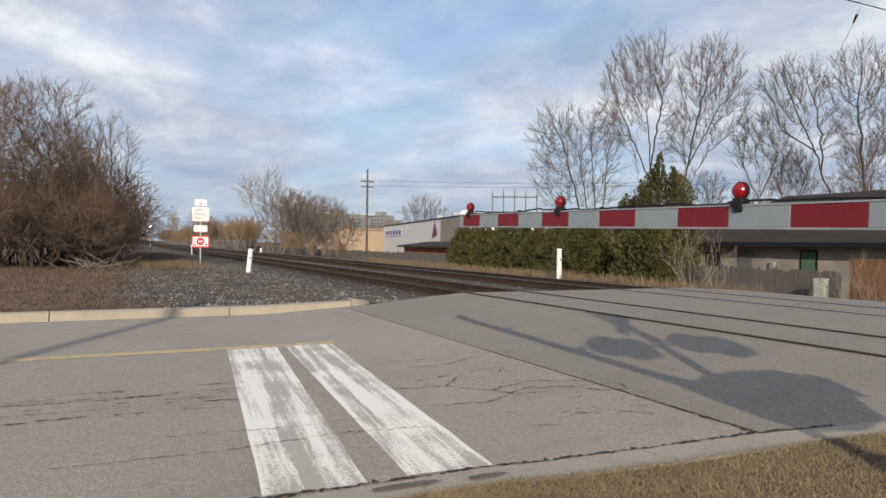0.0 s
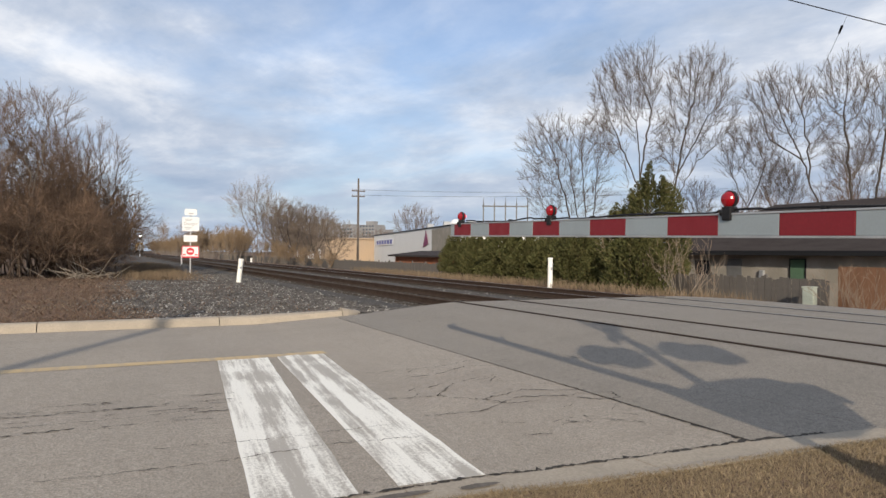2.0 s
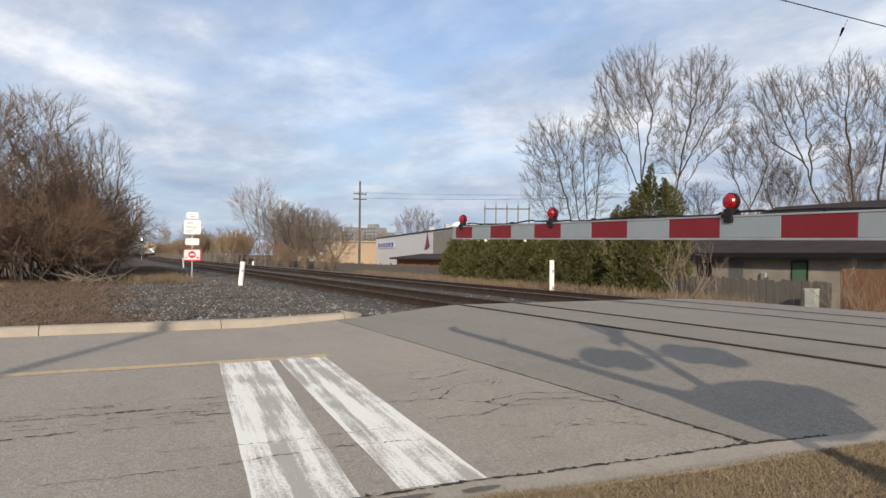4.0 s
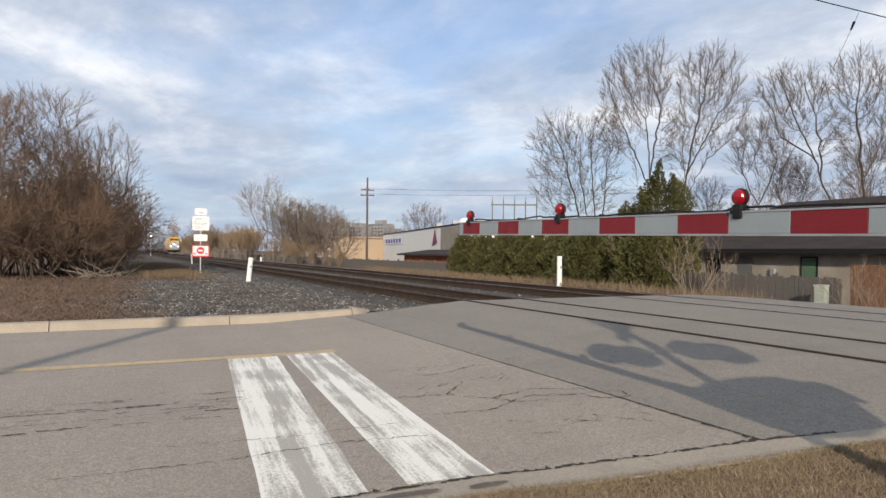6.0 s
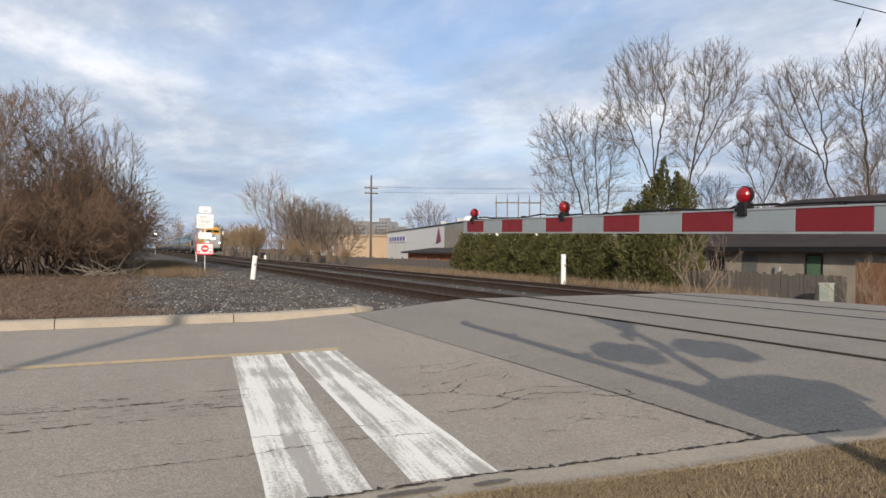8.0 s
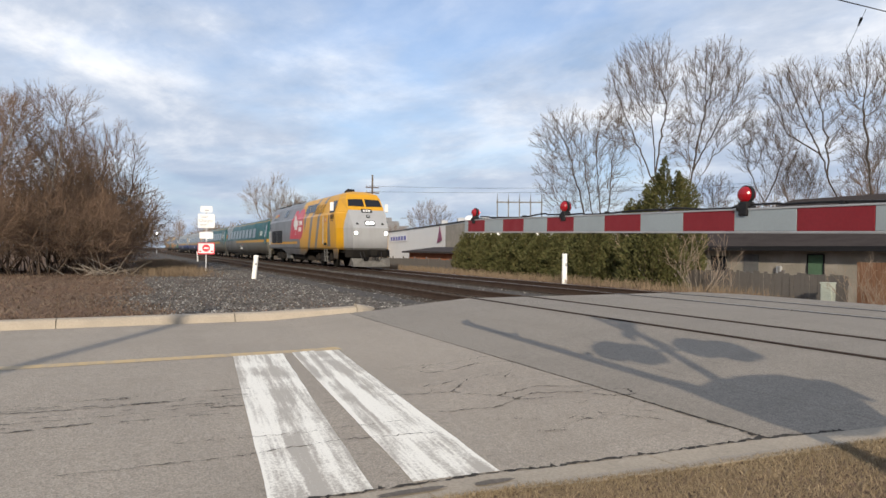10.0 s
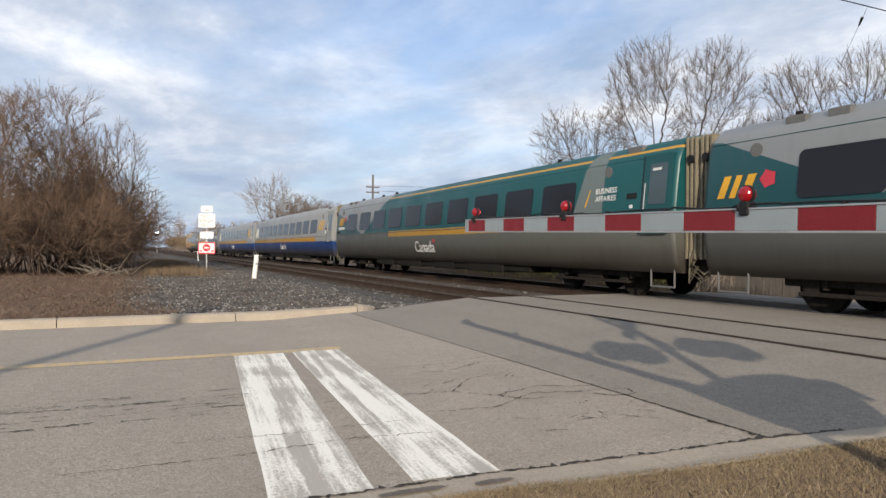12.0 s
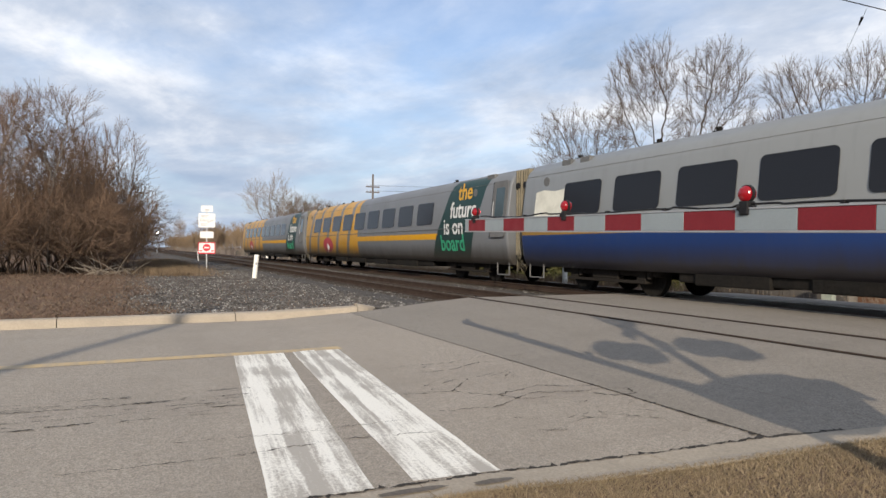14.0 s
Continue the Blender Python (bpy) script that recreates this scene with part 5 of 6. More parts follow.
def dress_coach(c, kind):
    if kind in ("business", "teal", "blue"):
        lettering("Canada", 0.62 if kind != "business" else 0.5, LOGO_WHITE, c, on_side(-13.45 if kind != "business" else -13.85, 0.96, 0.002), "wordmark", "white lettering")
        f = part("flag_mark", plate([(-0.07, 0), (0.12, 0), (0.12, 0.1), (-0.07, 0.1)], "z", 0.003), LOGO_RED, c)
        f.matrix_basis = on_side(-12.55 if kind != "business" else -13.05, 1.34, 0.002)
    if kind == "business":
        lettering("BUSINESS\nAFFAIRES", 0.22, LOGO_WHITE, c, on_side(-3.15, 2.36, 0.003), "class_mark", "white lettering")
        o = part("class_stroke", plate([(0, 0), (0.06, 0), (0.22, 0.42), (0.18, 0.42)], "z", 0.003), LOGO_YELLOW, c)
        o.matrix_basis = on_side(-4.0, 2.1, 0.003)
        o = part("access_mark", plate(rounded(0.26, 0.30, 0.02), "z", 0.003), LOGO_WHITE, c)
        o.matrix_basis = on_side(-0.95, 2.95, 0.02)
        logo_bars(c, -25.1, 2.30, 0.82, (LOGO_YELLOW, LOGO_RED))
    if kind == "teal":
        logo_bars(c, -24.9, 2.48, 0.78, (LOGO_YELLOW, LOGO_RED))
        for k in range(9):
            o = part("small_print", plate([(0, 0), (0.09, 0), (0.09, 0.14), (0, 0.14)], "z", 0.003), LOGO_WHITE, c)
            o.matrix_basis = on_side(-24.95 + 0.125 * k, 2.06)
        o = part("grille", plate(rounded(0.62, 0.12, 0.02), "z", 0.004), BLACK, c)
        o.matrix_basis = on_side(-24.95, 1.92)
        lettering("BUSINESS\nAFFAIRES", 0.19, LOGO_WHITE, c, on_side(-2.65, 2.45, 0.003), "class_mark", "white lettering")
        o = part("class_stroke", plate([(0, 0), (0.06, 0), (0.22, 0.42), (0.18, 0.42)], "z", 0.003), LOGO_YELLOW, c)
        o.matrix_basis = on_side(-3.45, 2.15, 0.003)
        o = part("access_mark", plate(rounded(0.26, 0.30, 0.02), "z", 0.003), LOGO_WHITE, c)
        o.matrix_basis = on_side(-0.95, 2.98, 0.02)
        o = part("notice", plate(rounded(0.12, 0.08, 0.02), "z", 0.003), LOGO_WHITE, c)
        o.matrix_basis = on_side(-1.72, 2.08)
        o = part("number_panel", plate(rounded(0.34, 0.14, 0.03), "z", 0.003), BLACK, c)
        o.matrix_basis = on_side(-1.72, 2.32)
    if kind == "blue":
        logo_bars(c, -3.3, 2.42, 1.12, (LOGO_YELLOW, None))
        o = part("number_panel", plate(rounded(0.34, 0.14, 0.03), "z", 0.003), BLACK, c)
        o.matrix_basis = on_side(-1.72, 2.20)
        o = part("notice", plate(rounded(0.26, 0.20, 0.01), "z", 0.003), LOGO_WHITE, c)
        o.matrix_basis = on_side(-1.72, 2.0)
        o = part("patch_panel", plate([(-0.72, -0.40), (-0.2, -0.36), (0.3, -0.42), (0.74, -0.38), (0.72, 0.40), (0.2, 0.36), (-0.3, 0.42), (-0.70, 0.38)], "z", 0.004), LOGO_CREAM, c, "pale cream patch on the side")
        o.matrix_basis = on_side(-24.1, 2.30)
    if kind == "future":
        for word, x, z, col in (("the", -3.35, 2.78, LOGO_YELLOW), ("future", -3.4, 2.17, LOGO_WHITE), ("is on", -4.05, 1.60, LOGO_WHITE), ("board", -4.15, 1.02, LOGO_GREEN)):
            lettering(word, 0.80, col, c, on_side(x, z, 0.004), "slogan_word", "", 0.0, 0.012)
        o = part("leaf_mark", plate(LEAF_SMALL, "z", 0.003), LOGO_WHITE, c)
        o.matrix_basis = on_side(-20.3, 1.08)


def leaf(s):
    """Outline of an eleven-pointed leaf with a stem, one metre high at s = 1."""
    half = [(0.0, 0.60), (0.09, 0.42), (0.20, 0.47), (0.15, 0.20), (0.28, 0.32), (0.33, 0.24), (0.47, 0.27), (0.42, 0.12), (0.50, 0.06), (0.26, -0.13), (0.29, -0.22), (0.03, -0.18), (0.03, -0.46)]
    return [(x * s, y * s) for x, y in half] + [(-x * s, y * s) for x, y in half[:0:-1]]


LEAF_SMALL = leaf(0.5)
LOGO_CREAM = weathered("cream_patch", (0.62, 0.61, 0.53), 0.6, 12, 2, 0.06, bump=0)
LOCO_SIDE = [(1.42, 1.02), (1.50, 1.12), (1.52, 2.2), (1.52, 3.02), (1.44, 3.14), (1.16, 3.88), (1.0, 4.12), (0.7, 4.27), (0.3, 4.33)]


def loco_pose(x, z, out=0.004):
    y = float(np.interp(z, [p[1] for p in LOCO_SIDE], [p[0] for p in LOCO_SIDE])) + out
    tilt = 0 if z < 3.0 else math.degrees(math.atan2(1.44 - 1.16, 0.66))
    return pose(x, -y, z, 90 - tilt, 0, 0)


PLOUGH = weathered("dusty_plough_steel", (0.11, 0.105, 0.095), 0.8, 14, 2.5, 0.5, (0.05, 0.042, 0.035), 0.6)


def make_locomotive():
    t = thing("locomotive", "grey and yellow passenger diesel locomotive with a red anniversary mark", "locomotive")
    paint = paint_loco()
    ring = [(y, z) for y, z in LOCO_SIDE] + [(-y, z) for y, z in LOCO_SIDE[::-1]]
    rings = [[(0.46, y * 0.95, 1.02 + (z - 1.02) * 0.965) for y, z in ring], [(0.72, y, z) for y, z in ring], [(17.9, y, z) for y, z in ring]]
    # the cab: the roof falls and the cheeks draw in towards a raked nose
    front = {1.02: (19.5, 1.42), 1.12: (19.5, 1.5), 2.2: (19.45, 1.52), 3.02: (19.15, 1.50), 3.14: (19.1, 1.42), 3.88: (18.85, 1.15), 4.12: (18.8, 0.99), 4.27: (18.75, 0.7), 4.33: (18.7, 0.3)}
    nose = {1.02: (20.75, 0.92), 1.12: (20.85, 0.98), 2.2: (20.95, 1.0), 3.02: (20.28, 1.04), 3.14: (20.18, 1.04), 3.88: (19.52, 1.0), 4.12: (19.30, 0.9), 4.27: (19.05, 0.68), 4.33: (18.9, 0.3)}
    for tab in (front, nose):
        rings.append([(tab[abs(z)][0], (1 if y > 0 else -1) * tab[z][1], z - (0.04 if z > 4.2 and tab is nose else 0)) for y, z in ring])
    body = loft(rings, cap=False)
    body.verts.ensure_lookup_table()
    n = len(ring)
    body.faces.new([body.verts[k] for k in range(n)])
    last = [body.verts[len(rings) * n - n + k] for k in range(n)]
    h = n // 2
    for k in range(h - 1):
        body.faces.new((last[k], last[k + 1], last[n - 2 - k], last[n - 1 - k]))
    bmesh.ops.recalc_face_normals(body, faces=body.faces)
    part("body", body, paint, t)
    # side skirt between the bogies, and fuel tank
    for s in (-1, 1):
        sk = part("side_skirt", plate([(5.2, 1.06), (7.1, 0.70), (12.3, 0.66), (13.3, 1.06)], "y", 0.05), paint, t)
        sk.location = (0, s * 1.46 - 0.025, 0)
    rg = rounded(2.5, 0.62, 0.22)
    for s in (-1, 1):
        sk = part("front_skirt", plate([(18.75, 1.08), (18.95, 0.55), (19.6, 0.5), (19.7, 1.08)], "y", 0.05), paint, t)
        sk.location = (0, s * 1.44 - 0.025, 0)
    part("fuel_tank", loft([[(x, y, 0.60 + z) for y, z in rg] for x in (7.9, 11.4)]), UNDER_PALE, t, "dusty rounded fuel tank")
    part("battery_box", box(6.4, 7.7, -1.38, 1.38, 0.36, 1.0, 0.04), STEP_GREY, t)
    part("ballast_box", box(11.6, 12.1, -1.2, 1.2, 0.3, 0.9, 0.04), UNDER_PALE, t)
    part("underframe", box(0.7, 19.9, -1.2, 1.2, 0.85, 1.06, 0.02), UNDER, t)
    for x in (3.55, 15.6):
        make_bogie(t, x, 2.74, 0.51)
    # windows, grilles, louvres
    for x0, x1, z0, z1, nm in ((11.84, 12.84, 3.32, 3.86, "upper_window"), (12.94, 14.40, 3.32, 3.86, "upper_window"), (5.46, 6.42, 3.30, 3.86, "upper_window")):
        o = part(nm, plate(rounded(x1 - x0, (z1 - z0) * 1.08, 0.02, 1), "z", 0.01), GLASS_DARK, t)
        o.matrix_basis = loco_pose((x0 + x1) / 2, (z0 + z1) / 2)
    for x0, x1 in ((1.72, 3.42), (3.58, 5.42)):
        g = new("radiator_grille")
        g.parent = t
        g.matrix_basis = loco_pose((x0 + x1) / 2, 1.92)
        part("mesh_screen", plate(rounded(x1 - x0, 0.92, 0.02, 1), "z", 0.01), BLACK, g)
        fr = bmesh.new()
        for k in range(8):
            add_box(fr, -(x1 - x0) / 2, (x1 - x0) / 2, -0.40 + k * 0.115, -0.385 + k * 0.115, 0.01, 0.022)
        part("slat", fr, UNDER, g)
    lv = new("louvre_panel")
    lv.parent = t
    lv.matrix_basis = loco_pose(15.45, 3.47)
    part("backing", plate(rounded(1.92, 0.60, 0.02, 1), "z", 0.006), BLACK, lv)
    slat = plate(rounded(1.92, 0.03, 0.006, 1), "z", 0.02)
    slat_me = bpy.data.meshes.new("slat")
    slat.to_mesh(slat_me)
    slat_me.materials.append(LOGO_YELLOW)
    for k in range(10):
        o = new("slat", slat_me)
        o.parent, o.location = lv, (0, -0.26 + k * 0.058, 0.006)
    for s in (-1, 1):
        o = part("cab_window", plate([(-0.48, -0.36), (0.46, -0.36), (0.30, 0.36), (-0.40, 0.36)], "y", 0.01), GLASS_DARK, t)
        o.matrix_basis = pose(18.42, s * 1.335 - (0.01 if s > 0 else 0.004), 3.46, -22 if s < 0 else 22)
    # nose: two windscreens, number panel, lamps
    slope = math.degrees(math.atan2(20.18 - 19.52, 3.88 - 3.14))
    for s in (-1, 1):
        o = part("windscreen", plate([(s * 0.06, -0.12), (s * 0.98, -0.10), (s * 0.90, 0.42), (s * 0.06, 0.46)][::s], "x", 0.012), GLASS_DARK, t)
        o.matrix_basis = Matrix.Translation((19.862, 0, 3.50)) @ Matrix.Rotation(-radians(slope), 4, "Y")
    low = Matrix.Rotation(-radians(math.degrees(math.atan2(0.67, 0.82))), 4, "Y")

    def nose_at(z, y=0.0, out=0.0):
        x = 20.95 - (z - 2.2) * 0.67 / 0.82 if z > 2.2 else 20.85 + 0.1 * (z - 1.12) / 1.08
        return Matrix.Translation((x + out, y, z)) @ (low if z > 2.2 else Matrix.Identity(4))

    o = part("number_board", plate(rounded(0.62, 0.26, 0.03), "x", 0.012), BLACK, t)
    o.matrix_basis = nose_at(3.16)
    for k in (-1, 0, 1):
        d = part("number_bar", plate(rounded(0.11, 0.17, 0.03), "x", 0.004), LOGO_WHITE, o)
        d.location = (0.012, k * 0.15, 0)
    o = part("upper_lamp", tube((0, 0, 0), (0.03, 0, 0), 0.11, sides=20), BLACK, t)
    o.matrix_basis = nose_at(2.84)
    part("lens", tube((0.03, 0, 0), (0.036, 0, 0), 0.055, sides=16), GALV, o)
    o = part("headlight", plate(rounded(0.56, 0.30, 0.05), "x", 0.02), BLACK, t)
    o.matrix_basis = nose_at(2.46)
    for k in (-1, 1):
        d = part("lens", tube((0.02, k * 0.13, 0), (0.03, k * 0.13, 0), 0.09, sides=18), HEADLAMP, o)
    for s in (-1, 1):
        o = part("marker_lamp", tube((20.7, s * 0.72, 2.42), (20.80, s * 0.72, 2.40), 0.075, sides=16), BLACK, t)
        o = part("ditch_light", tube((20.88, s * 0.85, 1.92), (20.99, s * 0.85, 1.92), 0.10, sides=18), GALV, t)
        part("lens", tube((20.99, s * 0.85, 1.92), (21.0, s * 0.85, 1.92), 0.08, sides=18), HEADLAMP, o)
        o = part("mirror", box(-0.04, 0.04, -0.1, 0.1, -0.24, 0.24, 0.03), WHITE_PAINT, t, "white rear-view mirror")
        o.location = (18.95, s * 1.62, 3.42)
    # pilot, plough, coupler, steps
    pl = loft([[(20.9, -0.95, 1.02), (20.9, 0.95, 1.02), (20.75, 0.98, 0.62), (20.75, -0.98, 0.62)],
               [(20.5, -1.25, 1.02), (20.5, 1.25, 1.02), (20.4, 1.3, 0.62), (20.4, -1.3, 0.62)]])
    part("pilot", pl, UNDER, t)
    pp = [(-1.08, 0.56), (-0.45, 0.56), (-0.38, 0.42), (0.38, 0.42), (0.45, 0.56), (1.08, 0.56), (1.02, 0.12), (0, 0.10), (-1.02, 0.12)]
    part("plough", loft([[(20.95 + (0.22 if z < 0.4 else 0) + 0.12 * (1 - abs(y) / 1.38), y, z) for y, z in pp], [(20.75, y, z) for y, z in pp]]), PLOUGH, t, "dull steel snow plough")
    cp = box(20.7, 21.35, -0.16, 0.16, 0.72, 1.02, 0.04)
    add_box(cp, 21.2, 21.5, -0.2, 0.2, 0.68, 1.06, 0.05)
    part("coupler", cp, UNDER, t)
    for y in (-0.6, -0.4, 0.4, 0.6):
        pts = [Vector((20.9, y, 0.9)), Vector((21.1, y * 0.95, 0.6)), Vector((21.15, y * 0.7, 0.42)), Vector((21.05, y * 0.4, 0.6))]
        hs = Wood()
        hs.limb(pts, [0.028] * 4, 6)
        part("hose", hs.mesh("hose", BLACK), BLACK, t)
    for x in (17.35, 0.62):
        for s in (-1, 1):
            ld = bmesh.new()
            for k in (-0.24, 0.24):
                add_tube(ld, (x + k, s * 1.50, 1.05), (x + k, s * 1.46, 0.32), 0.03, sides=6)
            for k in range(3):
                add_box(ld, x - 0.24, x + 0.24, s * 1.46 - 0.08, s * 1.46 + 0.08, 0.34 + 0.25 * k, 0.37 + 0.25 * k)
            part("step_ladder", ld, STEP_GREY, t)
    for s in (-1, 1):
        for x in (16.95, 17.82, 0.80, 1.30):
            part("grab_rail", tube((x, s * 1.57, 1.35), (x, s * 1.57, 3.0 if x > 5 else 2.4), 0.022, sides=6), GALV if x != 17.82 else LOGO_YELLOW, t)
        d = part("cab_door", plate(rounded(0.78, 1.78, 0.05), "z", 0.012), paint_door_yellow, t, "yellow cab door")
        d.matrix_basis = pose(17.38, -1.525, 2.12, 90) if s < 0 else pose(17.38, 1.525, 2.12, -90)
        part("kick_plate", box(-0.32, 0.32, -0.86, -0.70, 0.012, 0.02), BLACK, d)
        part("roundel", tube((0.02, 0.62, 0.012), (0.02, 0.62, 0.018), 0.13, sides=18), LOGO_RED, d)
        part("roundel_mark", plate(rounded(0.09, 0.15, 0.03), "z", 0.004), LOGO_WHITE, d).location = (0.02, 0.62, 0.019)
    d = part("rear_door_pane", plate(rounded(0.34, 0.52, 0.05), "z", 0.01), GLASS_DARK, t)
    d.matrix_basis = loco_pose(1.05, 2.72)
    d = part("roundel", plate(rounded(0.2, 0.24, 0.09), "z", 0.006), LOGO_RED, t)
    d.matrix_basis = loco_pose(1.05, 2.15)
    # roof gear
    for x, w, l, hh in ((2.2, 0.9, 1.3, 0.08), (4.6, 0.9, 1.3, 0.08), (7.6, 0.75, 1.5, 0.14), (10.6, 0.5, 1.0, 0.10), (13.4, 0.6, 0.8, 0.12), (16.4, 0.3, 0.5, 0.12)):
        r = box(x - l / 2, x + l / 2, -w, w, 4.18, 4.20 + hh * 0.8, 0.02)
        if w > 0.8:
            add_tube(r, (x, 0, 4.2), (x, 0, 4.33), 0.58, sides=24)
        part("roof_hatch", r, UNDER, t)
    hn = bmesh.new()
    for k in range(3):
        add_tube(hn, (17.45, -0.35 + k * 0.16, 4.46), (17.95 - 0.06 * k, -0.35 + k * 0.16, 4.46), 0.04, 0.09, sides=10)
    add_box(hn, 17.5, 17.7, -0.45, 0.1, 4.28, 4.44)
    part("horn", hn, BLACK, t)
    # the anniversary mark and numbers
    o = part("leaf_mark", plate(leaf(1.38), "z", 0.003), LOGO_WHITE, t, "white maple leaf")
    o.matrix_basis = loco_pose(9.80, 2.61)
    lettering("YEARS", 0.40, LOGO_WHITE, t, loco_pose(11.13, 2.62), "lettering", "white lettering", 0.0, 0.012)
    lettering("ANS", 0.40, LOGO_WHITE, t, loco_pose(10.95, 2.20), "lettering", "white lettering", 0.0, 0.012)
    for k in range(3):
        o = part("number_bar", plate(rounded(0.17, 0.26, 0.05), "z", 0.003), BLACK, t)
        o.matrix_basis = loco_pose(18.42 + 0.23 * k, 2.86)
    o = part("small_print", plate(rounded(0.42, 0.06, 0.01), "z", 0.003), INK, t)
    o.matrix_basis = loco_pose(18.62, 2.66)
    for k in range(3):
        o = part("emblem_bar", plate([(k * 0.34 - 0.06, -0.14), (k * 0.34 + 0.12, -0.14), (k * 0.34 + 0.24, 0.14), (k * 0.34 + 0.06, 0.14)], "z", 0.003), LOGO_YELLOW, t)
        o.matrix_basis = loco_pose(1.85, 3.52)
    o = part("emblem_blot", tube((0, 0, 0), (0, 0, 0.003), 0.13, sides=7), LOGO_RED, t)
    o.matrix_basis = loco_pose(3.05, 3.58)
    for k in range(8):
        o = part("small_print", plate([(0, 0), (0.1, 0), (0.1, 0.11), (0, 0.11)], "z", 0.003), INK, t)
        o.matrix_basis = loco_pose(1.85 + 0.15 * k, 3.22)
    return t


paint_door_yellow = weathered("yellow_door_paint", P_YELLOW, 0.4, 20, 1.2, 0.08)
LOCO = make_locomotive()
TRAIN = [(LOCO, 0.0)]
PAINTS = {"business": paint_business(), "teal": paint_teal(), "blue": paint_blue(), "future": paint_future()}
LABELS = {"business": "teal and grey coach with a gold stripe behind the locomotive", "teal": "teal coach with grey lower side and thin gold line",
          "blue": "silver coach with blue lower side and yellow stripe", "future": "grey coach with yellow rear half and green slogan panel"}
MADE = {}
for k, kind in enumerate(("business", "teal", "blue", "blue", "future", "future")):
    if kind not in MADE:
        MADE[kind] = make_coach(kind, PAINTS[kind], LABELS[kind])
        dress_coach(MADE[kind], kind)
        TRAIN.append((MADE[kind], -25.91 * k))
    else:
        TRAIN.append((copy_thing(MADE[kind], Matrix.Identity(4)), -25.91 * k))


# ---- crossing gate ----
def make_gate():
    t = thing("crossing_gate", "lowered red and white striped railway crossing gate with red lamps", "crossing gate", pose(-0.62, 2.98, ground_z(-0.62, 2.98)))
    z0 = ground_z(-0.62, 2.98)
    f = bmesh.new()
    add_box(f, -0.42, 0.42, -0.42, 0.42, -0.1, 0.12, 0.03)
    part("footing", f, CONCRETE, t)
    mast = tube((0, 0.24, 0.1), (0, 0.10, 3.30), 0.06, sides=16)
    part("mast", mast, GALV, t)
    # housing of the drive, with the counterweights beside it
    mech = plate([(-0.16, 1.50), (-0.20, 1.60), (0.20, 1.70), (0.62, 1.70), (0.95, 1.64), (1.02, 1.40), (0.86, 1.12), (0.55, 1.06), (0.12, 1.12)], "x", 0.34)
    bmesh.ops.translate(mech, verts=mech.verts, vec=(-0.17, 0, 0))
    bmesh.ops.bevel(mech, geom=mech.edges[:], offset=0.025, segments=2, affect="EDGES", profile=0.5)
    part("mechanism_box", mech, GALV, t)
    part("junction_box", box(-0.08, 0.08, 0.18, 0.34, 0.62, 0.86, 0.03), GALV, t)
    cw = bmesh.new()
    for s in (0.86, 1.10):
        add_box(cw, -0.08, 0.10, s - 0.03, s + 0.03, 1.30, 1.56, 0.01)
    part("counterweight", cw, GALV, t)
    # the arm: from the pivot at about 1.45 m to its tip over the lane
    a, b = Vector((-0.62, 2.975, 1.205)), Vector((-6.43, 3.325, 1.330))
    d = (b - a).normalized()
    arm = new("gate_arm")
    arm.parent = t
    rx = Matrix(((d.x, -d.y, 0), (d.y, d.x, 0), (0, 0, 1))).to_4x4()
    tilt = Matrix.Rotation(-math.asin(d.z), 4, "Y")
    arm.matrix_basis = Matrix.Translation((0.62, -2.98, -z0)) @ Matrix.Translation(a) @ rx @ tilt
    length = (b - a).length
    h = 0.058
    x = length - 0.09
    part("tip", box(x, length, -0.016, 0.016, -h, h, 0.004), ARM_GREY, arm)
    red = True
    while x > 0.25:
        x1 = max(0.2, x - 0.407)
        part("red_stripe" if red else "white_stripe", box(x1 + 0.001, x - 0.001, -0.016, 0.016, -h, h, 0.003), ARM_RED if red else ARM_GREY, arm)
        x, red = x1, not red
    part("edge_strip", box(0.15, length, -0.020, 0.020, h, h + 0.010, 0.002), ARM_EDGE, arm)
    part("edge_strip", box(0.15, length, -0.020, 0.020, -h - 0.012, -h, 0.002), ARM_EDGE, arm)
    part("arm_root", box(-0.35, 0.6, -0.05, 0.05, -0.075, 0.085, 0.01), ARM_EDGE, arm)
    # the cable on top, in loops beside the lamps
    pts = []
    for u in np.linspace(0.3, length - 0.35, 150):
        near = min(abs(u - c) for c in (2.2, 4.0, 5.65))
        loop = 0.012 * math.sin(u * 95) if 0.12 < near < 0.42 else 0
        pts.append(Vector((u, 0.004 * math.sin(u * 9), h + 0.02 + abs(loop) + 0.006 * math.sin(u * 5))))
    cable = Wood()
    cable.limb(pts, [0.007] * len(pts), 5)
    part("cable", cable.mesh("cable", BLACK), BLACK, arm)
    for u in np.arange(0.8, length - 0.4, 0.62):
        part("cable_clip", box(u - 0.012, u + 0.012, -0.018, 0.018, h + 0.006, h + 0.030, 0.003), BLACK, arm)
    for u, s, lit in ((2.0, 0.88, 1), (3.84, 0.86, 0), (5.58, 0.84, 1)):
        lamp = new("lamp")
        lamp.parent = arm
        lamp.location = (u, 0, h + 0.012)
        lamp.scale = (s, s, s)
        br = bmesh.new()
        add_box(br, -0.035, 0.035, -0.035, 0.035, -0.05, 0.04, 0.008)
        add_box(br, -0.06, 0.06, -0.02, 0.02, -0.01, 0.012, 0.004)
        add_tube(br, (-0.03, -0.02, 0.0), (0.05, 0.03, 0.0), 0.02, sides=8)
        part("bracket", br, BLACK, lamp)
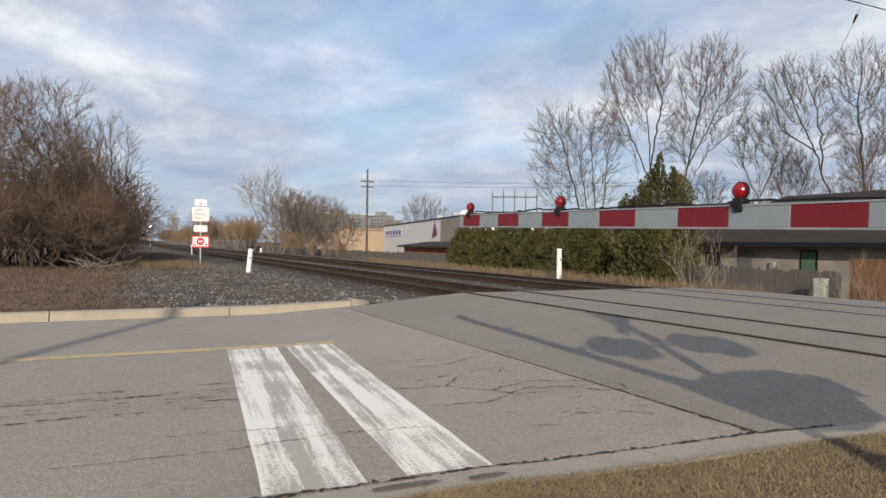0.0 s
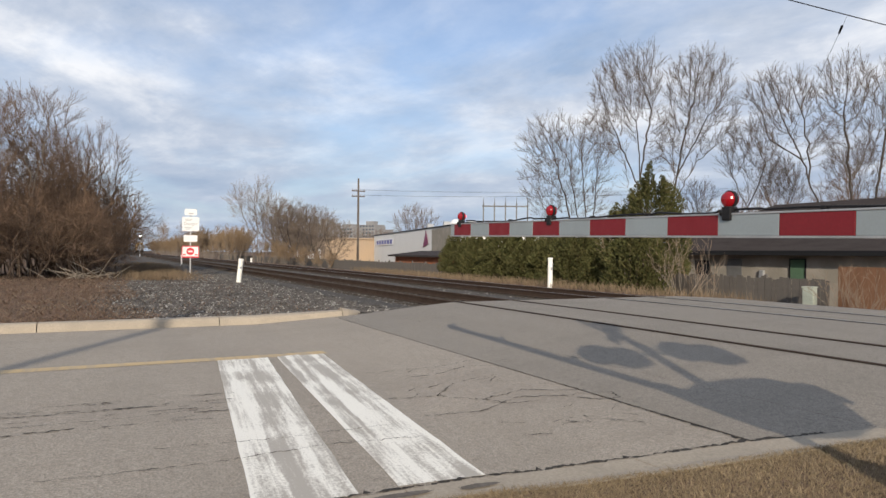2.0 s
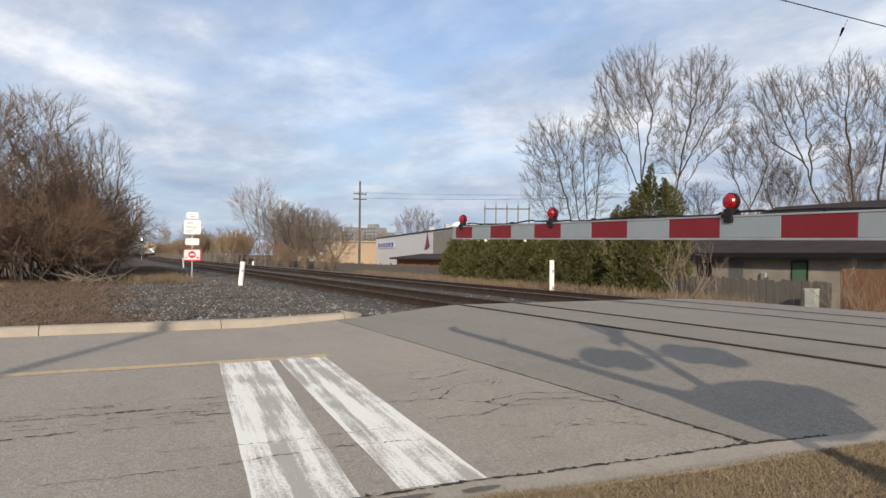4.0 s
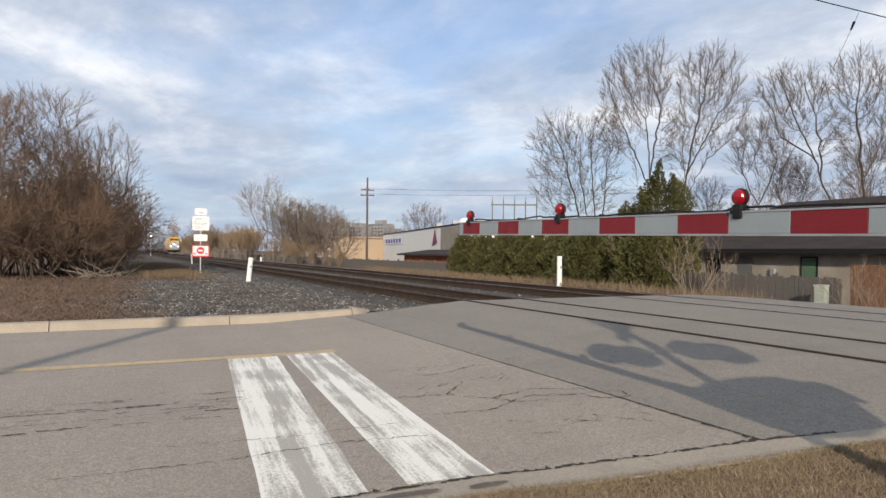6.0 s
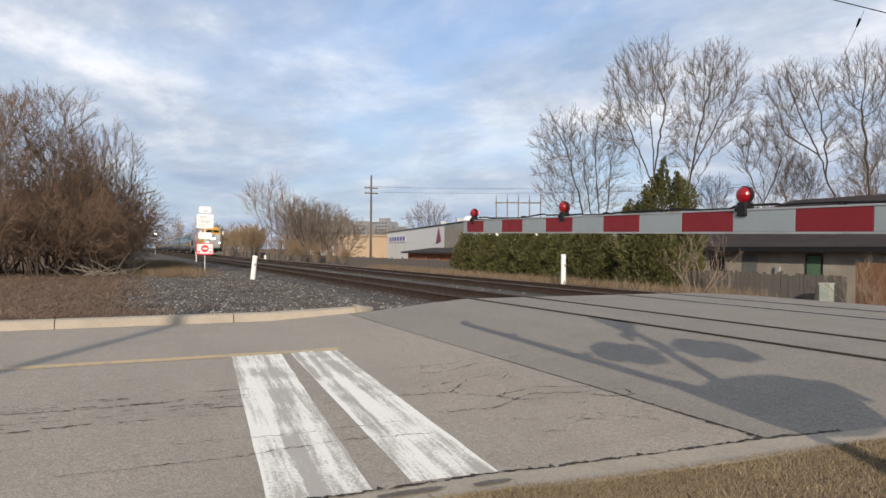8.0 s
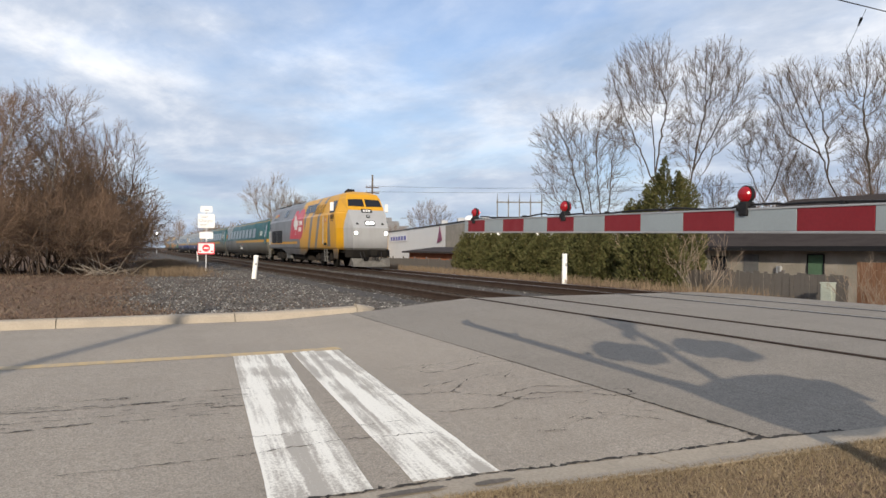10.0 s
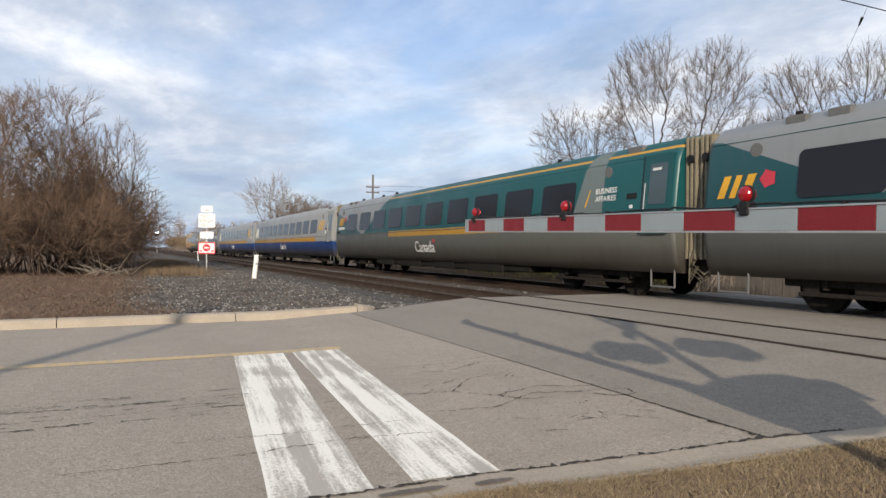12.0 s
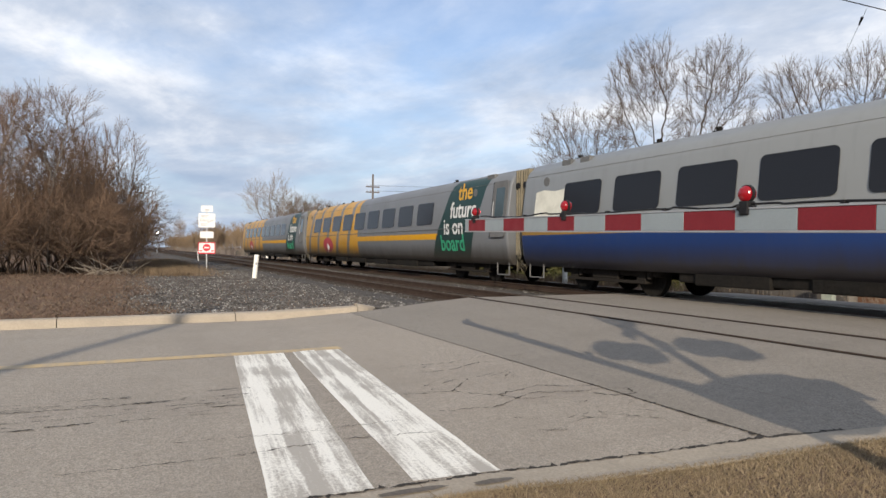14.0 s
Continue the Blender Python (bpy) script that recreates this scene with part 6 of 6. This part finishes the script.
        hd = tube((0, -0.012, 0.085), (0, 0.012, 0.085), 0.057, sides=24)
        part("housing", hd, BLACK, lamp)
        for q in (-1, 1):
            ln = bmesh.new()
            bmesh.ops.create_uvsphere(ln, u_segments=20, v_segments=10, radius=0.051, matrix=Matrix.Translation((0, q * 0.012, 0.085)) @ Matrix.Diagonal((1, 0.8, 1, 1)))
            part("lens", ln, RED_LENS, lamp, "red lens")
            if lit and q < 0:
                co = bmesh.new()
                bmesh.ops.create_uvsphere(co, u_segments=10, v_segments=6, radius=0.013, matrix=Matrix.Translation((0.012, -0.056, 0.088)))
                part("bulb_glow", co, RED_CORE, lamp)
    # flashing lights, crossing boards, bell
    zz = 2.34
    part("light_bar", tube((0, -0.48, zz + 0.06), (0, 0.82, zz - 0.06), 0.03, sides=10), GALV, t)
    for y, zz in ((-0.38, 2.42), (0.70, 2.26)):
        part("lamp_arm", tube((-0.18, y, zz), (0.18, y, zz - 0.02), 0.025, sides=8), GALV, t)
        for s in (-1, 1):
            x, yy = s * 0.17, y + s * 0.06
            part("backplate", tube((x, yy, zz), (x + s * 0.012, yy, zz), 0.25, sides=28), BLACK, t)
            part("hood", tube((x, yy, zz), (x + s * 0.26, yy, zz - 0.03), 0.13, 0.12, sides=20), BLACK, t)
    for k in (-1, 1):
        cb = part("crossing_board", box(-0.60, 0.60, -0.012, 0.012, -0.10, 0.10, 0.01), WHITE_PAINT, t, "white crossing board with red edge")
        cb.matrix_basis = pose(0, 0.06 - 0.03 * k, 2.98, 0, 45 * k, 0)
    bl = bmesh.new()
    bmesh.ops.create_uvsphere(bl, u_segments=14, v_segments=8, radius=0.13, matrix=Matrix.Translation((0, 0.10, 3.34)) @ Matrix.Diagonal((1, 1, 0.7, 1)))
    part("bell", bl, GALV, t)
    return t


GATE = make_gate()


# ---- signs and markers ----
def make_sign():
    t = thing("warning_sign", "post with stacked white railway notices and a red no-entry plate", "sign", pose(-38.4, 3.92, ground_z(-38.4, 3.92), 0, 0, -6))
    part("post", box(-0.03, 0.03, -0.03, 0.03, -0.3, 3.6, 0.006), GALV, t)
    spec = (("top_plate", 0.62, 0.34, 3.42, WHITE_PAINT), ("main_plate", 0.86, 0.76, 2.78, WHITE_PAINT), ("small_plate", 0.70, 0.36, 2.0, WHITE_PAINT), ("stop_plate", 0.86, 0.62, 1.28, WHITE_PAINT))
    for nm, w, h, z, m in spec:
        o = part(nm, plate(rounded(w, h, 0.05), "x", 0.02), m, t)
        o.location = (0.035, 0, z)
        if nm == "main_plate":
            lettering("Danger", 0.24, PALE_INK, o, Matrix.Translation((0.024, 0, -0.06)) @ Matrix.Rotation(radians(90), 4, "Z") @ Matrix.Rotation(radians(90), 4, "X"), "lettering")
            for k, (y, z2, l) in enumerate(((-0.1, 0.26, 0.4), (-0.12, 0.19, 0.3), (-0.14, -0.19, 0.36), (-0.16, -0.27, 0.3))):
                part("print_bar", box(0.02, 0.024, y - l / 2, y + l / 2, z2 - 0.016, z2 + 0.016), PALE_INK, o)
        if nm == "top_plate":
            part("print_bar", box(0.02, 0.024, -0.1, 0.14, -0.10, -0.04), PALE_INK, o)
        if nm == "stop_plate":
            for y0, y1, z0, z1 in ((-0.43, 0.43, 0.27, 0.32), (-0.43, 0.43, -0.32, -0.25), (-0.44, -0.40, -0.3, 0.3), (0.40, 0.44, -0.3, 0.3)):
                part("border", box(0.02, 0.024, y0, y1, z0, z1), RED_PAINT, o)
            part("disc", tube((0.02, 0, 0.02), (0.025, 0, 0.02), 0.20, sides=24), RED_PAINT, o)
            part("disc_bar", box(0.025, 0.029, -0.12, 0.12, -0.02, 0.06), WHITE_PAINT, o)
            for k in (-1, 1):
                part("print_bar", box(0.02, 0.024, k * 0.3 - 0.07, k * 0.3 + 0.07, -0.19, -0.12), RED_PAINT, o)
    return t


make_sign()


def make_marker(x, y, h, r, lean, label):
    t = thing("marker_post", label, "marker post", pose(x, y, ground_z(x, y), lean[0], lean[1], 0), group="white marker posts")
    p = tube((0, 0, -0.2), (0, 0, h), r, r * 0.96, sides=18)
    part("post", p, WHITE_PLASTIC, t)
    cap = tube((0, 0, h), (0, 0, h + 0.05), r * 1.08, r * 0.9, sides=18)
    part("cap", cap, WHITE_PLASTIC, t)
    part("plate", box(r - 0.01, r + 0.008, -0.04, 0.04, h * 0.62, h * 0.72, 0.003), PALE_INK, t)
    return t


make_marker(-29.2, 4.92, 0.98, 0.105, (-5, 3), "leaning white plastic marker post in the gravel")
make_marker(-21.55, 15.5, 1.16, 0.10, (0, 0), "upright white plastic marker post before the hedge")
make_marker(-66, 6.0, 0.9, 0.06, (3, 0), "thin grey marker post beside the tracks")
make_marker(-80, 14.9, 0.5, 0.12, (0, 0), "short white marker post beside the tracks")


def make_signal(x, y):
    t = thing("railway_signal", "slender railway signal mast with a lit white lamp", "railway signal", pose(x, y, ground_z(x, y)))
    part("mast", tube((0, 0, -0.2), (0, 0, 4.4), 0.07, sides=8), GALV, t)
    part("head", box(-0.15, 0.15, -0.28, 0.28, 3.5, 4.6, 0.05), BLACK, t)
    part("lens", tube((0.15, 0, 4.2), (0.22, 0, 4.2), 0.16, sides=12), HEADLAMP, t)


make_signal(-150, 5.6)

# ---- fence, cabinet, bungalow ----
def make_fence():
    t = thing("board_fence", "weathered grey vertical board fence behind the tracks", "fence")
    rnd = random.Random(3)

    def mesh_of(name, bm):
        me = bpy.data.meshes.new(name)
        bm.to_mesh(me)
        bm.free()
        me.materials.append(WOOD_GREY)
        return me

    post, board, rail = mesh_of("post", box(-0.05, 0.05, -0.05, 0.05, -0.3, 1.62, 0.008)), mesh_of("board", box(0.004, 0.142, -0.012, 0.012, 0.02, 1.5)), mesh_of("rail", box(0, 2.4, 0.012, 0.05, 0, 0.09))
    far = bmesh.new()
    for k in range(56):
        x = -13.8 - 2.4 * (k + 1)
        z = ground_z(x, 21) - 0.02 + rnd.uniform(-0.03, 0.03)
        spots = [("post", post, (x, 21.07, z)), ("rail", rail, (x, 21, z + 0.35)), ("rail", rail, (x, 21, z + 1.2))]
        for j in range(16):
            p = (x + j * 0.15, 21 + rnd.uniform(-0.006, 0.006), z + rnd.uniform(-0.05, 0.05))
            if k < 18:
                spots.append(("board", board, p))
            else:
                add_box(far, p[0] + 0.004, p[0] + 0.142, p[1] - 0.012, p[1] + 0.012, p[2] + 0.02, p[2] + 1.5)
        for nm, me, p in spots:
            o = new(nm, me)
            o.parent, o.location = t, p
            o.rotation_euler = (0, rnd.uniform(-0.012, 0.012) if nm == "board" else 0, 0)
    tagged(part("board_run", far, WOOD_GREY, t), kind="stuff")


make_fence()
box_z = ground_z(-14.2, 20.3)
BOX_GREY = weathered("faded_grey_box", (0.36, 0.39, 0.33), 0.6, 20, 1.5, 0.2)
CAB = thing("utility_box", "pale grey utility box beside the board fence", "utility box", pose(-14.0, 20.3, box_z, 0, 0, 12))
part("body", box(-0.17, 0.17, -0.15, 0.15, -0.1, 1.08, 0.015), BOX_GREY, CAB)
part("lid", box(-0.19, 0.19, -0.17, 0.17, 1.08, 1.13, 0.01), BOX_GREY, CAB)
part("door", box(-0.14, 0.14, -0.162, -0.15, 0.1, 1.0, 0.004), BOX_GREY, CAB)
GATEP = thing("wooden_screen", "brown stained wooden screen beside the fence", "fence panel", pose(-14.15, 22.0, ground_z(-14.15, 22.0)))
for k in range(14):
    part("board", box(k * 0.16, k * 0.16 + 0.15, -0.012, 0.012, -0.1, 1.9), WOOD_BROWN, GATEP)
part("rail", box(0, 2.24, 0.012, 0.05, 0.4, 0.5), WOOD_BROWN, GATEP)
part("rail", box(0, 2.24, 0.012, 0.05, 1.5, 1.6), WOOD_BROWN, GATEP)


def gable_roof(x0, x1, y0, y1, z0, z1, over, hip=0.0, thick=0.16):
    """Pitched roof with its ridge along x; hip draws the ridge ends in."""
    ym = (y0 + y1) / 2
    a = [(x0 - over, y0 - over, z0), (x1 + over, y0 - over, z0), (x1 + over, y1 + over, z0), (x0 - over, y1 + over, z0)]
    b = [(x0 - over + hip, ym, z1), (x1 + over - hip, ym, z1)]
    bm = bmesh.new()
    lo = [bm.verts.new((x, y, z - thick)) for x, y, z in a]
    up = [bm.verts.new(p) for p in a]
    r = [bm.verts.new(p) for p in b]
    for f in ((up[0], up[1], r[1], r[0]), (up[2], up[3], r[0], r[1]), (up[1], up[2], r[1]), (up[3], up[0], r[0]), lo[::-1]):
        bm.faces.new(f)
    for k in range(4):
        bm.faces.new((lo[k], lo[(k + 1) % 4], up[(k + 1) % 4], up[k]))
    bmesh.ops.recalc_face_normals(bm, faces=bm.faces)
    return bm


def make_window(parent, x, y, z, w, h, pane):
    win = new("window")
    win.parent = parent
    win.location = (x, y, z)
    fr = bmesh.new()
    for a in ((-w / 2 - 0.05, -w / 2, -h / 2 - 0.05, h / 2 + 0.05), (w / 2, w / 2 + 0.05, -h / 2 - 0.05, h / 2 + 0.05), (-w / 2, w / 2, h / 2, h / 2 + 0.05), (-w / 2, w / 2, -h / 2 - 0.05, -h / 2)):
        add_box(fr, a[0], a[1], -0.05, 0.02, a[2], a[3])
    part("frame", fr, BLACK, win)
    part("pane", box(-w / 2, w / 2, -0.015, 0.0, -h / 2, h / 2), pane, win)
    part("sill", box(-w / 2 - 0.08, w / 2 + 0.08, -0.09, 0.0, -h / 2 - 0.1, -h / 2 - 0.05), CREAM, win)


def make_bungalow():
    t = thing("bungalow", "cream bungalow with a low dark shingled roof", "house")
    z = -1.3
    x0, x1, y0, y1 = -29.0, -9.0, 29.0, 38.0
    part("wall", box(x0, x1, y0, y1, z - 0.2, 1.30), CREAM, t)
    part("roof", gable_roof(x0, x1, y0, y1, 1.36, 4.0, 0.7, 4.5), SHINGLE, t)
    part("fascia", box(x0 - 0.72, x1 + 0.72, y0 - 0.74, y0 - 0.70, 1.14, 1.37), BLACK, t)
    for x, w, h, zz, p in ((-20.6, 0.75, 0.9, 0.50, GLASS_GREEN), (-26.2, 0.9, 0.8, 0.4, GLASS_DARK), (-14.5, 1.2, 0.9, 0.5, GLASS_DARK)):
        make_window(t, x, y0 - 0.005, zz, w, h, p)
    d = part("door", box(-24.6, -23.7, y0 - 0.04, y0 - 0.005, z, 0.95, 0.01), STEP_GREY, t, "grey side door")
    part("service_mast", tube((-24.0, 30.5, 1.4), (-24.0, 30.5, 4.1), 0.04, sides=8), GALV, t)
    part("meter_box", box(-22.6, -22.35, y0 - 0.16, y0, 0.0, 0.4, 0.02), GALV, t)
    part("roof_vent", tube((-24.8, 31.0, 2.2), (-24.8, 31.0, 3.0), 0.28, sides=14), GALV, t)
    ch = tube((-24.8, 31.0, 3.0), (-24.8, 31.0, 3.12), 0.42, 0.3, sides=14)
    part("vent_cap", ch, GALV, t)
    tb = thing("picnic_table", "white garden table behind the board fence", "table", pose(-26.8, 26.2, ground_z(-26.8, 26.2)))
    part("top", box(-0.9, 0.9, -0.4, 0.4, 1.40, 1.45, 0.01), WHITE_PAINT, tb)
    for sx in (-0.7, 0.7):
        for sy in (-0.3, 0.3):
            part("leg", box(sx - 0.03, sx + 0.03, sy - 0.03, sy + 0.03, -0.1, 1.40), WHITE_PAINT, tb)


make_bungalow()


# ---- works buildings further off ----
def make_warehouse():
    a, b = Vector((-139, 52.5, 0)), Vector((-72, 39.2, 0))
    d = (b - a).normalized()
    ang = math.degrees(math.atan2(d.y, d.x))
    L = (b - a).length
    t = thing("warehouse", "long low white metal warehouse with a flat roof", "warehouse", pose(a.x, a.y, 0, 0, 0, ang))
    part("wall", box(0, L, 0, 26, -1.8, 4.75), PALE_WALL, t)
    part("roof", box(-0.1, L + 0.1, -0.1, 26.1, 4.75, 4.95, 0.02), BLACK, t)
    sg = part("wall_sign", box(3, 22, -0.12, -0.06, 2.6, 3.9, 0.02), WHITE_PAINT, t, "white sign board with blue print")
    for k in range(6):
        part("print_bar", box(4 + k * 3.0, 6.0 + k * 3.0, -0.15, -0.12, 2.85, 3.65), SIGN_BLUE, t)
    part("grey_bay", box(51.5, 63, -0.09, -0.05, -1.6, 4.6), CREAM, t)
    o = part("emblem", plate([(0, 0), (3.2, 0.5), (1.7, 2.6)], "y", 0.04), SIGN_PLUM, t)
    o.location = (46.2, -0.12, 2.0)
    part("emblem_text_bar", box(45.6, 50.0, -0.12, -0.08, 0.5, 1.2), SIGN_PLUM, t)
    for k, h in ((40, 0.9), (50, 0.9), (62, 0.6)):
        part("roof_unit", box(k, k + 0.8, 2, 3, 4.9, 4.95 + h, 0.05), GALV, t)
    dome = bmesh.new()
    bmesh.ops.create_uvsphere(dome, u_segments=14, v_segments=8, radius=0.9, matrix=Matrix.Translation((53.5, 3, 5.2)))
    part("roof_dome", dome, WHITE_PAINT, t)


SIGN_BLUE = weathered("blue_print", (0.08, 0.09, 0.32), 0.6, 5, 1, 0.1, bump=0)
SIGN_PLUM = weathered("plum_print", (0.20, 0.035, 0.10), 0.6, 5, 1, 0.1, bump=0)
make_warehouse()


def make_shed():
    t = thing("brown_shed", "low orange brick shed with a dark overhanging roof", "shed", pose(-64, 26.5, ground_z(-64, 26.5)))
    part("wall", box(0, 12.5, 0, 5, -0.3, 1.9), ORANGE_WALL, t)
    part("roof", gable_roof(0, 12.5, 0, 5, 2.05, 2.5, 0.6, 1.5), SHINGLE, t)
    part("door", box(9.6, 10.5, -0.04, 0, -0.2, 1.4), STEP_GREY, t)


make_shed()


def make_tan_building():
    t = thing("tan_building", "tan masonry works building with a flat roof", "building", pose(-190, 49, -1.5, 0, 0, -8))
    part("wall", box(0, 48, 0, 14, -0.3, 5.5), TAN_WALL, t)
    part("roof", box(-0.4, 48.4, -0.4, 14.4, 5.5, 5.8, 0.05), TAN_WALL, t)
    for k in range(5):
        part("loading_door", box(4 + k * 8.6, 7.5 + k * 8.6, -0.08, 0, 0, 3.4, 0.02), (WHITE_PAINT, BLACK)[k % 2], t)
    v = thing("white_van", "white panel van parked beside the board fence", "van", pose(-100, 27, ground_z(-100, 27), 0, 0, 5))
    part("body", box(-2.4, 2.4, -0.95, 0.95, 0.35, 2.1, 0.18), WHITE_PAINT, v)
    part("windscreen", box(1.5, 2.3, -0.97, 0.97, 1.35, 1.9, 0.05), GLASS_DARK, v)
    for x in (-1.5, 1.5):
        for s in (-0.9, 0.9):
            part("wheel", tube((x, s - 0.1, 0.33), (x, s + 0.1, 0.33), 0.33, sides=16), BLACK, v)


make_tan_building()


def make_tower(x, y, w, h):
    t = thing("apartment_tower", "distant pale apartment tower with rows of windows", "building", pose(x, y, -1.5, 0, 0, 25), group="distant towers")
    part("wall", box(-w / 2, w / 2, -7, 7, 0, h), FAR_WALL, t)
    n = int(h / 3.2)
    first = None
    for k in range(n):
        for j in range(int(w / 4)):
            o = new("window", first) if first else part("window", box(0, 2.4, -7.15, -7, 0, 1.7), FAR_DARK, t)
            first = o.data
            o.parent, o.location = t, (-w / 2 + 0.8 + j * 4, 0, 1.2 + k * 3.2)
    part("roof_house", box(-w / 4, w / 4, -3, 3, h, h + 3.5), FAR_WALL, t)


for x, y, w, h in ((-615, 184, 24, 30), (-612, 206, 26, 26), (-600, 224, 20, 29), (-640, 246, 28, 26)):
    make_tower(x, y, w, h)


# ---- poles and wires ----
def make_pole(name, x, y, h, label, arms=2):
    t = thing(name, label, "utility pole", pose(x, y, ground_z(x, y)))
    part("shaft", tube((0, 0, -0.5), (0, 0, h), 0.17, 0.11, sides=10), POLE_WOOD, t)
    for k in range(arms):
        z = h - 1.6 - k * 0.65
        part("crossarm", box(-0.07, 0.07, -0.85, 0.85, z, z + 0.13, 0.01), POLE_WOOD, t)
        for y2 in (-0.75, -0.3, 0.3, 0.75):
            part("insulator", tube((0, y2, z + 0.13), (0, y2, z + 0.32), 0.05, sides=6), GALV, t)
    return t


make_pole("utility_pole", -77.4, 27.1, 11.3, "wooden utility pole with two crossarms beside the works")
make_pole("utility_pole", 5.1, -8.35, 8.2, "wooden utility pole standing on the verge", 0)


def wire(name, label, a, b, sag, r, seg=24):
    a, b = Vector(a), Vector(b)
    w = Wood()
    w.limb([a.lerp(b, k / seg) - Vector((0, 0, sag * 4 * (k / seg) * (1 - k / seg))) for k in range(seg + 1)], [r] * (seg + 1), 5)
    o = new(name, w.mesh(name, BLACK))
    tagged(o, label, "cable")
    return o


for dy in (-0.75, -0.3, 0.3, 0.75):
    wire("overhead_wire", "thin dark overhead wire between utility poles", (-77.4, 27.1 + dy, 8.75 if abs(dy) > 0.5 else 8.1), (-20, 62 + dy, 7.2), 0.8, 0.007)


make_pole("utility_pole", -14.3, 62, 11.2, "wooden utility pole beside the road beyond the tracks", 1)
make_pole("utility_pole", -14.3, -46, 10.6, "wooden utility pole beside the road", 1)
wire("service_cable", "dark overhead cable strung along the road between poles", (-14.3, 62, 9.9), (-14.3, -46, 9.5), 0.35, 0.018, 40)
wire("service_drop", "thin wire running down from the cable to the bungalow", (-14.3, 22.6, 9.35), (-24.0, 30.5, 4.05), 0.15, 0.007)
INS = thing("wire_insulator", "small dark insulator on the service wire", "insulator", pose(-14.75, 22.97, 9.10))
part("body", tube((0.12, -0.1, 0.08), (-0.12, 0.1, -0.08), 0.05, 0.03, sides=8), BLACK, INS)


def make_gantry():
    t = thing("substation_gantry", "grey steel lattice gantry of an electrical substation", "gantry", pose(-98, 61, -1.4, 0, 0, 62))
    for k in range(5):
        x = k * 1.9 - 3.8
        part("column", box(x - 0.1, x + 0.1, -0.12, 0.12, 0, 11.2), STEP_GREY, t)
        part("spike", tube((x, 0, 11.2), (x, 0, 12.2), 0.08, 0.02, sides=6), STEP_GREY, t)
    for z in (10.6, 8.0, 6.4):
        part("beam", box(-4.0, 4.0, -0.12, 0.12, z, z + 0.22), STEP_GREY, t)


make_gantry()


# ---- what moves: the train runs through at 35 m/s ----
def motions():
    for vehicle, offset in TRAIN:
        walk(vehicle, [(t, pose(15.70 + 35.46 * (t - 12) + offset, TRACK_TRAIN, 0.003)) for t in (0, 3.5, 7, 10.5, 14)])


motions()
